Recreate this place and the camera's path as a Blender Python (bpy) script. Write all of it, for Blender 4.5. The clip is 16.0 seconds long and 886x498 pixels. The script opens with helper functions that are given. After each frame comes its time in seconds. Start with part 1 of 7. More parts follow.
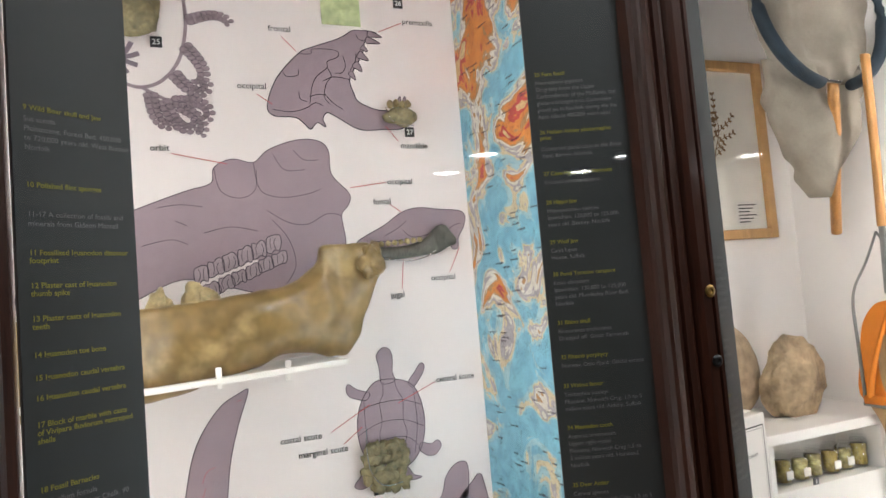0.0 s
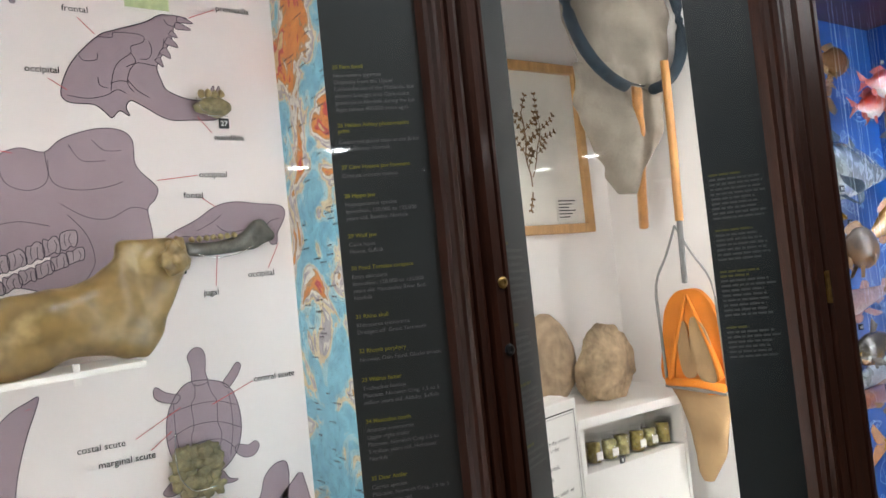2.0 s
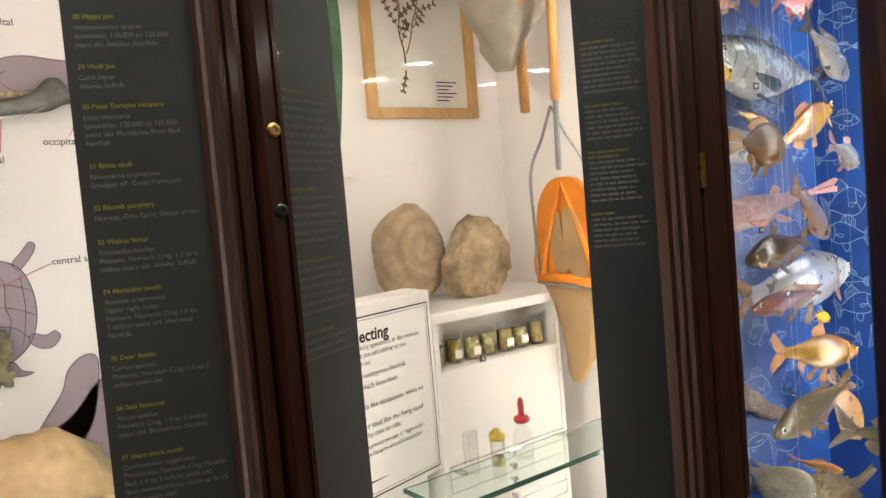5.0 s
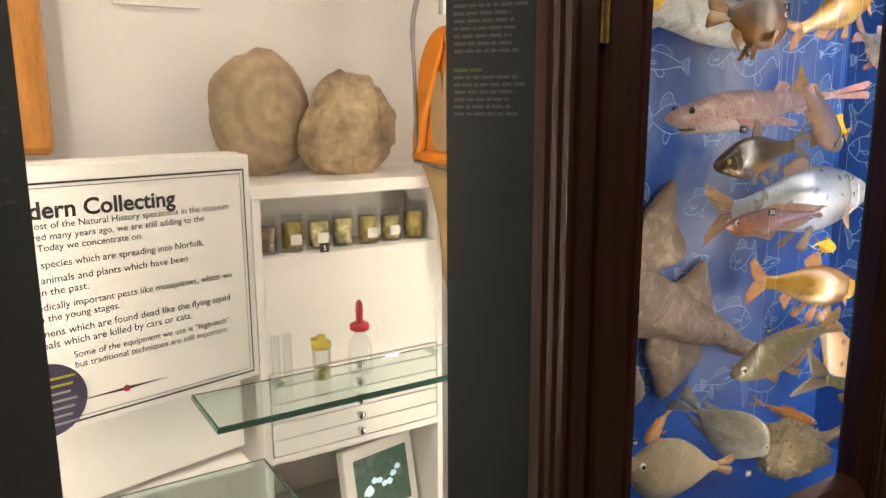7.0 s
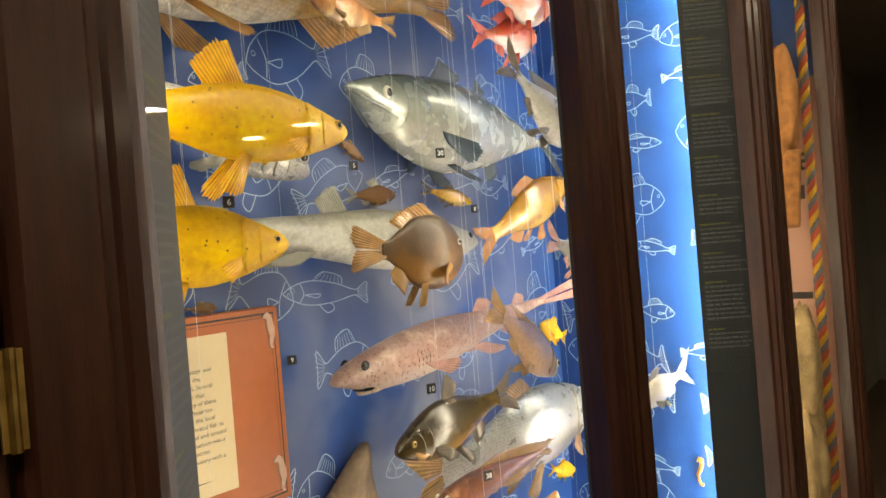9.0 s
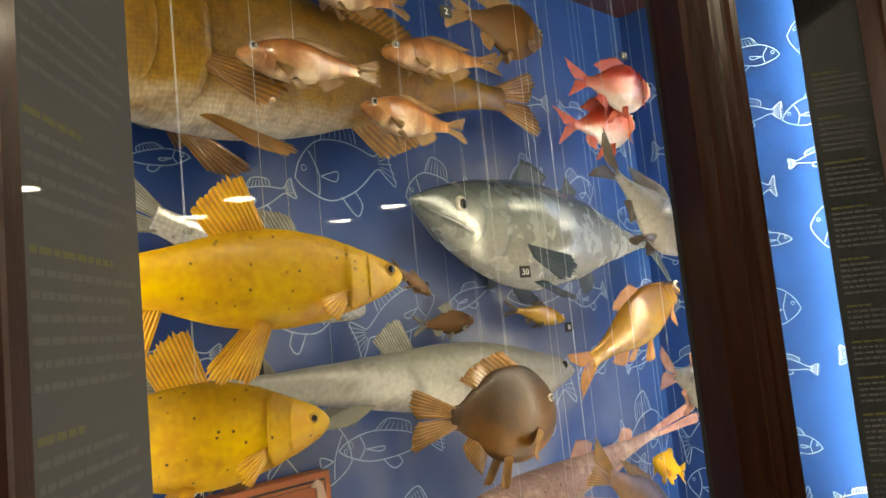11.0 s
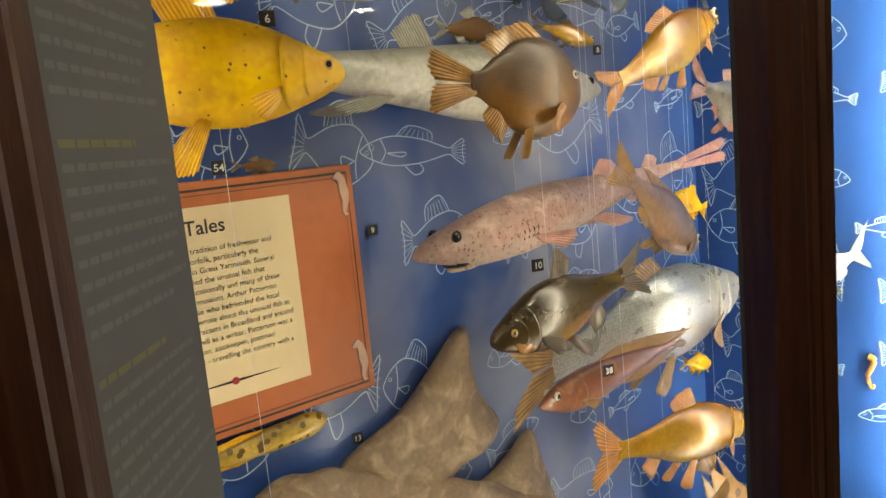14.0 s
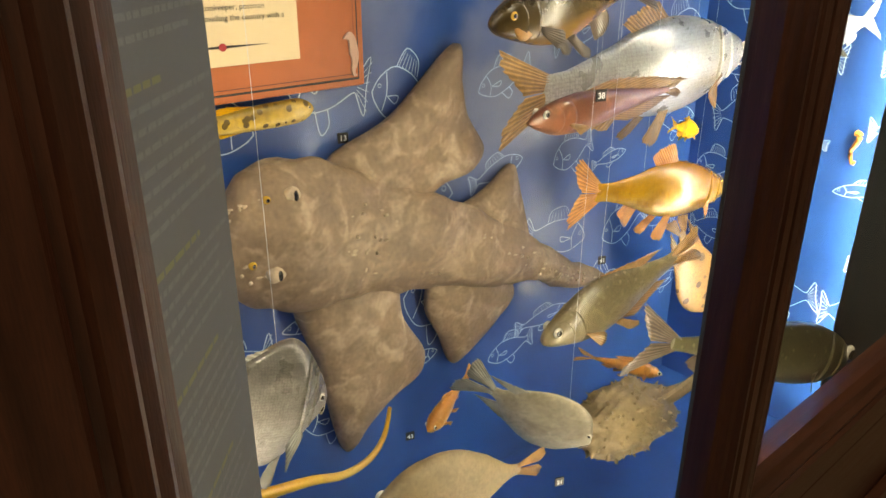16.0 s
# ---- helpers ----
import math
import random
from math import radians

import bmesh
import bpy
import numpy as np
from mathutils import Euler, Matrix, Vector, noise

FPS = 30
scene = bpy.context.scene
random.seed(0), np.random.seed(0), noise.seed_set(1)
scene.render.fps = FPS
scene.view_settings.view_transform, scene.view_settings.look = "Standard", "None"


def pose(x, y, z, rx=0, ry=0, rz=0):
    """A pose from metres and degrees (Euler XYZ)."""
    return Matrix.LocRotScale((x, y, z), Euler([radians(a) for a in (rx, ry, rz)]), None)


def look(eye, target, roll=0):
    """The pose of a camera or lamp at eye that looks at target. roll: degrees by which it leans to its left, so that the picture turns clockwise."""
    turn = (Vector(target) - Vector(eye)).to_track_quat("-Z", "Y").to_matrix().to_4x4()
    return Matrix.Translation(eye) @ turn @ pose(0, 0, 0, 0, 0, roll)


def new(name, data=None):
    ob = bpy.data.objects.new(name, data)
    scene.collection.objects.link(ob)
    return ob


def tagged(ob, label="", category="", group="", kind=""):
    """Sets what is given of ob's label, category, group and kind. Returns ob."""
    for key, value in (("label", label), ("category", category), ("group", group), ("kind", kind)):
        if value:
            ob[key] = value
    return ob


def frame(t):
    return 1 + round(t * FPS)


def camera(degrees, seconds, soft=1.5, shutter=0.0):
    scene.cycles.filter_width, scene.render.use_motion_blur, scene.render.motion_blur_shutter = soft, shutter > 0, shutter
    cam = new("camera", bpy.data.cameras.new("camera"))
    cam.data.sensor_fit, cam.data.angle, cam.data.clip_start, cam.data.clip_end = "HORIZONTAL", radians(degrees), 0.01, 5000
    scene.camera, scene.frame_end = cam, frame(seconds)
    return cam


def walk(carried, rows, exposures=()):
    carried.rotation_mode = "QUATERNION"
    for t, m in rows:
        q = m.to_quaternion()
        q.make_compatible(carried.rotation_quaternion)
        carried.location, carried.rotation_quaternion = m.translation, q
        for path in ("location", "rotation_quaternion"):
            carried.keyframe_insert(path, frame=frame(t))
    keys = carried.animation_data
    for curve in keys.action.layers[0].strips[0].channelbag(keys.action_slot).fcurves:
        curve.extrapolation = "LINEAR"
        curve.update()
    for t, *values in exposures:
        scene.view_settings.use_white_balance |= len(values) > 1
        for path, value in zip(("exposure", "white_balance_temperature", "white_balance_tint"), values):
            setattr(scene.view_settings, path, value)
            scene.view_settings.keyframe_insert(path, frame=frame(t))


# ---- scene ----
cam = camera(62.1, 16.0)
PATH = [
    (0, (0.046, -0.033, 1.559), (0.859, 1.79, 1.694), -4.8),
    (0.5, (0.059, -0.038, 1.56), (0.912, 1.766, 1.69), -5.5),
    (1, (0.076, -0.049, 1.563), (1.004, 1.718, 1.691), -5.8),
    (1.5, (0.109, -0.065, 1.562), (1.142, 1.643, 1.678), -5.9),
    (2, (0.133, -0.072, 1.547), (1.262, 1.576, 1.639), -5.8),
    (2.5, (0.145, -0.079, 1.536), (1.342, 1.522, 1.603), -5.8),
    (3, (0.153, -0.08, 1.534), (1.393, 1.488, 1.588), -5.6),
    (3.2, (0.156, -0.086, 1.531), (1.409, 1.472, 1.587), -5.7),
    (5.3, (0.471, -0.058, 1.407), (1.647, 1.548, 1.211), -4.1),
    (5.5, (0.502, -0.036, 1.389), (1.665, 1.571, 1.135), -3.4),
    (6, (0.591, 0.034, 1.338), (1.723, 1.651, 1.012), -1.5),
    (6.5, (0.717, 0.035, 1.331), (1.813, 1.669, 0.97), 0.4),
    (7, (0.915, -0.02, 1.337), (1.96, 1.642, 0.958), -0.3),
    (7.5, (1.007, 0.026, 1.357), (2.139, 1.633, 0.987), -1.3),
    (7.7, (1.052, 0.059, 1.395), (2.234, 1.629, 1.02), -0.8),
    (8, (1.099, 0.112, 1.424), (2.45, 1.561, 1.146), -2.1),
    (8.5, (1.273, 0.213, 1.46), (2.809, 1.491, 1.368), -3.9),
    (9, (1.489, 0.237, 1.534), (3.03, 1.511, 1.525), -4.7),
    (9.5, (1.588, 0.297, 1.556), (3.074, 1.635, 1.62), -5.1),
    (10, (1.651, 0.352, 1.626), (3.078, 1.744, 1.785), -4.9),
    (10.2, (1.67, 0.359, 1.658), (3.077, 1.764, 1.868), -5.1),
    (12.3, (1.706, 0.398, 1.633), (3.0, 1.918, 1.755), -7.6),
    (12.5, (1.705, 0.393, 1.602), (2.997, 1.917, 1.683), -8.2),
    (13, (1.712, 0.409, 1.555), (3.006, 1.932, 1.48), -8.1),
    (13.5, (1.72, 0.412, 1.512), (3.016, 1.923, 1.319), -7.3),
    (14, (1.707, 0.404, 1.47), (2.987, 1.913, 1.178), -5.6),
    (14.5, (1.692, 0.398, 1.414), (2.941, 1.899, 0.978), -3.3),
    (15, (1.681, 0.401, 1.357), (2.903, 1.874, 0.778), -1.7),
    (15.5, (1.674, 0.4, 1.327), (2.881, 1.834, 0.63), -0.5),
    (16, (1.672, 0.389, 1.297), (2.879, 1.785, 0.526), -0.0),
]
EXPOSURES = [(0, 0.0, 5700, 10), (3.2, -0.05, 5600, 9), (5.3, 0.1, 6600, 11), (7.5, -0.05, 6900, 11), (8.3, 0.33, 7600, 7), (8.7, 0.38, 8300, 5), (9.4, 0.0, 8300, 4), (12.3, -0.20, 8500, 4), (14, -0.13, 8500, 3), (15, 0.17, 8600, 3), (16, 0.40, 8700, 3)]
walk(cam, [(t, look(eye, target, roll)) for t, eye, target, roll in PATH], EXPOSURES)

# ---------------------------------------------------------------- world and light
world = bpy.data.worlds.new("gallery_dark")
scene.world = world
world.use_nodes = True
world.node_tree.nodes["Background"].inputs[0].default_value = (0.02, 0.018, 0.016, 1)
world.node_tree.nodes["Background"].inputs[1].default_value = 0.3


# Each case is lit by upright tubes that stand behind its corner boards: x, y, foot, head, power, colour.
WARM = (1.0, 0.91, 0.78)
COOL = (1.0, 0.94, 0.86)
TUBES = (
    (0.03, 0.90, 0.5, 2.40, 21.6, WARM), (0.69, 0.89, 0.5, 2.40, 21.6, WARM),
    (0.87, 0.90, 0.5, 2.40, 21.6, WARM), (1.62, 0.93, 0.5, 2.40, 16.2, WARM),
    (1.85, 0.985, 0.45, 2.40, 19.0, WARM), (2.606, 0.852, 0.16, 2.40, 35.0, COOL), (3.366, 0.914, 0.16, 2.40, 72.0, (1.0, 0.92, 0.80)),
    (3.53, 0.90, 0.45, 2.40, 22.0, WARM),
)

# ---------------------------------------------------------------- materials
def srgb(r, g, b):
    return tuple(((c / 255 + 0.055) / 1.055) ** 2.4 if c > 10 else c / 255 / 12.92 for c in (r, g, b))


def material(name, base, rough=0.5, metal=0.0, vary=0.12, scale=6.0, bump=0.0, fine=60.0, second=None, amount=0.5, coat=0.0, stretch=(1, 1, 1), noise_kind="NOISE"):
    """A surface with variation at two scales and fine relief."""
    m = bpy.data.materials.new(name)
    m.use_nodes = True
    n, l = m.node_tree.nodes, m.node_tree.links
    b = n["Principled BSDF"]
    b.inputs["Metallic"].default_value = metal
    b.inputs["Coat Weight"].default_value = coat
    b.inputs["Coat Roughness"].default_value = 0.12
    co = n.new("ShaderNodeTexCoord")
    mp = n.new("ShaderNodeMapping")
    mp.inputs["Scale"].default_value = stretch
    l.new(co.outputs["Object"], mp.inputs["Vector"])
    big = n.new("ShaderNodeTexNoise")
    big.inputs["Scale"].default_value, big.inputs["Detail"].default_value = scale, 5
    l.new(mp.outputs[0], big.inputs["Vector"])
    small = n.new("ShaderNodeTexNoise")
    small.inputs["Scale"].default_value, small.inputs["Detail"].default_value = fine, 4
    l.new(mp.outputs[0], small.inputs["Vector"])
    dark = [c * (1 - vary) for c in base]
    light = [min(1, c * (1 + vary)) for c in base]
    ramp = n.new("ShaderNodeValToRGB")
    ramp.color_ramp.elements[0].position, ramp.color_ramp.elements[1].position = 0.3, 0.7
    ramp.color_ramp.elements[0].color = (*dark, 1)
    ramp.color_ramp.elements[1].color = (*light, 1)
    if second:
        e = ramp.color_ramp.elements.new(0.35 + 0.3 * amount)
        e.color = (*base, 1)
        ramp.color_ramp.elements[0].color = (*second, 1)
    l.new(big.outputs["Fac"], ramp.inputs["Fac"])
    mix = n.new("ShaderNodeMix")
    mix.data_type, mix.blend_type = "RGBA", "OVERLAY"
    mix.inputs[0].default_value = min(1, vary * 1.5)
    l.new(ramp.outputs["Color"], mix.inputs[6])
    l.new(small.outputs["Fac"], mix.inputs[7])
    l.new(mix.outputs[2], b.inputs["Base Color"])
    rr = n.new("ShaderNodeMapRange")
    rr.inputs["To Min"].default_value, rr.inputs["To Max"].default_value = max(0.02, rough - 0.08), min(1, rough + 0.08)
    l.new(big.outputs["Fac"], rr.inputs["Value"])
    l.new(rr.outputs[0], b.inputs["Roughness"])
    if bump:
        bp = n.new("ShaderNodeBump")
        bp.inputs["Strength"].default_value, bp.inputs["Distance"].default_value = bump, 0.002
        l.new(small.outputs["Fac"], bp.inputs["Height"])
        l.new(bp.outputs[0], b.inputs["Normal"])
    return m


def skin(name, back, flank, belly, rough=0.28, metal=0.0, spots=None, spot_scale=40.0, spot_size=0.22, scales=0.0, low=-0.5, high=0.5, patches=None, bands=None, coat=0.3):
    """Fish skin: dark back to pale belly by the body's own height, with mottling, spots or cloudy patches, and scales in rows in relief."""
    m = bpy.data.materials.new(name)
    m.use_nodes = True
    n, l = m.node_tree.nodes, m.node_tree.links
    b = n["Principled BSDF"]
    b.inputs["Roughness"].default_value, b.inputs["Metallic"].default_value = rough, metal
    b.inputs["Coat Weight"].default_value, b.inputs["Coat Roughness"].default_value = coat, 0.15
    co = n.new("ShaderNodeTexCoord")
    sep = n.new("ShaderNodeSeparateXYZ")
    l.new(co.outputs["Object"], sep.inputs[0])
    big = n.new("ShaderNodeTexNoise")
    big.inputs["Scale"].default_value, big.inputs["Detail"].default_value = 22, 6
    l.new(co.outputs["Object"], big.inputs["Vector"])
    add = n.new("ShaderNodeMath")
    add.operation = "MULTIPLY_ADD"
    add.inputs[1].default_value = 0.06
    l.new(big.outputs["Fac"], add.inputs[0])
    l.new(sep.outputs["Z"], add.inputs[2])
    rng = n.new("ShaderNodeMapRange")
    rng.inputs["From Min"].default_value, rng.inputs["From Max"].default_value = low + 0.03, high + 0.03
    l.new(add.outputs[0], rng.inputs["Value"])
    ramp = n.new("ShaderNodeValToRGB")
    ramp.color_ramp.elements[0].color, ramp.color_ramp.elements[1].color = (*belly, 1), (*back, 1)
    ramp.color_ramp.elements[0].position, ramp.color_ramp.elements[1].position = 0.12, 0.92
    e = ramp.color_ramp.elements.new(0.5)
    e.color = (*flank, 1)
    l.new(rng.outputs[0], ramp.inputs["Fac"])
    out = ramp.outputs["Color"]
    mot = n.new("ShaderNodeMix")
    mot.data_type, mot.blend_type = "RGBA", "OVERLAY"
    mot.inputs[0].default_value = 0.45
    l.new(out, mot.inputs[6])
    l.new(big.outputs["Fac"], mot.inputs[7])
    out = mot.outputs[2]
    if spots:
        v = n.new("ShaderNodeTexVoronoi")
        v.inputs["Scale"].default_value = spot_scale
        l.new(co.outputs["Object"], v.inputs["Vector"])
        lt = n.new("ShaderNodeMath")
        lt.operation = "LESS_THAN"
        lt.inputs[1].default_value = spot_size
        l.new(v.outputs["Distance"], lt.inputs[0])
        mx = n.new("ShaderNodeMix")
        mx.data_type = "RGBA"
        l.new(lt.outputs[0], mx.inputs[0])
        l.new(out, mx.inputs[6])
        mx.inputs[7].default_value = (*spots, 1)
        out = mx.outputs[2]
    if patches:
        colour, size, share = patches
        w = n.new("ShaderNodeTexNoise")
        w.inputs["Scale"].default_value, w.inputs["Detail"].default_value, w.inputs["Distortion"].default_value = size, 7, 0.7
        l.new(co.outputs["Object"], w.inputs["Vector"])
        r2 = n.new("ShaderNodeMapRange")
        r2.inputs["From Min"].default_value, r2.inputs["From Max"].default_value, r2.inputs["To Max"].default_value = 0.60 - 0.25 * share, 0.82 - 0.25 * share, 0.75
        l.new(w.outputs["Fac"], r2.inputs["Value"])
        mx = n.new("ShaderNodeMix")
        mx.data_type = "RGBA"
        l.new(r2.outputs[0], mx.inputs[0])
        l.new(out, mx.inputs[6])
        mx.inputs[7].default_value = (*colour, 1)
        out = mx.outputs[2]
    if bands:
        w = n.new("ShaderNodeTexWave")
        w.inputs["Scale"].default_value, w.inputs["Distortion"].default_value, w.inputs["Detail Scale"].default_value = 7.5, 5.0, 2.0
        l.new(co.outputs["Object"], w.inputs["Vector"])
        r2 = n.new("ShaderNodeMapRange")
        r2.inputs["From Min"].default_value, r2.inputs["From Max"].default_value, r2.inputs["To Max"].default_value = 0.35, 0.85, 0.6
        l.new(w.outputs["Fac"], r2.inputs["Value"])
        mx = n.new("ShaderNodeMix")
        mx.data_type = "RGBA"
        l.new(r2.outputs[0], mx.inputs[0])
        l.new(out, mx.inputs[6])
        mx.inputs[7].default_value = (*bands, 1)
        out = mx.outputs[2]
    grain = n.new("ShaderNodeTexNoise")
    grain.inputs["Scale"].default_value, grain.inputs["Detail"].default_value = 130, 5
    l.new(co.outputs["Object"], grain.inputs["Vector"])
    gm = n.new("ShaderNodeMix")
    gm.data_type, gm.blend_type = "RGBA", "OVERLAY"
    gm.inputs[0].default_value = 0.4
    l.new(out, gm.inputs[6])
    l.new(grain.outputs["Fac"], gm.inputs[7])
    out = gm.outputs[2]
    rg = n.new("ShaderNodeMapRange")
    rg.inputs["To Min"].default_value, rg.inputs["To Max"].default_value = max(0.05, rough - 0.03), rough + 0.03
    l.new(big.outputs["Fac"], rg.inputs["Value"])
    l.new(rg.outputs[0], b.inputs["Roughness"])
    l.new(out, b.inputs["Base Color"])
    bp = n.new("ShaderNodeBump")
    bp.inputs["Strength"].default_value, bp.inputs["Distance"].default_value = 0.34, 0.0018
    if scales:
        v2 = n.new("ShaderNodeTexVoronoi")
        v2.voronoi_dimensions = "2D"
        v2.inputs["Scale"].default_value, v2.inputs["Randomness"].default_value = scales * 1.5, 0.4
        flat_co = n.new("ShaderNodeCombineXYZ")
        l.new(sep.outputs["X"], flat_co.inputs[0])
        l.new(sep.outputs["Z"], flat_co.inputs[1])
        l.new(flat_co.outputs[0], v2.inputs["Vector"])
        l.new(v2.outputs["Distance"], bp.inputs["Height"])
        bp.invert = True
        bp.inputs["Strength"].default_value, bp.inputs["Distance"].default_value = 0.22, 0.0015
        r3 = n.new("ShaderNodeMapRange")
        r3.inputs["From Max"].default_value, r3.inputs["To Min"].default_value, r3.inputs["To Max"].default_value = 0.75, 1.2, 0.6
        l.new(v2.outputs["Distance"], r3.inputs["Value"])
        m3 = n.new("ShaderNodeMix")
        m3.data_type, m3.blend_type = "RGBA", "MULTIPLY"
        m3.inputs[0].default_value = 0.7
        l.new(out, m3.inputs[6])
        l.new(r3.outputs[0], m3.inputs[7])
        l.new(m3.outputs[2], b.inputs["Base Color"])
    else:
        l.new(grain.outputs["Fac"], bp.inputs["Height"])
        bp.inputs["Strength"].default_value = 0.16 if coat > 0.2 else 0.4
    l.new(bp.outputs[0], b.inputs["Normal"])
    return m


def fin_skin(name, base, pale=1.5, rough=0.4, blotch=0.35):
    """Fin membrane: pale bony rays with darker web between them, blotched, a thin pale edge."""
    m = bpy.data.materials.new(name)
    m.use_nodes = True
    n, l = m.node_tree.nodes, m.node_tree.links
    b = n["Principled BSDF"]
    b.inputs["Roughness"].default_value, b.inputs["Coat Weight"].default_value = rough, 0.25
    co = n.new("ShaderNodeTexCoord")
    sep = n.new("ShaderNodeSeparateXYZ")
    l.new(co.outputs["UV"], sep.inputs[0])
    wave = n.new("ShaderNodeMath")
    wave.operation = "PINGPONG"
    wave.inputs[1].default_value = 0.5
    l.new(sep.outputs["X"], wave.inputs[0])
    ray = n.new("ShaderNodeMapRange")
    ray.inputs["From Min"].default_value, ray.inputs["From Max"].default_value, ray.inputs["To Min"].default_value, ray.inputs["To Max"].default_value = 0.08, 0.36, 1.0, 0.0
    l.new(wave.outputs[0], ray.inputs["Value"])
    cloud = n.new("ShaderNodeTexNoise")
    cloud.inputs["Scale"].default_value, cloud.inputs["Detail"].default_value = 45, 6
    l.new(co.outputs["Object"], cloud.inputs["Vector"])
    mix = n.new("ShaderNodeMix")
    mix.data_type = "RGBA"
    l.new(ray.outputs[0], mix.inputs[0])
    mix.inputs[6].default_value = (*[c * 0.84 for c in base], 1)
    mix.inputs[7].default_value = (*[min(0.8, c * pale) for c in base], 1)
    ov = n.new("ShaderNodeMix")
    ov.data_type, ov.blend_type = "RGBA", "OVERLAY"
    ov.inputs[0].default_value = min(1.0, blotch * 2.2)
    l.new(mix.outputs[2], ov.inputs[6])
    l.new(cloud.outputs["Fac"], ov.inputs[7])
    l.new(ov.outputs[2], b.inputs["Base Color"])
    bp = n.new("ShaderNodeBump")
    bp.inputs["Strength"].default_value, bp.inputs["Distance"].default_value = 0.6, 0.0015
    l.new(ray.outputs[0], bp.inputs["Height"])
    l.new(bp.outputs[0], b.inputs["Normal"])
    return m


def glass(name, tint=(1, 1, 1), rough=0.0, ior=1.45):
    m = bpy.data.materials.new(name)
    m.use_nodes = True
    b = m.node_tree.nodes["Principled BSDF"]
    b.inputs["Base Color"].default_value = (*tint, 1)
    b.inputs["Roughness"].default_value, b.inputs["IOR"].default_value = rough, ior
    b.inputs["Transmission Weight"].default_value = 1
    return m


def pane_glass(name):
    """Thin sheet glass: clear, with a mirror film that grows at grazing angles."""
    m = bpy.data.materials.new(name)
    m.use_nodes = True
    n, l = m.node_tree.nodes, m.node_tree.links
    n.remove(n["Principled BSDF"])
    clear, gloss, mix, face = n.new("ShaderNodeBsdfTransparent"), n.new("ShaderNodeBsdfGlossy"), n.new("ShaderNodeMixShader"), n.new("ShaderNodeLayerWeight")
    clear.inputs[0].default_value = (0.985, 0.99, 0.988, 1)
    gloss.inputs["Roughness"].default_value = 0.0
    face.inputs["Blend"].default_value = 0.5
    power, scale = n.new("ShaderNodeMath"), n.new("ShaderNodeMath")
    power.operation, power.inputs[1].default_value = "POWER", 6.0
    scale.operation, scale.inputs[1].default_value, scale.inputs[2].default_value = "MULTIPLY_ADD", 0.42, 0.024
    l.new(face.outputs["Facing"], power.inputs[0])
    l.new(power.outputs[0], scale.inputs[0])
    l.new(scale.outputs[0], mix.inputs[0])
    l.new(clear.outputs[0], mix.inputs[1])
    l.new(gloss.outputs[0], mix.inputs[2])
    l.new(mix.outputs[0], n["Material Output"].inputs[0])
    return m


def lamp_glow(name, colour, power):
    m = bpy.data.materials.new(name)
    m.use_nodes = True
    b = m.node_tree.nodes["Principled BSDF"]
    b.inputs["Emission Color"].default_value, b.inputs["Emission Strength"].default_value = (*colour, 1), power
    return m


MAHOGANY = material("mahogany", (0.040, 0.012, 0.006), 0.36, vary=0.35, scale=5, fine=55, bump=0.15, coat=0.2, stretch=(14, 14, 1))
MAHOGANY_RAIL = material("mahogany_rail", (0.040, 0.012, 0.006), 0.36, vary=0.35, scale=5, fine=55, bump=0.15, coat=0.2, stretch=(1, 14, 14))
for wood in (MAHOGANY, MAHOGANY_RAIL):
    wood.node_tree.nodes["Principled BSDF"].inputs["Specular IOR Level"].default_value = 0.4
BRASS = material("brass", (0.55, 0.36, 0.12), 0.35, metal=1.0, vary=0.2, scale=60)
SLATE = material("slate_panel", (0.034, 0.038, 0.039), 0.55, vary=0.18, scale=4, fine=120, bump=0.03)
# Darker copy of the same slate: shade put into the colour of two boards.
SLATE_SHADED = material("slate_panel_shaded", (0.010, 0.014, 0.016), 0.5, vary=0.18, scale=4, fine=120, bump=0.03)
PLASTER = material("case_white", (0.80, 0.77, 0.74), 0.6, vary=0.04, scale=3, fine=140, bump=0.03)
PINKISH = material("graphic_board", (0.80, 0.735, 0.715), 0.55, vary=0.03, scale=2, fine=150)
BLUE = material("blue_board", (0.010, 0.068, 0.285), 0.42, vary=0.22, scale=2.4, fine=9, coat=0.1)


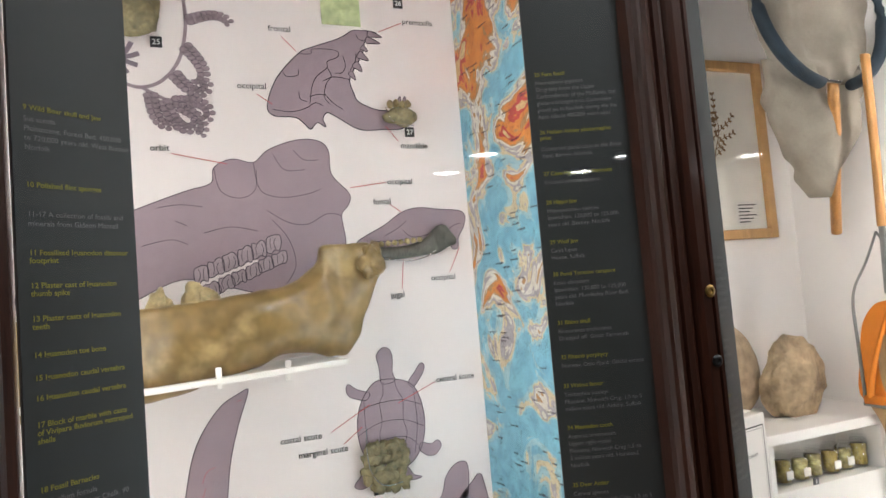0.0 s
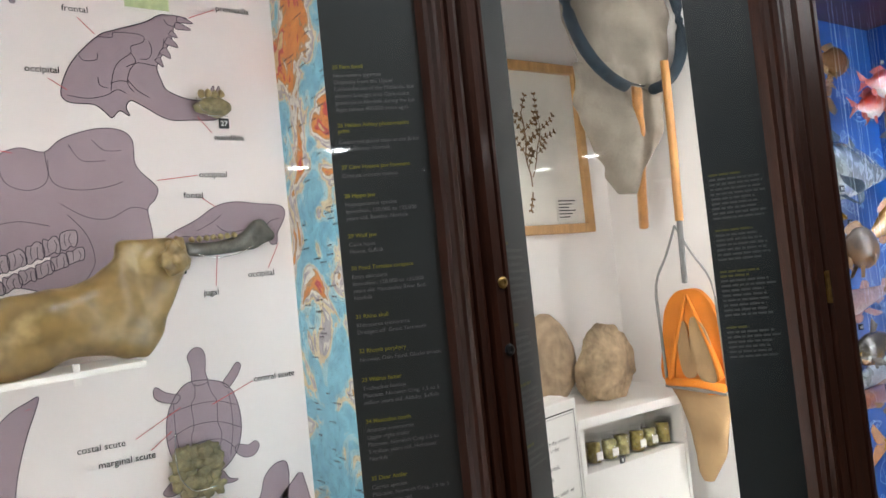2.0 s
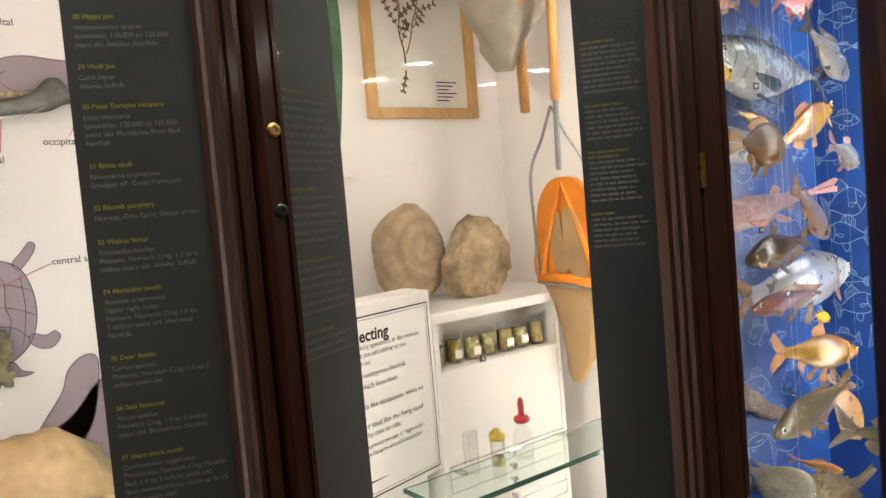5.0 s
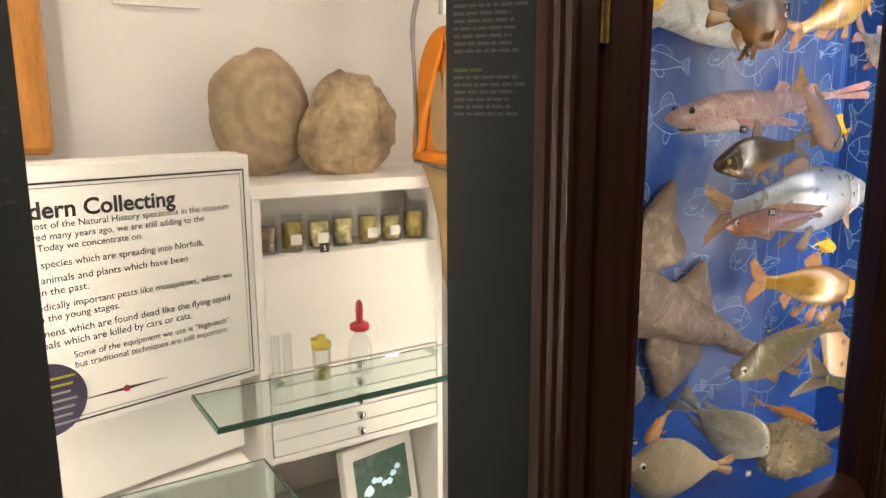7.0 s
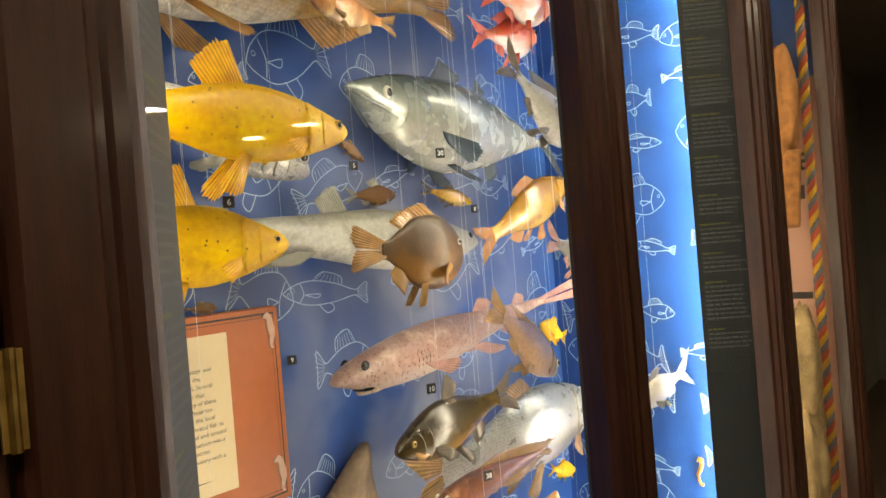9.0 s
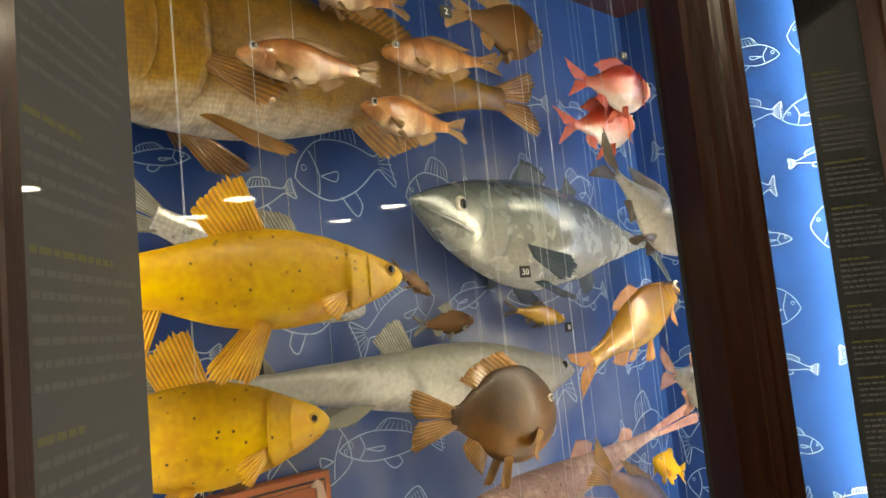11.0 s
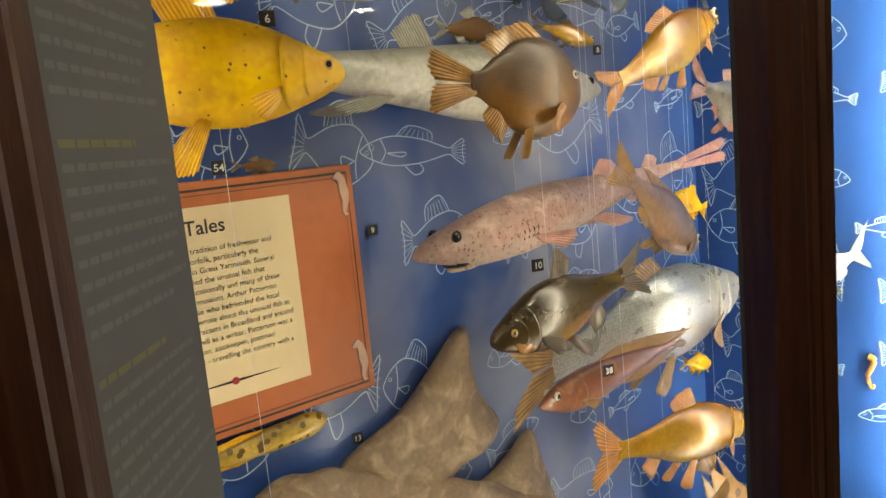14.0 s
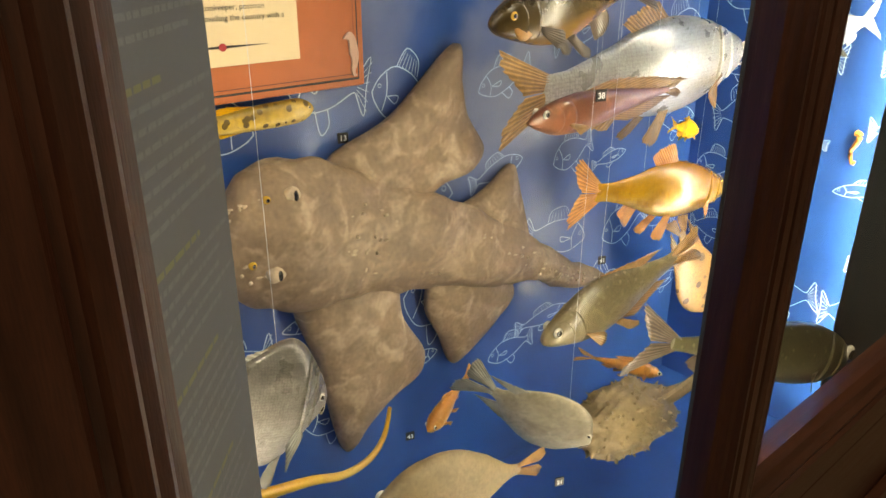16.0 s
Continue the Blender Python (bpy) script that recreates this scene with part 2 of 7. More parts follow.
def clouded(name, base, pale, centre, reach):
    """A board of one base colour, clouded with a paler one around a centre."""
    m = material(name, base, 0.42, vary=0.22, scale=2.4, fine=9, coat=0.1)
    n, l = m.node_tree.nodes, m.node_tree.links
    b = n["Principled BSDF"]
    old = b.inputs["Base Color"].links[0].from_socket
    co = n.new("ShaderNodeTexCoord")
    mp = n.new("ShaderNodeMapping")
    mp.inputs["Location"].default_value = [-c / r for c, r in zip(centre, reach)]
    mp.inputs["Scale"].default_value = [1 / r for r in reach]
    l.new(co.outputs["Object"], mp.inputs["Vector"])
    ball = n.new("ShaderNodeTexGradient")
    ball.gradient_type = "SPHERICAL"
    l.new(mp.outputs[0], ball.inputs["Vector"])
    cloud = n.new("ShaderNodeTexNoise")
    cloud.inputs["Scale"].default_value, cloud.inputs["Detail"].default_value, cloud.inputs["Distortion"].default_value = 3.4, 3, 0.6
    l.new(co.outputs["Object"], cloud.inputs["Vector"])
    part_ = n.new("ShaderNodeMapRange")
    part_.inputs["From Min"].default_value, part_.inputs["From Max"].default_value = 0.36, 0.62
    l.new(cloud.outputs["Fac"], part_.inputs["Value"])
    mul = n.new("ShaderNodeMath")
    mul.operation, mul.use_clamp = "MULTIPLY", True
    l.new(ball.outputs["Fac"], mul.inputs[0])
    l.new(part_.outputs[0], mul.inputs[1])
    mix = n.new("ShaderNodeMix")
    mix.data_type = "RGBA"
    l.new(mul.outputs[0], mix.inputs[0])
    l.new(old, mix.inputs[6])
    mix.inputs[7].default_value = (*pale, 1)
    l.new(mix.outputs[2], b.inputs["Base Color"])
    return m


BLUE_CLOUDED = clouded("blue_clouded_board", (0.010, 0.068, 0.285), (0.30, 0.33, 0.42), (2.78, 1.41, 1.33), (0.62, 1.0, 0.95))
PALE_LINE = material("pale_blue_ink", (0.42, 0.56, 0.76), 0.5, vary=0.15, scale=12)
MAUVE = material("mauve_ink", (0.33, 0.25, 0.285), 0.55, vary=0.07, scale=9, fine=60)
DARK_INK = material("dark_ink", (0.045, 0.03, 0.05), 0.6, vary=0.1)
RED_INK = material("red_ink", (0.50, 0.07, 0.08), 0.6, vary=0.1)
TEXT_GREY = material("grey_text", (0.21, 0.21, 0.21), 0.6, vary=0.05)
TEXT_YELLOW = material("yellow_text", (0.28, 0.255, 0.03), 0.6, vary=0.05)
BAR_GREY = material("grey_small_print", (0.075, 0.077, 0.077), 0.6, vary=0.05)
BAR_YELLOW = material("yellow_small_print", (0.095, 0.09, 0.02), 0.6, vary=0.05)
TEXT_BLACK = material("black_text", (0.025, 0.022, 0.022), 0.6, vary=0.05)
TEXT_WHITE = material("white_text", (0.75, 0.75, 0.73), 0.6, vary=0.05)
BLACK = material("black_plastic", (0.012, 0.012, 0.014), 0.4, vary=0.1)
FLOORING = material("gallery_floor", (0.12, 0.075, 0.045), 0.4, vary=0.3, scale=3, fine=30)
WALLS = material("gallery_wall", (0.22, 0.20, 0.17), 0.8, vary=0.1, scale=2)
CEILING = material("gallery_ceiling", (0.30, 0.28, 0.25), 0.9, vary=0.05, scale=2)
PANE = pane_glass("case_glass")
LAMP = lamp_glow("downlight_glow", (1, 0.93, 0.80), 75)
OAK = material("pale_oak", (0.52, 0.31, 0.12), 0.4, vary=0.18, scale=6, fine=40, bump=0.1, stretch=(1, 1, 8))
OAK_X = material("pale_oak_across", (0.52, 0.31, 0.12), 0.4, vary=0.18, scale=6, fine=40, bump=0.1, stretch=(8, 1, 1))
HANDLE_WOOD = material("handle_wood", (0.50, 0.24, 0.07), 0.4, vary=0.2, scale=10, fine=40, stretch=(8, 8, 1))


# ---------------------------------------------------------------- building helpers
def part(name, bm, mat, parent=None, label="", smooth=False, local=None):
    me = bpy.data.meshes.new(name)
    bmesh.ops.recalc_face_normals(bm, faces=bm.faces)
    bm.to_mesh(me)
    bm.free()
    if smooth:
        me.polygons.foreach_set("use_smooth", [True] * len(me.polygons))
    me.materials.append(mat)
    ob = new(name, me)
    if parent:
        ob.parent = parent
    if local:
        ob.matrix_basis = local
    return tagged(ob, label)


def thing(name, label, category, m=None, group="", kind=""):
    ob = new(name)
    ob.empty_display_size = 0.05
    if m:
        ob.matrix_basis = m
    return tagged(ob, label, category, group, kind)


def box(bm, x0, x1, y0, y1, z0, z1, bevel=0.0):
    vs = [bm.verts.new(p) for p in ((x0, y0, z0), (x1, y0, z0), (x1, y1, z0), (x0, y1, z0), (x0, y0, z1), (x1, y0, z1), (x1, y1, z1), (x0, y1, z1))]
    fs = [bm.faces.new([vs[i] for i in q]) for q in ((3, 2, 1, 0), (4, 5, 6, 7), (0, 1, 5, 4), (1, 2, 6, 5), (2, 3, 7, 6), (3, 0, 4, 7))]
    if bevel:
        es = list({e for f in fs for e in f.edges})
        bmesh.ops.bevel(bm, geom=es, offset=bevel, segments=2, affect="EDGES", profile=0.5)
    return bm


def new_box(*a):
    return box(bmesh.new(), *a)


def extrude_z(bm, outline, z0, z1):
    """An upright prism on a plan outline."""
    lo = [bm.verts.new((x, y, z0)) for x, y in outline]
    hi = [bm.verts.new((x, y, z1)) for x, y in outline]
    k = len(outline)
    bm.faces.new(lo[::-1])
    bm.faces.new(hi)
    for i in range(k):
        bm.faces.new((lo[i], lo[(i + 1) % k], hi[(i + 1) % k], hi[i]))
    return bm


def lathe(bm, profile, turns=20, centre=(0, 0, 0)):
    rings = []
    for r, z in profile:
        if r < 1e-5:
            rings.append([bm.verts.new((centre[0], centre[1], centre[2] + z))])
        else:
            rings.append([bm.verts.new((centre[0] + r * math.cos(a), centre[1] + r * math.sin(a), centre[2] + z)) for a in (2 * math.pi * i / turns for i in range(turns))])
    for a, b in zip(rings, rings[1:]):
        for i in range(turns):
            j = (i + 1) % turns
            if len(a) == 1 and len(b) > 1:
                bm.faces.new((a[0], b[j], b[i]))
            elif len(b) == 1 and len(a) > 1:
                bm.faces.new((a[i], a[j], b[0]))
            elif len(a) > 1:
                bm.faces.new((a[i], a[j], b[j], b[i]))
    return bm


def smooth_line(pts, closed=False, per=5):
    """Points of a Catmull-Rom curve through pts."""
    out, k = [], len(pts)
    for i in range(k if closed else k - 1):
        p = [pts[(i + d) % k] if closed else pts[max(0, min(k - 1, i + d))] for d in (-1, 0, 1, 2)]
        for s in range(per):
            t = s / per
            out.append(tuple(0.5 * (2 * p[1][c] + (p[2][c] - p[0][c]) * t + (2 * p[0][c] - 5 * p[1][c] + 4 * p[2][c] - p[3][c]) * t * t + (3 * p[1][c] - p[0][c] - 3 * p[2][c] + p[3][c]) * t ** 3) for c in range(len(pts[0]))))
    if not closed:
        out.append(tuple(pts[-1]))
    return out


def sheet(bm, outline, thick=0.001):
    """A thin flat shape in the local x-y plane, its face to +z."""
    top = [bm.verts.new((x, y, thick)) for x, y in outline]
    low = [bm.verts.new((x, y, 0)) for x, y in outline]
    f = bm.faces.new(top)
    k = len(outline)
    for i in range(k):
        bm.faces.new((low[i], low[(i + 1) % k], top[(i + 1) % k], top[i]))
    bmesh.ops.triangulate(bm, faces=[f])
    return bm


def ribbon(bm, pts, width, z=0.0015, closed=False):
    """A drawn line of some width in the local x-y plane."""
    k = len(pts)
    if k < 2:
        return bm
    left, right = [], []
    for i in range(k):
        a, b = (pts[i - 1], pts[(i + 1) % k]) if closed else (pts[max(0, i - 1)], pts[min(k - 1, i + 1)])
        dx, dy = b[0] - a[0], b[1] - a[1]
        d = math.hypot(dx, dy) or 1
        w = width / 2
        left.append(bm.verts.new((pts[i][0] - dy / d * w, pts[i][1] + dx / d * w, z)))
        right.append(bm.verts.new((pts[i][0] + dy / d * w, pts[i][1] - dx / d * w, z)))
    for i in range(k if closed else k - 1):
        j = (i + 1) % k
        bm.faces.new((left[i], right[i], right[j], left[j]))
    return bm


def board(x, y, z, turn=0.0):
    """The pose of an upright board: local x to the viewer's right, local y up, local z towards the gallery. turn swings it about the upright."""
    return pose(x, y, z, 90, 0, turn)


def lettering(name, text, size, mat, parent, local, align="LEFT", bold=0.0, spacing=1.0, label="", shear=0.0, fit=0.0):
    cu = bpy.data.curves.new(name, "FONT")
    cu.body, cu.size, cu.align_x, cu.offset, cu.space_line, cu.shear, cu.resolution_u = text, 1.0, align, bold / size, spacing, shear, 3
    tmp = new(name, cu)
    me = bpy.data.meshes.new_from_object(tmp.evaluated_get(bpy.context.evaluated_depsgraph_get()))
    bpy.data.objects.remove(tmp)
    bpy.data.curves.remove(cu)
    me.materials.clear()
    me.materials.append(mat)
    k = fit / max(v.co.x for v in me.vertices) if fit else size
    me.transform(Matrix.Diagonal((k, k, 1, 1)))
    ob = new(name, me)
    ob.parent = parent
    ob.matrix_basis = local
    ob["kind"] = "stuff"
    return tagged(ob, label)


# ---------------------------------------------------------------- the gallery
FRONT, GLASS, BACK, TOP = 0.76, 0.80, 1.41, 2.55


def structure(name, bm, mat, label):
    return tagged(part(name, bm, mat), label, name.split("_")[0], kind="structure")


structure("floor", new_box(-3.2, 9.2, -6.2, 3.0, -0.1, 0), FLOORING, "dim brown gallery floor under the cases")
structure("ceiling", new_box(-3.2, 9.2, -6.2, 3.0, 2.75, 2.85), CEILING, "plain grey gallery ceiling with round downlights")
structure("wall_north", new_box(-3.2, 9.2, 1.52, 1.62, 0, 2.75), WALLS, "plain wall behind the row of display cases")
structure("wall_south", new_box(-3.2, 9.2, -6.2, -6.1, 0, 2.75), WALLS, "plain dim wall across the gallery")
structure("wall_west", new_box(-3.2, -3.1, -6.1, 1.52, 0, 2.75), WALLS, "plain dim end wall of the gallery")
structure("wall_east", new_box(9.1, 9.2, -6.1, 1.52, 0, 2.75), WALLS, "plain dim end wall of the gallery")


def downlight(x, y):
    t = thing("downlight", "round recessed ceiling downlight with white rim; row over the cases is added", "lamp", pose(x, y, 2.75), "downlights in the ceiling")
    part("rim", lathe(bmesh.new(), [(0.13, 0), (0.17, 0), (0.17, -0.012), (0.13, -0.02), (0.13, 0)], 24), PLASTER, t)
    part("lens", lathe(bmesh.new(), [(0, -0.006), (0.128, -0.006), (0.128, -0.001), (0, -0.001)], 24), LAMP, t, "glowing white lens")


for gx in (2.92, 4.43, 5.93):
    for gy in (-3.8, -4.6):
        downlight(gx, gy)
# Added row, always out of view, to brighten the stiles and text boards.
for gx in (-0.6, 0.9, 2.4, 3.9):
    downlight(gx, 0.12)


# ---------------------------------------------------------------- display cases
def stile(x0, x1, flip, parent):
    """A door's upright: a moulded mahogany section, stepped down to the glass on one side."""
    w = x1 - x0
    prof = [(0, 0.012), (0.004, 0.004), (0.012, 0), (w * 0.52, 0), (w * 0.56, 0.006), (w * 0.62, 0.006), (w * 0.66, 0.002), (w * 0.76, 0.002), (w * 0.80, 0.012), (w * 0.88, 0.016), (w * 0.92, 0.026), (w, 0.032), (w, 0.07), (0, 0.07)]
    pts = [((x1 - a) if flip else (x0 + a), FRONT + b) for a, b in prof]
    return part("stile", extrude_z(bmesh.new(), pts if not flip else pts[::-1], 0.37, TOP - 0.12), MAHOGANY, parent, smooth=False)


def rail(name, x0, x1, z0, z1, up, parent):
    """A door's cross piece, moulded towards the glass (up: the glass is above it)."""
    h = z1 - z0
    prof = [(0, 0.010), (0.010, 0), (h * 0.55, 0), (h * 0.6, 0.007), (h * 0.7, 0.003), (h * 0.8, 0.012), (h * 0.9, 0.018), (h, 0.032), (h, 0.068), (0, 0.068)]
    bm = bmesh.new()
    ring0, ring1 = [], []
    for a, b in prof:
        z = z0 + a if up else z1 - a
        ring0.append(bm.verts.new((x0, FRONT + b, z)))
        ring1.append(bm.verts.new((x1, FRONT + b, z)))
    k = len(prof)
    bm.faces.new(ring0)
    bm.faces.new(ring1[::-1])
    for i in range(k):
        bm.faces.new((ring0[i], ring0[(i + 1) % k], ring1[(i + 1) % k], ring1[i]))
    return part(name, bm, MAHOGANY_RAIL, parent)


def door(case, x0, x1, left, right):
    """A glazed door between x0 and x1 with stiles of the given widths."""
    d = thing("door", "", "")
    d.parent = case
    stile(x0, x0 + left, False, d)
    stile(x1 - right, x1, True, d)
    rail("bottom_rail", x0 + left - 0.002, x1 - right + 0.002, 0.372, 0.50, True, d)
    rail("top_rail", x0 + left - 0.002, x1 - right + 0.002, TOP - 0.26, TOP - 0.122, False, d)
    g = part("glass_pane", new_box(x0 + left - 0.01, x1 - right + 0.01, GLASS, GLASS + 0.005, 0.49, TOP - 0.25), PANE, d, "clear sheet glass")
    g.visible_shadow = False
    return d


def shell(x0, x1, label, lining, back_lining):
    """A wall case: plinth, cornice, sides, back board, top and floor."""
    c = thing("display_case", label, "display case")
    part("plinth", new_box(x0, x1, FRONT + 0.006, FRONT + 0.03, 0.0, 0.368, 0.006), MAHOGANY_RAIL, c, "polished mahogany plinth")
    part("skirting", new_box(x0, x1, FRONT - 0.02, FRONT + 0.005, 0.0, 0.14, 0.005), MAHOGANY_RAIL, c)
    part("cornice", new_box(x0, x1, FRONT - 0.03, BACK + 0.05, TOP - 0.118, TOP, 0.01), MAHOGANY_RAIL, c, "mahogany cornice")
    part("side_wall", new_box(x0, x0 + 0.012, FRONT + 0.072, BACK, 0.0, TOP - 0.12), lining, c)
    part("side_wall", new_box(x1 - 0.012, x1, FRONT + 0.072, BACK, 0.0, TOP - 0.12), lining, c)
    part("back_board", new_box(x0, x1, BACK, BACK + 0.02, 0.0, TOP - 0.12), back_lining, c)
    part("case_floor", new_box(x0 + 0.012, x1 - 0.012, FRONT + 0.032, BACK, 0.10, 0.115), lining, c)
    return c


def text_panel(case, a, b, z0=0.12, z1=2.42, mat=None):
    """A dark board set askew behind the glass, from plan point a to plan point b."""
    d = math.dist(a, b)
    turn = math.degrees(math.atan2(b[1] - a[1], b[0] - a[0]))
    p = part("text_panel", new_box(0, d, 0, z1 - z0, -0.006, 0), mat or SLATE, case, "dark slate-grey text board", local=board(a[0], a[1], z0, turn))
    return p, d


def captions(panel, entries, z_base, width, size=0.0098, margin=0.012):
    """Yellow headings and grey lines on a text board, each set by its height above the floor."""
    for z, head, lines in entries:
        lettering("heading", head, size, TEXT_YELLOW, panel, pose(margin, z - z_base, 0.0008), bold=0.00016)
        if lines:
            n = head.count("\n") + 1
            lettering("caption", "\n".join(lines), size, TEXT_GREY, panel, pose(margin, z - z_base - 0.0122 * n, 0.0008), spacing=1.22)


def grey_bars(panel, z_top, z_bottom, z_base, width, seed, margin=0.012, pitch=0.0115):
    """Blocks of writing too small to read, as plain bars under yellow headings."""
    rnd = random.Random(seed)
    z, k = z_top, 0
    bars, heads = bmesh.new(), bmesh.new()
    while z > z_bottom:
        if k == 0:
            x, end = margin, margin + width * rnd.uniform(0.35, 0.7)
            while x < end:
                w = rnd.uniform(0.008, 0.022)
                ribbon(heads, [(x, z - z_base), (min(end, x + w), z - z_base)], 0.0048, 0.0008)
                x += w + 0.003
            k = rnd.randint(4, 9)
        else:
            x, end = margin, margin + width * rnd.uniform(0.72, 0.97)
            while x < end:
                w = rnd.uniform(0.006, 0.02)
                ribbon(bars, [(x, z - z_base), (min(end, x + w), z - z_base)], 0.0046, 0.0008)
                x += w + 0.003
            k -= 1
            if k == 0:
                z -= 0.016
        z -= pitch
    tagged(part("heading", heads, BAR_YELLOW, panel), kind="stuff")
    tagged(part("caption", bars, BAR_GREY, panel), kind="stuff")


CASE_FOSSIL = shell(-0.15, 0.772, "mahogany wall case with fossil bones on a pinkish graphic board", PLASTER, PINKISH)
door(CASE_FOSSIL, -0.15, 0.774, 0.10, 0.042)
CASE_COLLECT = shell(0.778, 1.758, "mahogany wall case lined in white with collecting equipment", PLASTER, PLASTER)
door(CASE_COLLECT, 0.776, 1.672, 0.052, 0.075)
CASE_FISH = shell(1.762, 3.44, "double mahogany wall case lined in blue with hanging fish models", BLUE, BLUE_CLOUDED)
door(CASE_FISH, 1.675, 2.588, 0.125, 0.056)
door(CASE_FISH, 2.591, 3.470, 0.047, 0.07)
CASE_ICE = shell(3.46, 4.36, "mahogany wall case with animal models before a pink board", PLASTER, PINKISH)
door(CASE_ICE, 3.473, 4.36, 0.07, 0.09)
shield = part("light_shield", new_box(2.532, 2.650, 0.8305, 0.836, 0.1155, 2.42), SLATE, CASE_FISH, "grey board behind the middle stile")


def tube_light(x, y, z0, z1, power, colour):
    t = thing("tube_light", "upright white fluorescent tube behind a case board", "lamp", pose(x, y, z0), "tubes in the cases")
    part("tube", lathe(bmesh.new(), [(0.0, 0.03), (0.011, 0.03), (0.013, 0.04), (0.013, z1 - z0 - 0.04), (0.011, z1 - z0 - 0.03), (0.0, z1 - z0 - 0.03)], 10), lamp_glow("tube_glow", colour, power), t, "glowing white tube", True)
    for z in (0.0, z1 - z0 - 0.03):
        part("end_cap", lathe(bmesh.new(), [(0, z), (0.014, z), (0.014, z + 0.03), (0, z + 0.03)], 10), PLASTER, t)
    part("bracket", new_box(-0.012, 0.012, -0.012, 0.012, -(z0 - 0.1155), 0.002), PLASTER, t)


for spec in TUBES:
    tube_light(*spec)

for dx, dz in ((0.0, 1.539), (0.0, 1.442)):
    k = thing("door_lock", "round brass keyhole lock in a mahogany stile", "lock", pose(0.800, FRONT, dz, 90), "locks on the stile")
    part("escutcheon", lathe(bmesh.new(), [(0, 0.0), (0.008, 0.0), (0.009, 0.002), (0.006, 0.004), (0.0035, 0.004), (0.003, 0.002), (0, 0.002)], 16), BRASS if dz > 1.5 else BLACK, k)
hinge = part("hinge", lathe(bmesh.new(), [(0, -0.034), (0.004, -0.034), (0.004, 0.034), (0, 0.034)], 10), BRASS, CASE_FISH, "narrow brass hinge", local=pose(1.6735, FRONT - 0.001, 1.457))
part("leaf", new_box(-0.008, 0.008, 0.0, 0.003, -0.033, 0.033), BRASS, hinge)

# ---------------------------------------------------------------- text boards
panel, d = text_panel(CASE_FOSSIL, (-0.045, 0.815), (0.068, 0.885))
zs = lambda y: 1.642 - (y - 441) * 0.00068
captions(panel, [
    (zs(222), "9 Wild Boar skull and jaw", ["Sus scrofa", "Pleistocene, Forest Bed, 450,000", "to 720,000 years old. West Runton", "Norfolk"]),
    (zs(342), "10 Polished flint sponges", []),
    (zs(446), "11 Fossilised Iguanodon dinosaur\nfootprint", []), (zs(496), "12 Plaster cast of Iguanodon\nthumb spike", []),
    (zs(546), "13 Plaster casts of Iguanodon\nteeth", []), (zs(600), "14 Iguanodon toe bone", []), (zs(634), "15 Iguanodon caudal vertebra", []),
    (zs(664), "16 Iguanodon caudal vertebra", []), (zs(703), "17 Block of marble with casts\nof Vivipara fluviorum gastropod\nshells", []),
    (zs(798), "18 Fossil Barnacles", ["Scalpellum fossula", "Cretaceous Upper Chalk. 90", "million years old. Norwich", "Charles Darwin was interested in", "Barnacles. He borrowed this fossil", "to help in his work."])],
    0.12, d, 0.0082)
lettering("caption", "11-17 A collection of fossils and\nminerals from Gideon Mantell", 0.0082, TEXT_GREY, panel, pose(0.012, zs(387) - 0.12, 0.0008), spacing=1.2)

panel, d = text_panel(CASE_FOSSIL, (0.602, 0.868), (0.735, 0.812))
zs = lambda y: 1.868 - (y - 88) * 0.000809
captions(panel, [
    (zs(88), "25 Fern fossil", ["Neuropteris gigantea", "Originally from the Upper", "Carboniferous of the Midlands, but", "glaciers brought it to Carbrooke", "gravel pit in Norfolk during the Ice", "Ages (about 400,000 years ago)."]),
    (zs(193), "26 Hallam Ashley photographic\nprint", ["Contorted glacial clays at the Brick", "Yard, Barney, Norfolk"]),
    (zs(268), "27 Cave Hyaena jaw fragment", ["Crocuta crocuta spelaea"]),
    (zs(319), "28 Hippo jaw", ["Hippopotamus species", "Ipswichian, 120,000 to 125,000", "years old. Beetley, Norfolk"]),
    (zs(390), "29 Wolf jaw", ["Canis lupus", "Hoxne, Suffolk"]),
    (zs(447), "30 Pond Tortoise carapace", ["Emys obicularis", "Ipswichian, 120,000 to 125,000", "years old. Mundesley River Bed.", "Norfolk"]),
    (zs(532), "31 Rhino skull", ["Rhinoceros trichorinus", "Dredged off  Great Yarmouth"]),
    (zs(592), "32 Rhomb porphyry", ["Norway, Oslo Fjord. Glacial erratic"]),
    (zs(642), "33 Walrus femur", ["Trichechus huxleyi", "Pliocene, Norwich Crag, 1.5 to 5", "million years old. Aldeby, Suffolk"]),
    (zs(714), "34 Mastodon tooth", ["Anancus arvernensis", "Upper right molar", "Pliocene, Norwich Crag 1.5 to", "5 million years old. Horstead,", "Norfolk"]),
    (zs(812), "35 Deer Antler", ["Cervus species", "Pliocene, Norwich Crag, 1.5 to 5", "million years old"]),
    (zs(886), "36 Seal humerus", ["Phoca species", "Norwich Crag, 1.5 to 5 million", "years old. Bramerton, Norfolk"]),
    (zs(960), "37 Giant shark tooth", ["Carcharodon megalodon", "Pleistocene, Norwich Crag Nodule", "Bed, 1.5 to 3 million years old", "(but reworked from rocks up to 15", "million years old)"]),
    (zs(1060), "38 Ziphiid Whale tooth", ["Choneziphius planirostris", "Pliocene, Red Crag Nodule", "Bed, 1.5 to 5 million years old", "Woodbridge, Suffolk"])],
    0.12, d, 0.0082)
panel, d = text_panel(CASE_COLLECT, (0.830, 0.815), (0.958, 0.880))
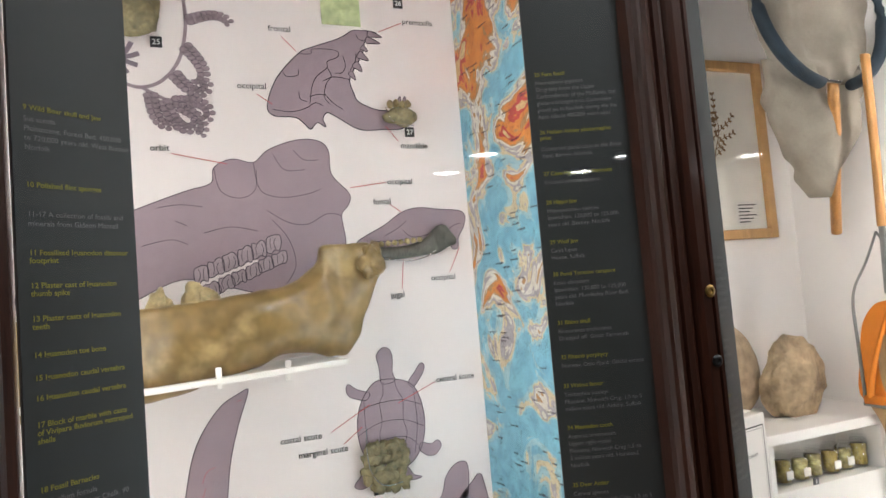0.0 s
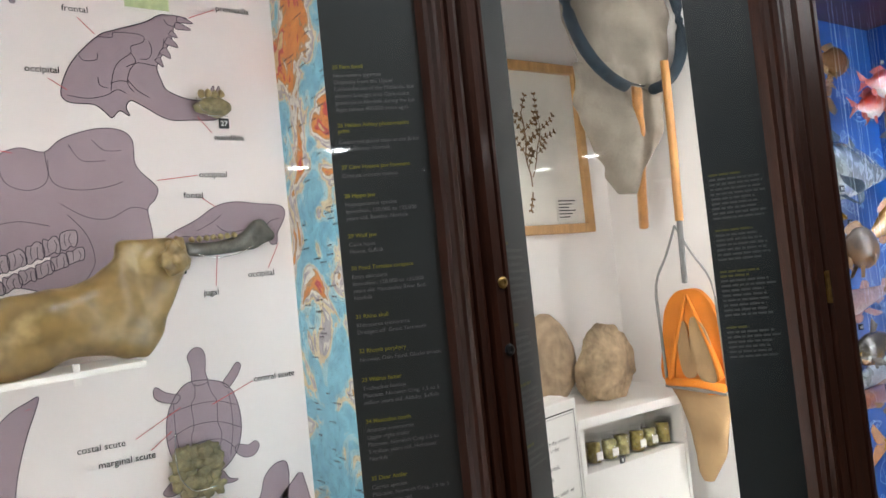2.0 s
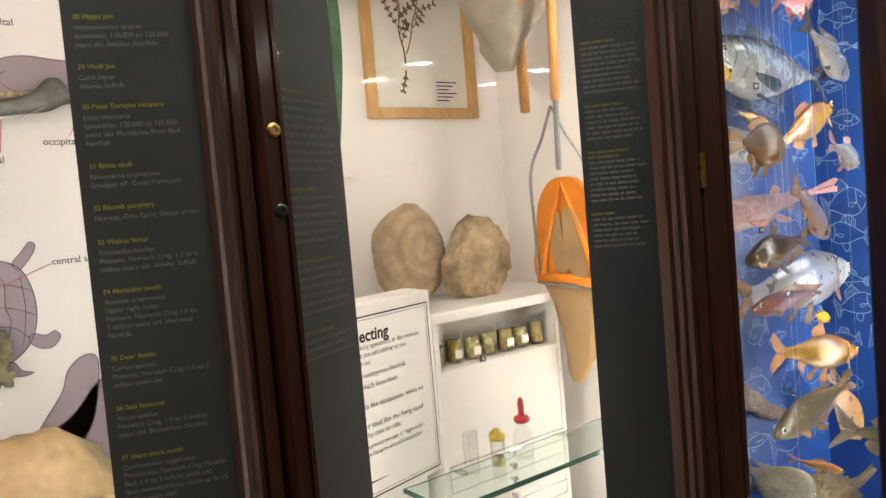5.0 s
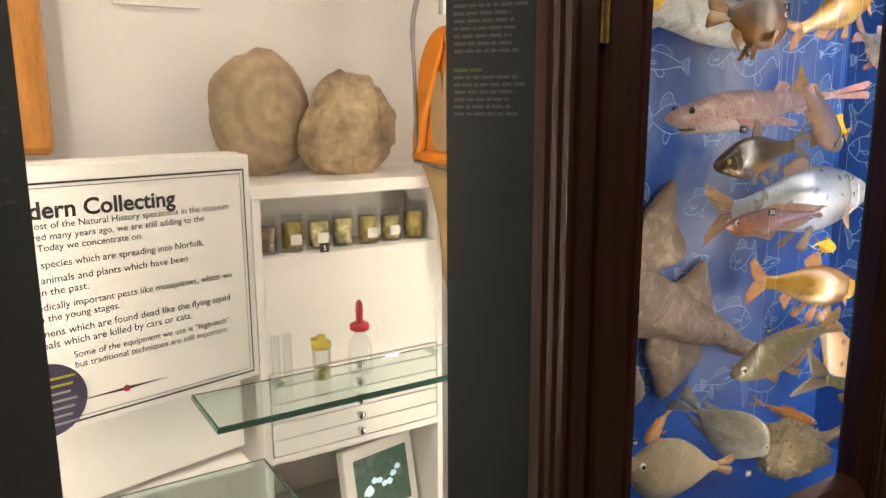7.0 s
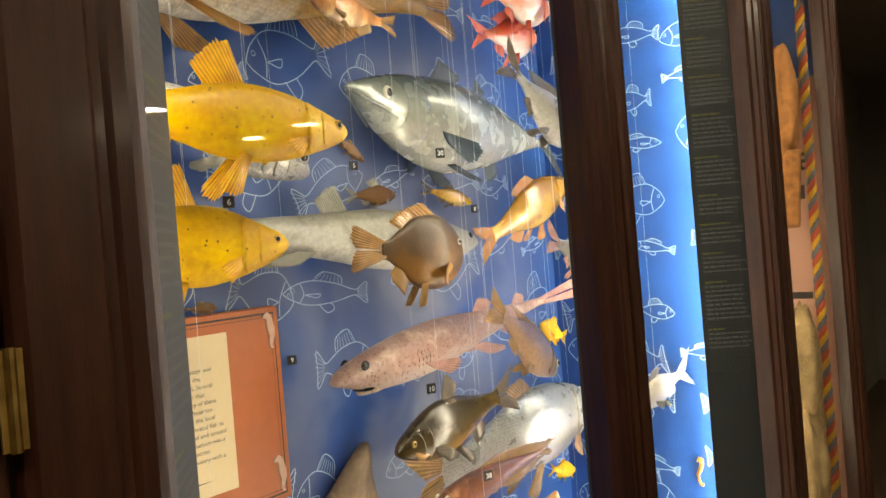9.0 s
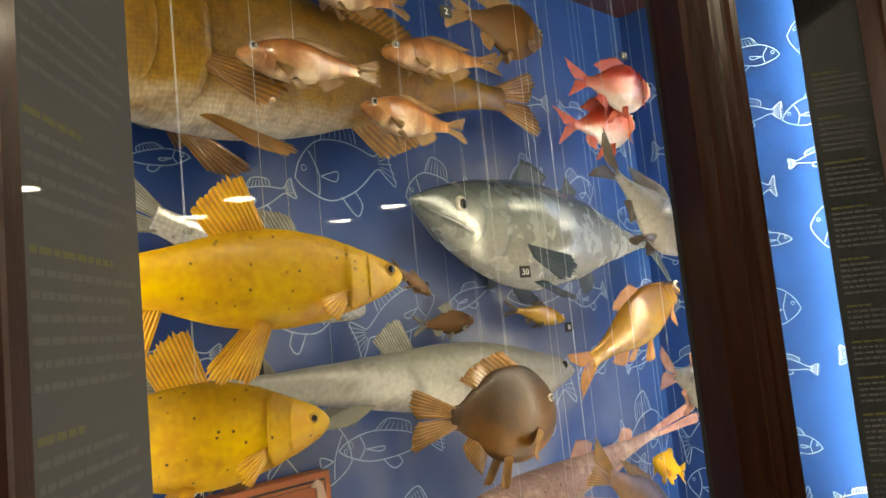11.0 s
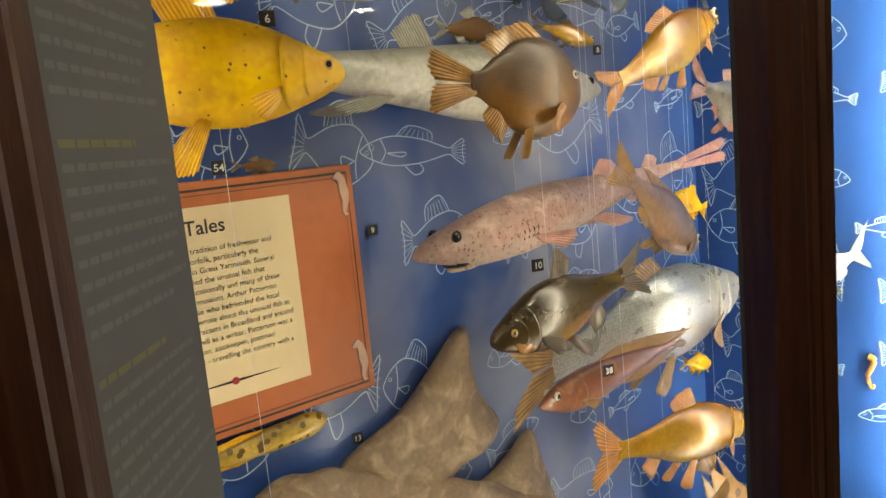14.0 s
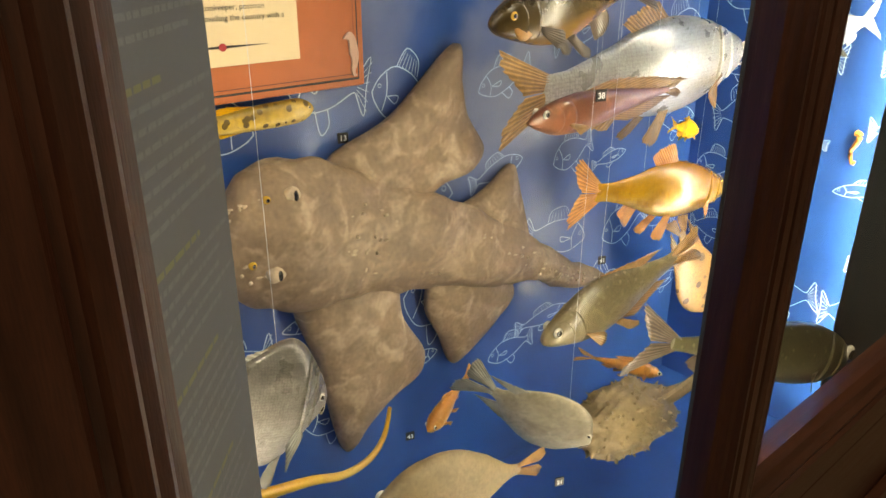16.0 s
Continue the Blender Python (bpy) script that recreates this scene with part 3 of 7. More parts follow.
grey_bars(panel, 1.60, 1.24, 0.12, d - 0.02, 3)
panel, d = text_panel(CASE_COLLECT, (1.512, 0.918), (1.598, 0.815), mat=SLATE_SHADED)
grey_bars(panel, 1.72, 1.50, 0.12, d - 0.02, 5, pitch=0.0105)
grey_bars(panel, 1.50, 1.31, 0.12, d - 0.02, 9, pitch=0.0105)
panel, d = text_panel(CASE_FISH, (1.795, 0.822), (1.928, 0.975))
grey_bars(panel, 2.0, 0.62, 0.12, d - 0.03, 11, margin=0.03, pitch=0.0135)
panel, d = text_panel(CASE_FISH, (3.338, 0.932), (3.412, 0.822), mat=SLATE_SHADED)
grey_bars(panel, 2.1, 1.2, 0.12, d - 0.02, 12)

# ---------------------------------------------------------------- the fossil case: printed board
BASE = board(0, BACK, 0)


def printed(name, outline, mat=MAUVE, outline_width=0.0016, per=4, ink=DARK_INK, lift=0.0):
    """A printed picture on the back board: a flat tinted shape with a drawn edge."""
    pts = smooth_line(outline, True, per)
    p = part(name, sheet(bmesh.new(), pts, 0.0006 + lift), mat, CASE_FOSSIL, local=BASE)
    part("outline", ribbon(bmesh.new(), pts, outline_width, 0.0012 + lift, True), ink, p)
    return p


def drawn(parent, lines, width=0.0012, ink=DARK_INK, z=0.0016, name="drawn_line"):
    for stroke in lines:
        part(name, ribbon(bmesh.new(), smooth_line(stroke, False, 4), width, z), ink, parent)


def callout(text, x, z, a, b):
    """A printed word with a thin red leader line."""
    w = lettering("printed_word", text, 0.0172, TEXT_BLACK, CASE_FOSSIL, BASE @ pose(x, z, 0.0030), bold=0.00015)
    part("leader_line", ribbon(bmesh.new(), [a, b], 0.0016, 0.0022), RED_INK, CASE_FOSSIL, local=BASE)
    return w


def number_tag(text, m, size=0.022):
    t = thing("number_tag", "small square black tag with a white number", "label", m, "number tags")
    part("plate", box(bmesh.new(), -size / 2, size / 2, -size / 2, size / 2, 0, 0.003, 0.0008), BLACK, t)
    if text:
        lettering("numeral", text, size * 0.72, TEXT_WHITE, t, pose(0, -size * 0.25, 0.0034), "CENTER", 0.0002)


hyena = printed("skull_picture", [(0.335, 1.970), (0.357, 2.026), (0.404, 2.079), (0.433, 2.094), (0.493, 2.117), (0.524, 2.136), (0.561, 2.137), (0.576, 2.132), (0.551, 2.120), (0.545, 2.097), (0.534, 2.074), (0.520, 2.052), (0.509, 2.027), (0.516, 2.001), (0.525, 1.983), (0.560, 1.968), (0.600, 1.962), (0.622, 1.930), (0.572, 1.925), (0.523, 1.924), (0.478, 1.948), (0.456, 1.958), (0.446, 1.945), (0.451, 1.928), (0.434, 1.937), (0.419, 1.923), (0.407, 1.934), (0.388, 1.947), (0.347, 1.949)], outline_width=0.0021)
drawn(hyena, [[(0.404, 2.079), (0.430, 2.080), (0.434, 2.090), (0.470, 2.092), (0.488, 2.088), (0.486, 2.076), (0.464, 2.066), (0.462, 2.052), (0.440, 2.034), (0.428, 2.012), (0.421, 1.975)], [(0.463, 2.052), (0.470, 2.036), (0.458, 2.018), (0.452, 1.992), (0.462, 1.976)], [(0.452, 2.024), (0.475, 2.034), (0.508, 2.030)], [(0.452, 2.000), (0.468, 1.980), (0.490, 1.966)], [(0.421, 1.990), (0.440, 1.996), (0.455, 1.994)], [(0.345, 1.962), (0.380, 1.958), (0.412, 1.966), (0.432, 1.978), (0.448, 1.972)], [(0.370, 2.040), (0.378, 2.030), (0.400, 2.034), (0.402, 2.046)], [(0.400, 2.000), (0.402, 1.985), (0.416, 1.980)], [(0.498, 2.080), (0.502, 2.060), (0.494, 2.044), (0.478, 2.042)], [(0.530, 2.128), (0.535, 2.118), (0.550, 2.114)], [(0.527, 2.088), (0.524, 2.070), (0.512, 2.050)]], 0.0016)
for tx, tz, reach, fall, wide in ((0.557, 2.131, 0.030, -0.006, 0.010), (0.552, 2.117, 0.030, -0.006, 0.011), (0.540, 2.101, 0.013, -0.009, 0.009), (0.532, 2.085, 0.021, -0.013, 0.013), (0.522, 2.064, 0.015, -0.016, 0.013), (0.511, 2.045, 0.010, -0.016, 0.009), (0.612, 1.972, 0.006, 0.026, 0.010), (0.625, 1.972, 0.004, 0.026, 0.010)):
    ux, uz = reach / math.hypot(reach, fall), fall / math.hypot(reach, fall)
    pts = smooth_line([(tx - uz * wide * 0.6, tz + ux * wide * 0.6), (tx + reach * 0.55 - uz * wide * 0.45, tz + fall * 0.55 + ux * wide * 0.45), (tx + reach, tz + fall), (tx + reach * 0.5 + uz * wide * 0.4, tz + fall * 0.5 - ux * wide * 0.4), (tx + uz * wide * 0.6, tz - ux * wide * 0.6)], True, 4)
    fang = part("tooth_picture", sheet(bmesh.new(), pts, 0.0017), MAUVE, hyena)
    part("outline", ribbon(bmesh.new(), pts, 0.0016, 0.0024, True), DARK_INK, fang)
hippo = printed("skull_picture", [(-0.10, 1.69), (0.00, 1.735), (0.083, 1.768), (0.17, 1.800), (0.218, 1.815), (0.225, 1.845), (0.260, 1.862), (0.300, 1.855), (0.330, 1.880), (0.385, 1.900), (0.430, 1.900), (0.452, 1.880), (0.455, 1.830), (0.490, 1.790), (0.485, 1.765), (0.470, 1.745), (0.475, 1.690), (0.460, 1.640), (0.40, 1.60), (0.30, 1.60), (0.24, 1.615), (0.16, 1.635), (0.083, 1.605), (0.02, 1.57), (-0.10, 1.55)])
drawn(hippo, [[(0.225, 1.845), (0.235, 1.80), (0.27, 1.785), (0.30, 1.80), (0.305, 1.84)], [(0.30, 1.855), (0.31, 1.80), (0.35, 1.785), (0.40, 1.79), (0.43, 1.80)], [(0.34, 1.87), (0.36, 1.84), (0.40, 1.84)], [(0.12, 1.77), (0.16, 1.775), (0.2, 1.77)], [(0.15, 1.745), (0.17, 1.735)], [(0.32, 1.76), (0.36, 1.735), (0.40, 1.73), (0.44, 1.75), (0.47, 1.745)], [(0.33, 1.74), (0.36, 1.70), (0.37, 1.65), (0.35, 1.615)], [(0.09, 1.70), (0.14, 1.71), (0.17, 1.70)], [(0.38, 1.88), (0.40, 1.86), (0.43, 1.86)], [(0.20, 1.72), (0.25, 1.73), (0.30, 1.72)]])
TOOTH_PRINT = material("tooth_print", (0.40, 0.32, 0.35), 0.6, vary=0.12)
rnd = random.Random(31)
part("tooth_gap", sheet(bmesh.new(), smooth_line([(0.150, 1.615), (0.200, 1.640), (0.245, 1.648), (0.290, 1.664), (0.298, 1.656), (0.250, 1.636), (0.190, 1.616)], True, 4), 0.0014), PINKISH, hippo)
for i in range(6):
    for low in (0, 1):
        cx, cz = (0.190 + i * 0.0275, 1.642 + i * 0.0105) if not low else (0.208 + i * 0.0260, 1.612 + i * 0.0105)
        hw, hh = 0.0148, 0.0165 if not low else 0.0135
        blob = smooth_line([(cx + hw * a * rnd.uniform(0.85, 1.1) - 0.002 * b, cz + hh * b * rnd.uniform(0.8, 1.1) + 0.005 * a) for a, b in ((-1, -0.7), (-0.5, -1), (0.1, -0.8), (0.7, -1), (1, -0.4), (0.95, 0.6), (0.4, 1), (-0.2, 0.85), (-0.8, 0.95))], True, 3)
        tooth = part("tooth_picture", sheet(bmesh.new(), blob, 0.0018 + 0.0001 * i), TOOTH_PRINT, hippo)
        part("outline", ribbon(bmesh.new(), blob, 0.0017, 0.0027, True), DARK_INK, tooth)
        for d in (-0.3, 0.35):
            part("cusp", ribbon(bmesh.new(), smooth_line([(cx + hw * d, cz - hh * 0.7), (cx + hw * (d + rnd.uniform(-0.3, 0.3)), cz), (cx + hw * d, cz + hh * 0.6)], False, 3), 0.0012, 0.0028), DARK_INK, tooth)
wolf = printed("skull_picture", [(0.499, 1.687), (0.515, 1.700), (0.560, 1.722), (0.600, 1.748), (0.640, 1.757), (0.690, 1.752), (0.735, 1.748), (0.748, 1.735), (0.742, 1.712), (0.728, 1.690), (0.725, 1.668), (0.712, 1.665), (0.700, 1.680), (0.655, 1.690), (0.640, 1.672), (0.62, 1.662), (0.57, 1.668), (0.52, 1.672)])
drawn(wolf, [[(0.60, 1.71), (0.62, 1.695), (0.66, 1.70), (0.69, 1.72)], [(0.56, 1.70), (0.59, 1.715), (0.61, 1.73)], [(0.70, 1.70), (0.715, 1.715), (0.735, 1.72)], [(0.53, 1.69), (0.56, 1.688), (0.60, 1.69)]])
turtle = printed("tortoise_picture", [(0.496, 1.388), (0.520, 1.405), (0.565, 1.402), (0.596, 1.385), (0.612, 1.345), (0.614, 1.295), (0.598, 1.250), (0.562, 1.222), (0.515, 1.225), (0.482, 1.258), (0.470, 1.30), (0.475, 1.35)])
for shape in ([(0.527, 1.398), (0.525, 1.43), (0.520, 1.455), (0.535, 1.470), (0.550, 1.465), (0.555, 1.445), (0.552, 1.42), (0.556, 1.400)],
              [(0.500, 1.383), (0.475, 1.392), (0.458, 1.405), (0.452, 1.395), (0.458, 1.380), (0.482, 1.370), (0.495, 1.370)],
              [(0.585, 1.395), (0.600, 1.412), (0.615, 1.430), (0.624, 1.424), (0.618, 1.408), (0.604, 1.390), (0.594, 1.382)],
              [(0.605, 1.268), (0.625, 1.262), (0.640, 1.268), (0.648, 1.256), (0.635, 1.240), (0.615, 1.240), (0.598, 1.255)],
              [(0.490, 1.248), (0.470, 1.222), (0.455, 1.205), (0.470, 1.196), (0.495, 1.205), (0.512, 1.228)],
              [(0.556, 1.224), (0.562, 1.206), (0.580, 1.196), (0.600, 1.200), (0.582, 1.206), (0.572, 1.222)]):
    limb = part("limb_picture", sheet(bmesh.new(), smooth_line(shape, True, 3), 0.0005), MAUVE, CASE_FOSSIL, local=BASE)
    part("outline", ribbon(bmesh.new(), smooth_line(shape, True, 3), 0.0013, 0.0011, True), DARK_INK, limb)
drawn(turtle, [[(0.53, 1.40), (0.528, 1.375), (0.52, 1.36), (0.522, 1.32), (0.515, 1.295), (0.525, 1.26), (0.53, 1.225)], [(0.555, 1.402), (0.56, 1.38), (0.57, 1.36), (0.568, 1.32), (0.574, 1.295), (0.565, 1.26), (0.555, 1.225)], [(0.475, 1.35), (0.52, 1.36), (0.57, 1.36), (0.61, 1.345)], [(0.47, 1.30), (0.515, 1.32), (0.568, 1.32), (0.614, 1.30)], [(0.48, 1.265), (0.518, 1.285), (0.572, 1.285), (0.60, 1.26)], [(0.487, 1.37), (0.488, 1.30), (0.50, 1.245)], [(0.595, 1.375), (0.598, 1.31), (0.588, 1.25)]], 0.0011)
rhino = printed("horn_picture", [(0.262, 1.420), (0.245, 1.414), (0.215, 1.398), (0.185, 1.365), (0.160, 1.320), (0.145, 1.265), (0.135, 1.20), (0.14, 1.12), (0.175, 1.10), (0.20, 1.15), (0.212, 1.22), (0.222, 1.29), (0.240, 1.355), (0.255, 1.395)])
drawn(rhino, [[(0.17, 1.26), (0.18, 1.28), (0.195, 1.285)], [(0.165, 1.22), (0.175, 1.25)], [(0.24, 1.40), (0.25, 1.402)]], 0.0008, RED_INK)
seal = printed("bone_picture", [(0.640, 1.155), (0.652, 1.190), (0.675, 1.212), (0.698, 1.214), (0.705, 1.195), (0.700, 1.15), (0.68, 1.08), (0.62, 1.02), (0.57, 1.05), (0.60, 1.10)])
skullp = printed("skull_picture", [(0.15, 1.02), (0.30, 1.06), (0.42, 1.08), (0.52, 1.06), (0.64, 1.10), (0.70, 1.16), (0.742, 1.15), (0.742, 0.75), (0.15, 0.75)])

# the fern drawing
fern = bmesh.new()
fern_sheet = part("fern_picture", new_box(0.100, 0.104, 1.9975, 1.9995, 0, 0.0008), MAUVE, CASE_FOSSIL, "mauve fern drawing", local=BASE)


def frond(x, z, a, n, curl, r):
    """A stem that curls up at its end, beaded with small leaflets on both sides."""
    pts = [(x, z)]
    for i in range(n):
        a += curl * (i / n) ** 2.2
        x, z = x + 0.010 * math.cos(a), z + 0.010 * math.sin(a)
        pts.append((x, z))
        for side in (-1, 1):
            cx, cz = x - side * math.sin(a) * r, z + side * math.cos(a) * r
            q = 1.4 * r * (1 - 0.40 * i / n)
            sheet(fern, [(cx + q * math.cos(t) , cz + q * 0.75 * math.sin(t)) for t in (2 * math.pi * k / 8 for k in range(8))], 0.0012 + 0.00002 * i)
            part("leaflet_outline", ribbon(bmesh.new(), [(cx + q * math.cos(t), cz + q * 0.75 * math.sin(t)) for t in (2 * math.pi * k / 8 for k in range(8))], 0.0008, 0.0021, True), DARK_INK, fern_sheet)
    ribbon(fern, pts, 0.0035, 0.0018)


for stem in ([(0.045, 2.030), (0.075, 2.005), (0.105, 1.997), (0.14, 2.010), (0.170, 2.045), (0.185, 2.09), (0.190, 2.15), (0.178, 2.26)], [(0.105, 1.997), (0.14, 1.978), (0.165, 1.965)]):
    ribbon(fern, smooth_line(stem, False, 5), 0.0065, 0.001)
for args in ((0.182, 2.085, -0.85, 10, -0.75, 0.0062), (0.188, 2.13, 0.35, 9, -0.5, 0.0055), (0.16, 2.03, -0.9, 9, 1.0, 0.0062), (0.14, 1.978, -1.2, 10, 0.9, 0.0065), (0.155, 1.970, 0.1, 9, -0.9, 0.0062), (0.165, 1.965, -0.5, 8, -0.8, 0.0055), (0.188, 2.17, 2.2, 6, -0.9, 0.005), (0.12, 1.992, -1.5, 9, 0.8, 0.006), (0.186, 2.20, 0.9, 8, -0.5, 0.005)):
    frond(*args)
tagged(part("frond", fern, material("fern_ink", (0.29, 0.225, 0.25), 0.6, vary=0.15, scale=60), fern_sheet), kind="stuff")
leafblob = bmesh.new()
for i in range(9):
    a = 2 * math.pi * i / 9
    ribbon(leafblob, smooth_line([(0.07, 2.055), (0.07 + 0.016 * math.cos(a), 2.055 + 0.016 * math.sin(a)), (0.07 + 0.035 * math.cos(a + 0.2), 2.055 + 0.035 * math.sin(a + 0.2))], False, 3), 0.009, 0.0012 + i * 0.0001)
part("leaf_picture", leafblob, material("leaf_ink", (0.24, 0.19, 0.23), 0.6, vary=0.2), CASE_FOSSIL, local=BASE)

for args in (("frontal", 0.346, 2.122, (0.372, 2.112), (0.400, 2.083)), ("occipital", 0.278, 2.002, (0.315, 1.992), (0.345, 1.972)), ("premaxilla", 0.636, 2.158, (0.634, 2.160), (0.580, 2.136)),
             ("mandible", 0.610, 1.885, (0.606, 1.900), (0.580, 1.932)), ("orbit", 0.113, 1.877, (0.150, 1.872), (0.250, 1.852)), ("occipital", 0.573, 1.808, (0.570, 1.812), (0.492, 1.802)),
             ("fontal", 0.539, 1.766, (0.575, 1.766), (0.600, 1.748)), ("occipital", 0.655, 1.600, (0.700, 1.616), (0.728, 1.668)), ("jugal", 0.562, 1.570, (0.588, 1.588), (0.596, 1.652)),
             ("central scute", 0.647, 1.386, (0.645, 1.388), (0.560, 1.355)), ("costal scute", 0.315, 1.308, (0.415, 1.316), (0.500, 1.360)), ("marginal scute", 0.348, 1.276, (0.440, 1.290), (0.480, 1.318))):
    callout(*args)
for text, x, z in (("25", 0.135, 2.085), ("26", 0.630, 2.203), ("27", 0.633, 1.920), ("29", 0.522, 1.626), ("30", 0.504, 1.190)):
    number_tag(text, BASE @ pose(x, z, 0.001), 0.021)

# the geological map
MAP = bpy.data.materials.new("printed_map")
MAP.use_nodes = True
mn, ml = MAP.node_tree.nodes, MAP.node_tree.links
mc = mn.new("ShaderNodeTexCoord")
m1, m2, m3 = (mn.new("ShaderNodeTexNoise") for _ in range(3))
m1.inputs["Scale"].default_value, m1.inputs["Detail"].default_value, m1.inputs["Distortion"].default_value = 7.5, 8, 1.1
m2.inputs["Scale"].default_value, m2.inputs["Detail"].default_value, m2.inputs["Distortion"].default_value = 14, 4, 2.5
m3.inputs["Scale"].default_value, m3.inputs["Detail"].default_value = 30, 8
for nd in (m1, m2, m3):
    ml.new(mc.outputs["Object"], nd.inputs["Vector"])
msep = mn.new("ShaderNodeSeparateXYZ")
ml.new(mc.outputs["Object"], msep.inputs[0])
mrng = mn.new("ShaderNodeMapRange")
mrng.inputs["From Min"].default_value, mrng.inputs["From Max"].default_value = 1.2, 2.15
mrng.inputs["To Min"].default_value, mrng.inputs["To Max"].default_value = -0.07, 0.11
ml.new(msep.outputs["Y"], mrng.inputs["Value"])
madd = mn.new("ShaderNodeMath")
ml.new(m1.outputs["Fac"], madd.inputs[0])
ml.new(mrng.outputs[0], madd.inputs[1])
mramp = mn.new("ShaderNodeValToRGB")
mramp.color_ramp.interpolation = "CONSTANT"
stops = ((0.0, (0.22, 0.49, 0.63)), (0.47, (0.36, 0.56, 0.62)), (0.515, (0.66, 0.56, 0.36)), (0.545, (0.42, 0.38, 0.40)), (0.575, (0.70, 0.66, 0.58)), (0.61, (0.46, 0.27, 0.12)), (0.635, (0.68, 0.25, 0.05)), (0.69, (0.52, 0.07, 0.06)), (0.73, (0.62, 0.45, 0.22)))
mramp.color_ramp.elements[0].color = (*stops[0][1], 1)
mramp.color_ramp.elements[1].position, mramp.color_ramp.elements[1].color = stops[1][0], (*stops[1][1], 1)
for p, c in stops[2:]:
    mramp.color_ramp.elements.new(p).color = (*c, 1)
ml.new(madd.outputs[0], mramp.inputs["Fac"])
mline = mn.new("ShaderNodeValToRGB")
mline.color_ramp.elements[0].position, mline.color_ramp.elements[1].position = 0.494, 0.506
mline.color_ramp.elements[0].color = mline.color_ramp.elements[1].color = (1, 1, 1, 1)
mline.color_ramp.elements.new(0.5).color = (0.25, 0.2, 0.2, 1)
mline.color_ramp.elements.new(0.575).color = (1, 1, 1, 1)
mline.color_ramp.elements.new(0.58).color = (0.3, 0.25, 0.25, 1)
mline.color_ramp.elements.new(0.585).color = (1, 1, 1, 1)
ml.new(m2.outputs["Fac"], mline.inputs["Fac"])
mmul = mn.new("ShaderNodeMix")
mmul.data_type, mmul.blend_type = "RGBA", "MULTIPLY"
mmul.inputs[0].default_value = 1.0
ml.new(mramp.outputs["Color"], mmul.inputs[6])
ml.new(mline.outputs["Color"], mmul.inputs[7])
mov = mn.new("ShaderNodeMix")
mov.data_type, mov.blend_type = "RGBA", "OVERLAY"
mov.inputs[0].default_value = 0.5
ml.new(mmul.outputs[2], mov.inputs[6])
ml.new(m3.outputs["Fac"], mov.inputs[7])
ml.new(mov.outputs[2], mn["Principled BSDF"].inputs["Base Color"])
mn["Principled BSDF"].inputs["Roughness"].default_value = 0.5
MAP_WALL = board(0.7592, BACK - 0.001, 0, -90)
chart = part("map_sheet", new_box(0, 0.565, 0.40, 2.40, 0, 0.002), MAP, CASE_FOSSIL, "coloured geological map of the coast", local=MAP_WALL)
names = bmesh.new()
rnd = random.Random(21)
for i in range(190):
    mx, mz, w = rnd.uniform(0.01, 0.52), rnd.uniform(1.0, 2.3), rnd.uniform(0.014, 0.035)
    x = mx
    while x < mx + w:
        ribbon(names, [(x, mz), (x + 0.0022, mz)], rnd.uniform(0.002, 0.0045), 0.0026)
        x += 0.0034
part("place_names", names, DARK_INK, chart)


# ---------------------------------------------------------------- the fossil case: bones
FOSSIL = material("brown_fossil_bone", (0.185, 0.122, 0.042), 0.36, vary=0.42, scale=11, fine=38, bump=0.9, second=(0.34, 0.25, 0.11), amount=0.2, coat=0.10)
FOSSIL_GREEN = material("greenish_fossil_bone", (0.17, 0.145, 0.075), 0.45, vary=0.4, scale=30, fine=110, bump=0.6, second=(0.30, 0.26, 0.13))
FOSSIL_DARK = material("dark_fossil_bone", (0.085, 0.08, 0.062), 0.35, vary=0.4, scale=30, fine=110, bump=0.6, coat=0.3)
TOOTH = material("fossil_tooth", (0.34, 0.27, 0.13), 0.35, vary=0.35, scale=40, fine=90, bump=0.3, second=(0.22, 0.16, 0.07))
PALE_BONE = material("pale_bone", (0.40, 0.245, 0.115), 0.5, vary=0.25, scale=8, fine=50, bump=0.4)
WHITE_SHELF = material("white_shelf_paint", (0.78, 0.75, 0.70), 0.45, vary=0.05, scale=6)
STEEL = material("bright_steel", (0.6, 0.6, 0.6), 0.25, metal=1.0, vary=0.1, scale=40)


def loft(bm, stations, around=16, wobble=0.0, seed=0, cap=True):
    """A body through stations (centre, half width across, half height up, axis a, axis b)."""
    rings = []
    for k, (c, w, h, ax, up) in enumerate(stations):
        ring = []
        for i in range(around):
            a = 2 * math.pi * i / around
            p = Vector(c) + ax * (w * math.cos(a)) + up * (h * math.sin(a))
            if wobble:
                q = noise.noise_vector(p * 9 + Vector((seed, 0, 0))) * wobble + noise.noise_vector(p * 28 + Vector((seed, 5, 0))) * wobble * 0.35
                p = p + q
            ring.append(bm.verts.new(p))
        rings.append(ring)
    for a, b in zip(rings, rings[1:]):
        for i in range(around):
            j = (i + 1) % around
            bm.faces.new((a[i], a[j], b[j], b[i]))
    if cap:
        bm.faces.new(rings[0][::-1])
        bm.faces.new(rings[-1])
    return bm


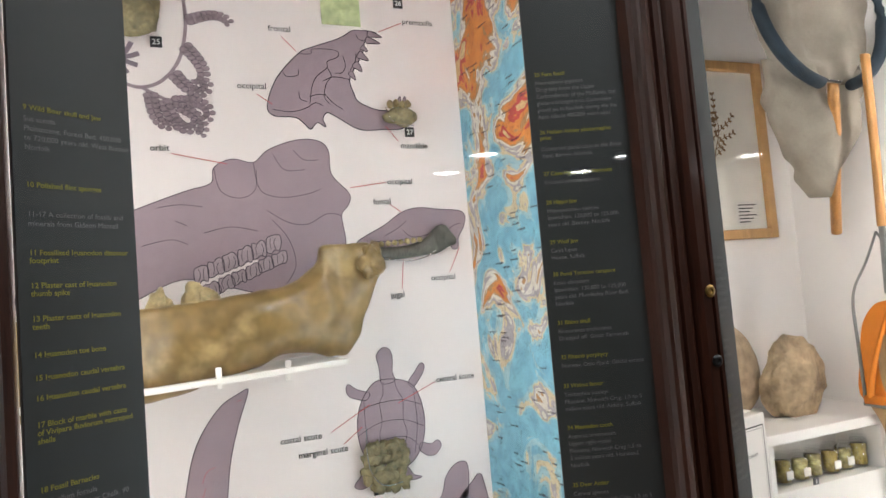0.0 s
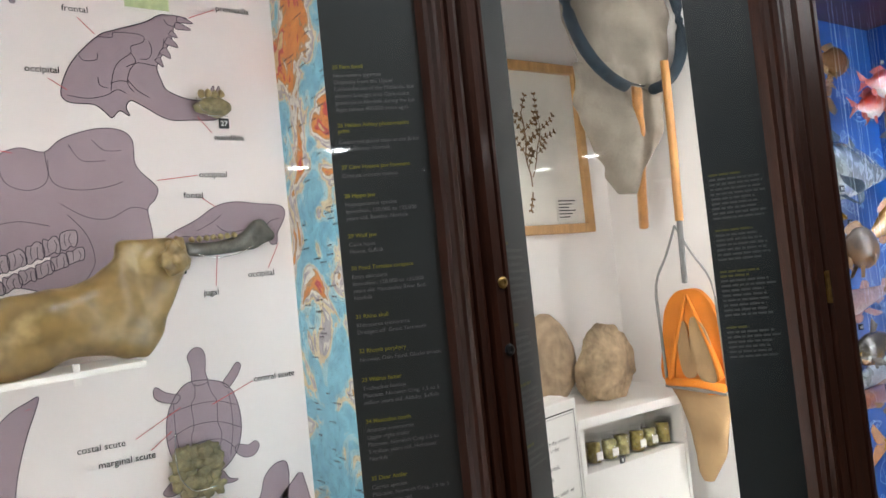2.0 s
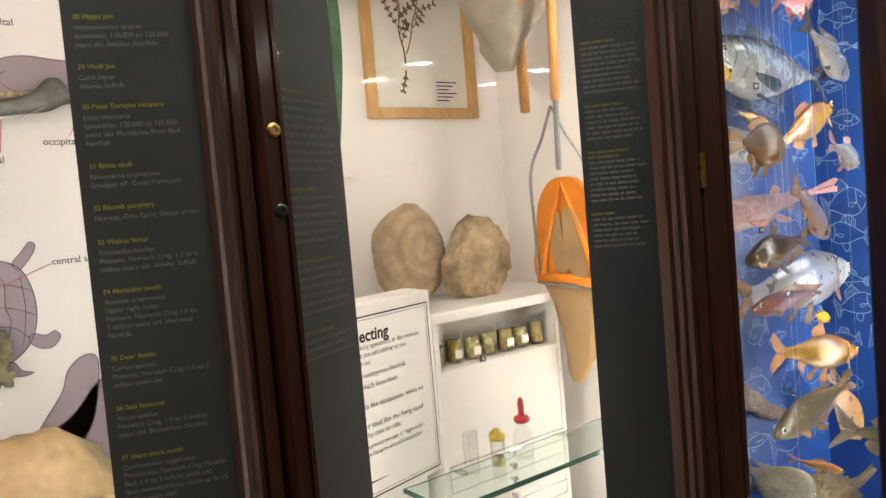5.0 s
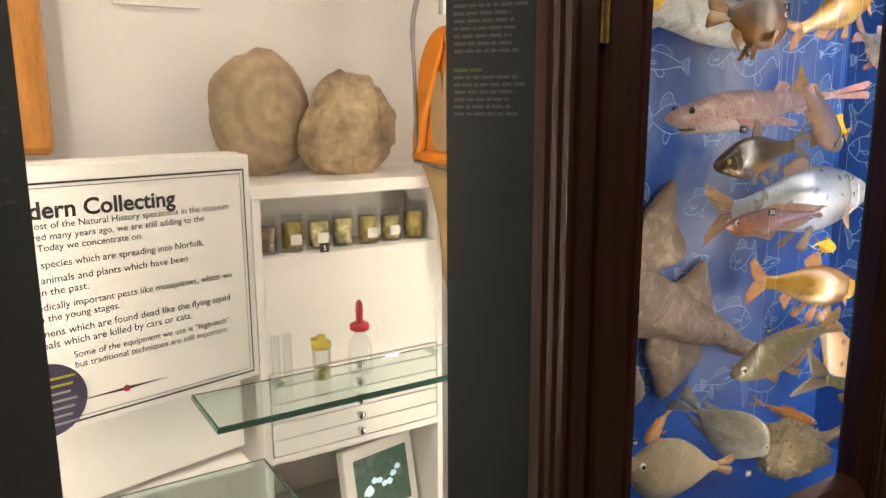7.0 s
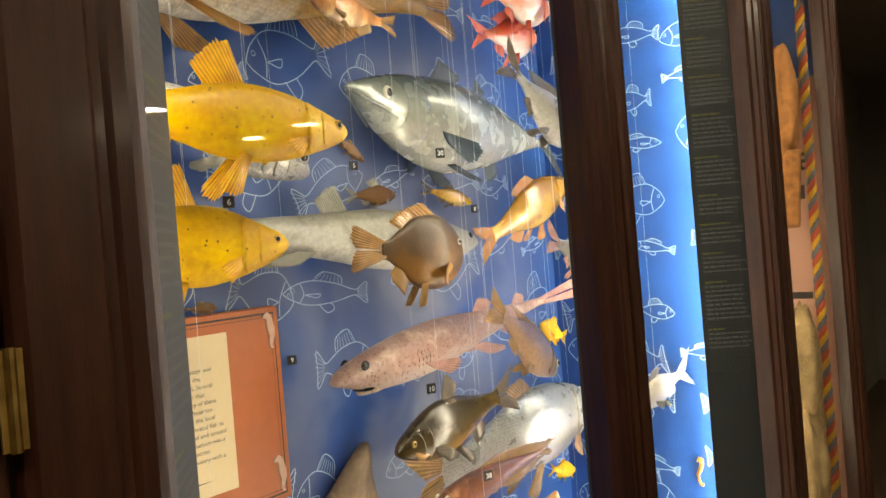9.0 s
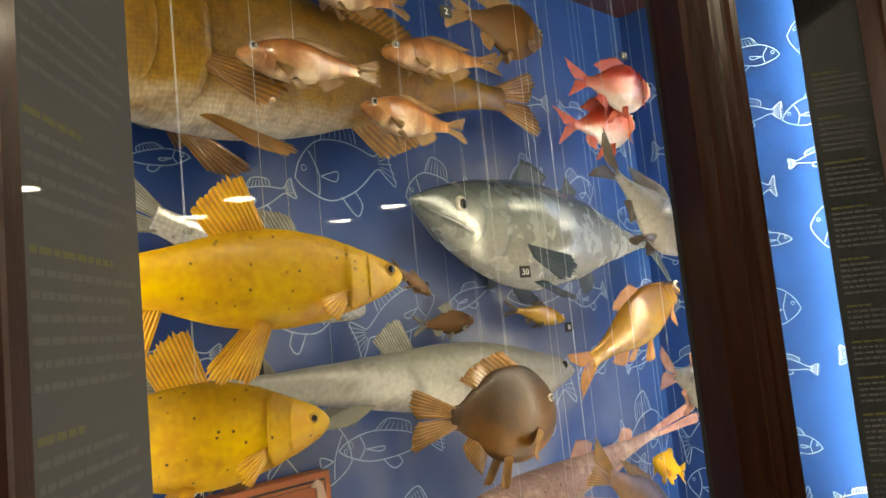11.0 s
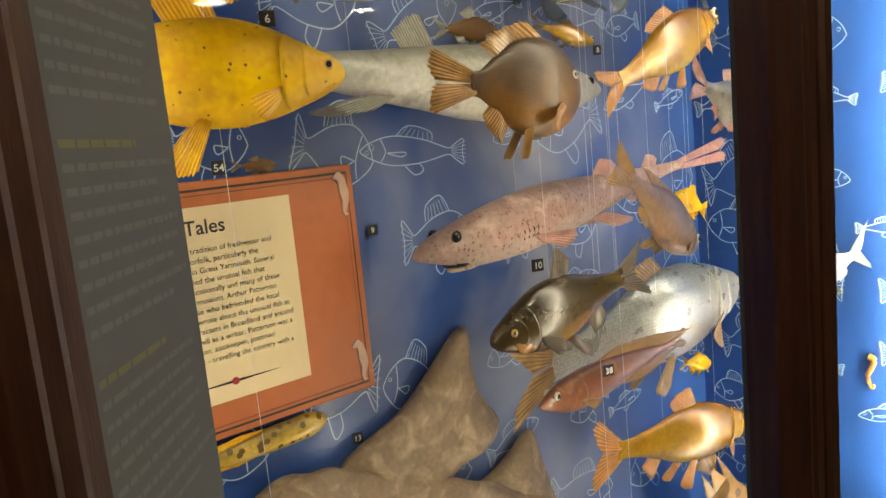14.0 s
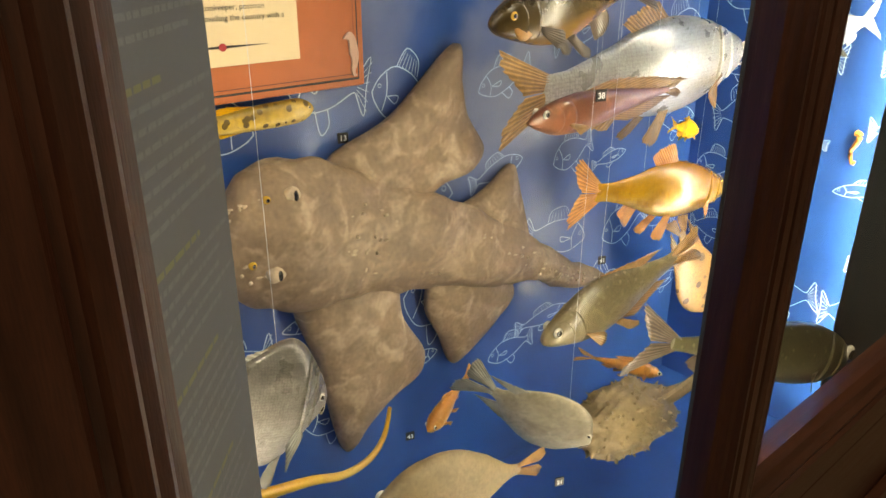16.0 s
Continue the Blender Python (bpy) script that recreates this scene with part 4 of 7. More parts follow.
def tube(bm, pts, r0, r1=None, around=8, flat=1.0):
    """A round rod along pts, tapering from r0 to r1."""
    r1 = r0 if r1 is None else r1
    st = []
    for i, p in enumerate(pts):
        a, b = Vector(pts[max(0, i - 1)]), Vector(pts[min(len(pts) - 1, i + 1)])
        d = (b - a).normalized()
        ax = d.cross(Vector((0, 0, 1)))
        if ax.length < 0.1:
            ax = d.cross(Vector((0, 1, 0)))
        ax.normalize()
        up = ax.cross(d)
        r = r0 + (r1 - r0) * i / max(1, len(pts) - 1)
        st.append((p, r, r * flat, ax, up))
    return loft(bm, st, around)


def lump(bm, centre, size, wobble=0.2, seed=0, level=3):
    """A worn stone or bone lump."""
    geo = bmesh.ops.create_icosphere(bm, subdivisions=level, radius=1)
    for v in geo["verts"]:
        k = 1 + wobble * noise.noise(v.co * 1.3 + Vector((seed, 0, 0))) + wobble * 0.45 * noise.noise(v.co * 3.5 + Vector((seed, 3, 0))) + wobble * 0.2 * noise.noise(v.co * 9 + Vector((seed, 3, 0)))
        v.co = Vector(centre) + Vector((v.co.x * size[0], v.co.y * size[1], v.co.z * size[2])) * k
    return bm


Y, Z, X = Vector((0, 1, 0)), Vector((0, 0, 1)), Vector((1, 0, 0))
jaw = thing("hippo_jaw", "brown fossil hippopotamus jaw resting on white shelf pegs", "fossil")
spine = [(-0.10, 1.500, 0.078), (0.06, 1.509, 0.070), (0.15, 1.517, 0.071), (0.23, 1.527, 0.065), (0.30, 1.542, 0.060), (0.34, 1.548, 0.068), (0.365, 1.556, 0.086), (0.383, 1.570, 0.104), (0.410, 1.572, 0.104), (0.435, 1.584, 0.088), (0.452, 1.608, 0.062), (0.475, 1.626, 0.044), (0.490, 1.628, 0.020)]
pts = smooth_line(spine, False, 7)
part("jawbone", loft(bmesh.new(), [((x, 1.25 - 0.012 * math.sin(x * 9), z), 0.042 - 0.016 * max(0, min(1, (x - 0.33) / 0.08)), h, Y, Vector((-0.06, 0, 1)).normalized()) for x, z, h in pts], 44, 0.017, 3), FOSSIL, jaw, smooth=True)
part("condyle", lump(bmesh.new(), (0.470, 1.245, 1.640), (0.024, 0.030, 0.030), 0.45, 5, 4), FOSSIL, jaw, smooth=True)
for tx, tz, s in ((0.105, 1.588, 0.019), (0.118, 1.582, 0.014), (0.160, 1.596, 0.020), (0.176, 1.592, 0.018), (0.192, 1.586, 0.014)):
    part("molar", lump(bmesh.new(), (tx, 1.243, tz), (s * 0.9, 0.018, s * 1.2), 0.5, tx * 50), TOOTH, jaw, smooth=True)
sh = thing("bone_shelf", "narrow white shelf with pegs under a fossil jaw", "shelf")
part("board", new_box(-0.13, 0.457, 1.195, BACK, 1.437, 1.447, 0.002), WHITE_SHELF, sh, local=pose(0, 0, 0.008, 0, -2.2, 0))
for px in (0.187, 0.298):
    part("peg", box(bmesh.new(), px - 0.005, px + 0.005, 1.196, 1.204, 1.446, 1.480, 0.002), WHITE_SHELF, sh)
hj = thing("hyena_jaw_piece", "small greenish hyena jaw fragment with yellow teeth", "fossil")
part("bone", lump(bmesh.new(), (0.606, 1.385, 1.948), (0.034, 0.014, 0.022), 0.35, 2), FOSSIL_GREEN, hj, smooth=True)
for i in range(4):
    part("tooth", lump(bmesh.new(), (0.583 + i * 0.013, 1.378, 1.971 + 0.002 * (i % 2)), (0.007, 0.007, 0.009), 0.3, i), TOOTH, hj, smooth=True)
part("wire", tube(bmesh.new(), [(0.570, 1.372, 1.962), (0.576, 1.368, 1.940), (0.592, 1.37, 1.926), (0.63, 1.372, 1.926)], 0.0009), STEEL, hj)
wj = thing("wolf_jaw", "dark fossil wolf jaw wired to the board", "fossil")
wp = smooth_line([(0.532, 1.664, 0.012), (0.56, 1.662, 0.014), (0.60, 1.664, 0.014), (0.64, 1.672, 0.018), (0.665, 1.684, 0.030), (0.69, 1.690, 0.024), (0.708, 1.680, 0.010)], False, 4)
part("jawbone", loft(bmesh.new(), [((x, 1.388, z), 0.010, h, Y, Z) for x, z, h in wp], 14, 0.008, 4), FOSSIL_DARK, wj, smooth=True)
for i in range(7):
    part("tooth", lump(bmesh.new(), (0.540 + i * 0.014, 1.378, 1.680 + 0.001 * i), (0.006, 0.006, 0.006), 0.35, i, 2), TOOTH, wj, smooth=True)
part("wire", tube(bmesh.new(), smooth_line([(0.545, 1.374, 1.652), (0.585, 1.372, 1.642), (0.63, 1.374, 1.648), (0.66, 1.376, 1.662)], False, 4), 0.0009), STEEL, wj)
tc = thing("tortoise_shell_piece", "broken greenish pond tortoise shell fragment", "fossil")
gridm = bmesh.new()
rnd = random.Random(8)
for i in range(5):
    for j in range(5):
        if (i, j) in ((2, 2), (0, 0)):
            continue
        lump(gridm, (0.485 + i * 0.0165 + rnd.uniform(-0.003, 0.003), 1.392 + rnd.uniform(-0.003, 0.004), 1.200 + j * 0.0180), (0.0145, 0.005, 0.0145), 0.6, i * 7 + j, 3)
part("carapace", gridm, FOSSIL_GREEN, tc, smooth=True)
part("wire", tube(bmesh.new(), smooth_line([(0.478, 1.375, 1.320), (0.474, 1.37, 1.28), (0.480, 1.37, 1.235), (0.505, 1.372, 1.205), (0.545, 1.375, 1.205)], False, 4), 0.0009), STEEL, tc)
ws = thing("rhino_skull", "large tan-brown fossil skull on a white shelf", "fossil")
part("cranium", lump(bmesh.new(), (0.50, 1.15, 1.02), (0.17, 0.10, 0.14), 0.22, 12, 4), PALE_BONE, ws, smooth=True)
part("snout", lump(bmesh.new(), (0.60, 1.10, 0.95), (0.11, 0.08, 0.07), 0.3, 13, 4), PALE_BONE, ws, smooth=True)
part("eye_socket", lump(bmesh.new(), (0.632, 1.045, 0.985), (0.022, 0.016, 0.016), 0.2, 14), BLACK, ws, smooth=True)
part("eye_socket", lump(bmesh.new(), (0.616, 1.050, 1.022), (0.020, 0.014, 0.016), 0.25, 3), BLACK, ws, "dark eye socket", True)
part("brow", lump(bmesh.new(), (0.600, 1.055, 1.052), (0.048, 0.022, 0.015), 0.3, 6), PALE_BONE, ws, smooth=True)
part("cheekbone", lump(bmesh.new(), (0.612, 1.050, 0.986), (0.055, 0.024, 0.017), 0.4, 8), PALE_BONE, ws, smooth=True)
s2 = thing("bone_shelf", "broad white shelf under a fossil skull", "shelf")
part("board", new_box(-0.12, 0.70, 1.0, BACK, 0.862, 0.880, 0.002), WHITE_SHELF, s2)
pr = thing("photo_print", "small pale green photographic print pinned flat", "print", BASE @ pose(0.50, 2.18, 0.001))
part("sheet", new_box(-0.042, 0.042, -0.035, 0.045, 0, 0.001), material("green_print", (0.50, 0.58, 0.30), 0.5, vary=0.2, scale=30), pr)
part("mount", new_box(-0.046, 0.046, -0.042, -0.036, 0, 0.0012), PLASTER, pr)
ck = thing("plant_fossil", "round brown fern fossil stone on the board", "fossil")
part("stone", lump(bmesh.new(), (0.095, 1.39, 2.135), (0.055, 0.018, 0.045), 0.3, 22), FOSSIL_GREEN, ck, smooth=True)

# ---------------------------------------------------------------- the collecting case
PAINT = material("cabinet_white_paint", (0.80, 0.77, 0.73), 0.4, vary=0.04, scale=4, fine=100, bump=0.02)
CLEAR = pane_glass("bottle_glass")
CLEAR.node_tree.nodes["Math.001"].inputs[1].default_value = 0.85
SHELF_GLASS = glass("shelf_glass", (0.80, 0.93, 0.88))
EDGE_GLASS = material("glass_edge", (0.05, 0.13, 0.10), 0.15, vary=0.2)
RUBBER = material("red_rubber", (0.42, 0.02, 0.03), 0.4, vary=0.15)
LIQUID = (material("amber_specimen", (0.40, 0.31, 0.085), 0.25, vary=0.45, scale=60, fine=140, bump=0.4, coat=0.4), material("dark_specimen", (0.22, 0.16, 0.10), 0.25, vary=0.4, scale=60, coat=0.4), material("pale_specimen", (0.50, 0.43, 0.18), 0.25, vary=0.5, scale=60, coat=0.4))
PAPER = material("paper", (0.78, 0.75, 0.68), 0.7, vary=0.05, scale=20)
STONE = material("pale_brown_stone", (0.36, 0.265, 0.165), 0.75, vary=0.22, scale=10, fine=70, bump=0.7)
STONE2 = material("rough_stone", (0.37, 0.275, 0.165), 0.8, vary=0.35, scale=16, fine=70, bump=1.0, second=(0.20, 0.145, 0.085))
for st_mat in (STONE, STONE2):
    st_mat.node_tree.nodes["Bump"].inputs["Distance"].default_value = 0.006
sn, sl = STONE.node_tree.nodes, STONE.node_tree.links
s_map, s_wave, s_mix = sn.new("ShaderNodeMapping"), sn.new("ShaderNodeTexWave"), sn.new("ShaderNodeMix")
s_map.inputs["Location"].default_value = (-1.385, 0, -1.335)
s_wave.wave_type, s_wave.rings_direction = "RINGS", "Y"
s_wave.inputs["Scale"].default_value, s_wave.inputs["Distortion"].default_value, s_wave.inputs["Detail"].default_value, s_wave.inputs["Detail Scale"].default_value = 9, 1.6, 4, 1.2
s_mix.data_type, s_mix.blend_type = "RGBA", "OVERLAY"
s_mix.inputs[0].default_value = 0.09
sl.new(sn["Texture Coordinate"].outputs["Object"], s_map.inputs[0])
sl.new(s_map.outputs[0], s_wave.inputs["Vector"])
sl.new(sn["Mix"].outputs[2], s_mix.inputs[6])
sl.new(s_wave.outputs["Fac"], s_mix.inputs[7])
sl.new(s_mix.outputs[2], sn["Principled BSDF"].inputs["Base Color"])

cab = thing("white_cabinet", "white painted cabinet with niche, drawers and open bay", "cabinet")
CX0, CX1, CY = 1.283, 1.646, 1.147
for a in ((CX0, CX0 + 0.014, CY, BACK - 0.002, 0.1155, 1.19), (CX1 - 0.012, CX1, CY, BACK - 0.002, 0.1155, 1.19)):
    part("side_panel", new_box(*a, 0.0015), PAINT, cab)
part("top", new_box(CX0 - 0.004, CX1 + 0.098, CY - 0.004, BACK - 0.002, 1.19, 1.213, 0.002), PAINT, cab)
part("niche_floor", new_box(CX0 + 0.014, CX1 - 0.012, CY, BACK - 0.002, 1.078, 1.090, 0.001), PAINT, cab)
part("niche_back", new_box(CX0 + 0.014, CX1 - 0.012, 1.268, 1.276, 1.09, 1.19), PAINT, cab)
part("front_panel", new_box(CX0 + 0.014, CX1 - 0.012, CY + 0.002, CY + 0.014, 0.889, 1.078, 0.001), PAINT, cab)
for i in range(5):
    z = 0.737 + i * 0.0303
    dr = part("drawer", box(bmesh.new(), CX0 + 0.016, CX1 - 0.014, CY - 0.001, CY + 0.016, z, z + 0.0285, 0.002), PAINT, cab)
    part("knob", lathe(bmesh.new(), [(0, 0), (0.004, 0), (0.003, 0.006), (0.0075, 0.010), (0.008, 0.014), (0.005, 0.0175), (0, 0.018)], 14), STEEL, dr, "bright steel knob", True, pose(1.463, CY - 0.001, z + 0.0145, 90))
part("bay_top", new_box(CX0 + 0.014, CX1 - 0.012, CY, BACK - 0.002, 0.722, 0.735), PAINT, cab)
part("bay_floor", new_box(CX0 + 0.014, CX1 - 0.012, CY, BACK - 0.002, 0.50, 0.515, 0.001), PAINT, cab)

for i in range(7):
    jx = 1.318 + i * 0.0485
    j = thing("specimen_jar", "small glass jar with preserved specimen in yellowish fluid", "jar", pose(jx, 1.190 + (i % 2) * 0.004, 1.0915), "jars in the cabinet niche")
    hgt = (0.056, 0.062, 0.058, 0.060, 0.061, 0.057, 0.064)[i]
    g = part("glass", lathe(bmesh.new(), [(0, 0), (0.018, 0), (0.0195, 0.003), (0.0195, hgt - 0.010), (0.0165, hgt - 0.004), (0.0165, hgt), (0.0155, hgt), (0.0155, hgt - 0.004), (0.0182, hgt - 0.010), (0.0182, 0.004), (0, 0.003)], 20), CLEAR, j, "clear glass", True)
    g.visible_shadow = False
    part("specimen", lathe(bmesh.new(), [(0, 0.0045), (0.0168, 0.0045), (0.0168, hgt * 0.80), (0, hgt * 0.81)], 16), LIQUID[(1, 0, 2, 2, 0, 2, 0)[i]], j, "specimen in yellowish fluid", True)
    part("lid", lathe(bmesh.new(), [(0, hgt + 0.007), (0.0172, hgt + 0.007), (0.0178, hgt + 0.005), (0.0178, hgt - 0.001), (0.0168, hgt - 0.001), (0.0168, hgt + 0.0005), (0, hgt + 0.0005)], 18), CLEAR, j, "clear glass lid", True)
    if i in (1, 2, 4, 5):
        part("paper_label", new_box(-0.010, 0.010, -0.0206, -0.0196, 0.012, 0.030), PAPER, j, "small white paper label")
number_tag("5", board(1.405, CY - 0.003, 1.100), 0.016)

for nm, lbl, c, s, seed, mt, lv in (("paramoudra_stone", "large smooth rounded brown flint stone", (1.367, 1.330, 1.325), (0.096, 0.045, 0.118), 3, STONE, 5), ("fossil_stone", "rough flat brown fossil stone leaning on the shelf", (1.514, 1.270, 1.300), (0.089, 0.036, 0.096), 8, STONE2, 5)):
    t = thing(nm, lbl, "stone")
    part("stone", lump(bmesh.new(), c, s, 0.10 if seed == 3 else 0.24, seed, lv), mt, t, smooth=True)

gs = thing("glass_shelf", "thick greenish glass shelf with dark polished edge", "shelf")
slab = part("slab", new_box(1.163, 1.735, 0.972, 1.118, 0.885, 0.894, 0.0008), SHELF_GLASS, gs)
slab.visible_shadow = False
part("front_edge", new_box(1.163, 1.735, 0.9695, 0.9715, 0.8852, 0.8938), EDGE_GLASS, gs, "dark green glass edge")
part("end_edge", new_box(1.1605, 1.1625, 0.9695, 1.118, 0.8852, 0.8938), EDGE_GLASS, gs, "dark green glass edge")
for bx in (1.30, 1.60):
    part("bracket", new_box(bx - 0.006, bx + 0.006, 1.10, 1.149, 0.878, 0.8846), STEEL, gs)
g2 = thing("glass_shelf", "lower greenish glass shelf with specimen boxes", "shelf")
slab = part("slab", new_box(0.84, 1.268, 0.93, 1.112, 0.752, 0.760, 0.0008), SHELF_GLASS, g2)
slab.visible_shadow = False
part("front_edge", new_box(0.84, 1.268, 0.9275, 0.9295, 0.7522, 0.7598), EDGE_GLASS, g2, "dark green glass edge")
part("end_edge", new_box(1.2685, 1.2705, 0.93, 1.112, 0.7522, 0.7598), EDGE_GLASS, g2, "dark green glass edge")
part("bracket", new_box(0.86, 1.25, 1.113, 1.42, 0.744, 0.7515), PAINT, g2)
bxp = thing("clear_box", "clear plastic specimen box with rounded lid", "box")
lidp = part("box", box(bmesh.new(), 0.985, 1.085, 0.99, 1.06, 0.7605, 0.800, 0.012), CLEAR, bxp)
lidp.visible_shadow = False
bot = thing("dropper_bottle", "clear glass dropper bottle with red rubber bulb", "bottle", pose(1.428, 1.060, 0.8945))
b1 = part("glass", lathe(bmesh.new(), [(0, 0), (0.019, 0), (0.0205, 0.002), (0.0205, 0.045), (0.017, 0.058), (0.009, 0.066), (0.009, 0.076), (0.0078, 0.076), (0.0078, 0.066), (0.0155, 0.0575), (0.0192, 0.045), (0.0192, 0.004), (0, 0.003)], 24), CLEAR, bot, "clear glass", True)
b1.visible_shadow = False
part("cap", lathe(bmesh.new(), [(0, 0.075), (0.0115, 0.075), (0.0165, 0.078), (0.0165, 0.086), (0.012, 0.089), (0, 0.089)], 20), RUBBER, bot, "red screw cap", True)
part("bulb", lathe(bmesh.new(), [(0.0065, 0.089), (0.006, 0.100), (0.0065, 0.112), (0.0055, 0.122), (0.003, 0.127), (0, 0.128)], 16), RUBBER, bot, "red rubber bulb", True)
yb = thing("collecting_bottle", "small yellow-capped glass collecting tube", "bottle", pose(1.359, 1.062, 0.8945))
b2 = part("glass", lathe(bmesh.new(), [(0, 0), (0.014, 0), (0.015, 0.002), (0.015, 0.055), (0.0138, 0.055), (0.0138, 0.003), (0, 0.003)], 20), CLEAR, yb, "clear glass", True)
b2.visible_shadow = False
YEL = material("yellow_plastic", (0.55, 0.42, 0.06), 0.35, vary=0.1)
part("contents", lathe(bmesh.new(), [(0, 0.004), (0.0125, 0.004), (0.0125, 0.022), (0, 0.023)], 16), LIQUID[2], yb, "", True)
part("cap", lathe(bmesh.new(), [(0, 0.056), (0.016, 0.056), (0.0165, 0.066), (0.008, 0.072), (0.007, 0.078), (0, 0.078)], 18), YEL, yb, "yellow cap", True)
part("neck", tube(bmesh.new(), [(0.0, 0, 0.07), (-0.008, 0, 0.074), (-0.017, 0, 0.074)], 0.003), YEL, yb)
ft = thing("glass_tubes", "pair of thin empty glass tubes standing upright", "tube", pose(1.292, 1.065, 0.8945))
for dx in (-0.010, 0.010):
    b3 = part("tube", lathe(bmesh.new(), [(0, 0), (0.007, 0), (0.0075, 0.002), (0.0075, 0.088), (0.0085, 0.090), (0.0068, 0.090), (0.0068, 0.003), (0, 0.002)], 14), CLEAR, ft, smooth=True, local=pose(dx, 0, 0))
    b3.visible_shadow = False
# the small screen
sc = thing("photo_screen", "white digital picture frame showing a dark green scene", "screen", pose(1.533, 1.205, 0.602, -14, 6, 20))
part("frame", box(bmesh.new(), -0.100, 0.100, -0.008, 0.012, -0.080, 0.080, 0.004), PAINT, sc, "white plastic frame")
SCREEN = material("screen_picture", (0.035, 0.05, 0.035), 0.2, vary=0.6, scale=30, second=(0.02, 0.08, 0.03))
SCREEN.node_tree.nodes["Principled BSDF"].inputs["Emission Color"].default_value = (0.03, 0.06, 0.045, 1)
SCREEN.node_tree.nodes["Principled BSDF"].inputs["Emission Strength"].default_value = 1.0
disp = part("display", new_box(-0.076, 0.076, -0.0095, -0.0085, -0.056, 0.056), SCREEN, sc, "dark green picture")
CYAN = lamp_glow("screen_bright", (0.10, 0.45, 0.62), 0.7)
blobs = bmesh.new()
for i in range(7):
    lump(blobs, (-0.040 + i * 0.014, -0.0098, -0.006 + 0.010 * math.sin(i * 1.3) + 0.002 * i), (0.009, 0.0005, 0.006), 0.4, i, 2)
lump(blobs, (-0.044, -0.0098, -0.012), (0.014, 0.0005, 0.008), 0.3, 4, 2)
part("picture_glow", blobs, CYAN, disp, "bright cyan shape", local=pose(0, 0, 0))
part("foot", new_box(-0.05, 0.05, 0.012, 0.06, -0.0855, -0.075), PAINT, sc)

# the sign
SIGN_TURN = 13.3
sg = thing("sign_board", "white boxed sign headed Modern Collecting with double black border", "sign", board(1.282, 1.147, 0.893, SIGN_TURN))
part("board", box(bmesh.new(), -0.46, 0, 0, 0.372, -0.03, 0, 0.003), PAINT, sg)
part("top_ledge", box(bmesh.new(), -0.46, 0, 0.366, 0.374, -0.07, -0.03, 0.002), PAINT, sg)
part("support", new_box(-0.44, -0.02, -0.13, 0.364, -0.07, -0.0305), PAINT, sg)
for off, w in ((0.012, 0.0035), (0.018, 0.0012)):
    part("border", ribbon(bmesh.new(), [(-0.46 + off, off), (-off, off), (-off, 0.360 - off), (-0.46 + off, 0.360 - off)], w, 0.0008, True), TEXT_BLACK, sg)
lettering("title", "Modern Collecting", 0.030, TEXT_BLACK, sg, pose(-0.371, 0.302, 0.0008), bold=0.0008, fit=0.244)
SIGN_LINES = ("Although most of the Natural History specimens in the museum\nwere acquired many years ago, we are still adding to the\ncollections. Today we concentrate on:", "Monitoring species which are spreading into Norfolk.", "Groups of animals and plants which have been\nneglected in the past.", "Rearing medically important pests like mosquitoes, which we\nbreed from the young stages.", "Any specimens which are found dead like the flying squid\nand mammals which are killed by cars or cats.", "Some of the equipment we use is \u201chigh-tech\u201d,\nbut traditional techniques are still important.")
zz = 0.288
for i, (txt, wide) in enumerate(zip(SIGN_LINES, (0.345, 0.300, 0.272, 0.344, 0.338, 0.242))):
    lettering("sign_text", txt, 0.0128, TEXT_BLACK, sg, pose(-0.386 if i < 5 else -0.290, zz, 0.0008), spacing=1.12, fit=wide)
    zz -= 0.0158 * (txt.count("\n") + 1) + 0.0052
rule = bmesh.new()
sheet(rule, [(-0.29, 0.0405), (-0.22, 0.0385), (-0.16, 0.0405), (-0.22, 0.0425)], 0.0008)
part("rule", rule, TEXT_BLACK, sg)
part("dot", lathe(bmesh.new(), [(0, 0.0015), (0.005, 0.0015), (0.005, 0), (0, 0)], 14), RUBBER, sg, local=pose(-0.222, 0.0405, 0))
bd = part("badge", lathe(bmesh.new(), [(0, 0.003), (0.052, 0.003), (0.052, 0), (0, 0)], 36), material("purple_badge", (0.045, 0.035, 0.065), 0.5, vary=0.1), sg, "round dark purple badge", local=pose(-0.330, 0.052, 0.0005))
for i in range(7):
    part("badge_text", ribbon(bmesh.new(), [(-0.035, 0.03 - i * 0.011), (0.038 - 0.004 * (i % 3), 0.03 - i * 0.011)], 0.0035, 0.0036), TEXT_YELLOW if i < 2 else TEXT_GREY, bd)

# the framed plant
fr = thing("framed_plant", "dried plant on white paper in a pale wood frame", "picture", board(1.50, BACK, 1.885))
FW, FH, FB = 0.165, 0.237, 0.026
part("frame_side", box(bmesh.new(), -FW, -FW + FB, -FH, FH, 0, 0.018, 0.003), OAK, fr, "pale wood")
part("frame_side", box(bmesh.new(), FW - FB, FW, -FH, FH, 0, 0.018, 0.003), OAK, fr, "pale wood")
part("frame_top", box(bmesh.new(), -FW + FB, FW - FB, FH - FB, FH, 0, 0.018, 0.003), OAK_X, fr, "pale wood")
part("frame_bottom", box(bmesh.new(), -FW + FB, FW - FB, -FH, -FH + FB, 0, 0.018, 0.003), OAK_X, fr, "pale wood")
part("paper", new_box(-FW + FB, FW - FB, -FH + FB, FH - FB, 0, 0.004), PAPER, fr)
plant = bmesh.new()
rnd = random.Random(5)


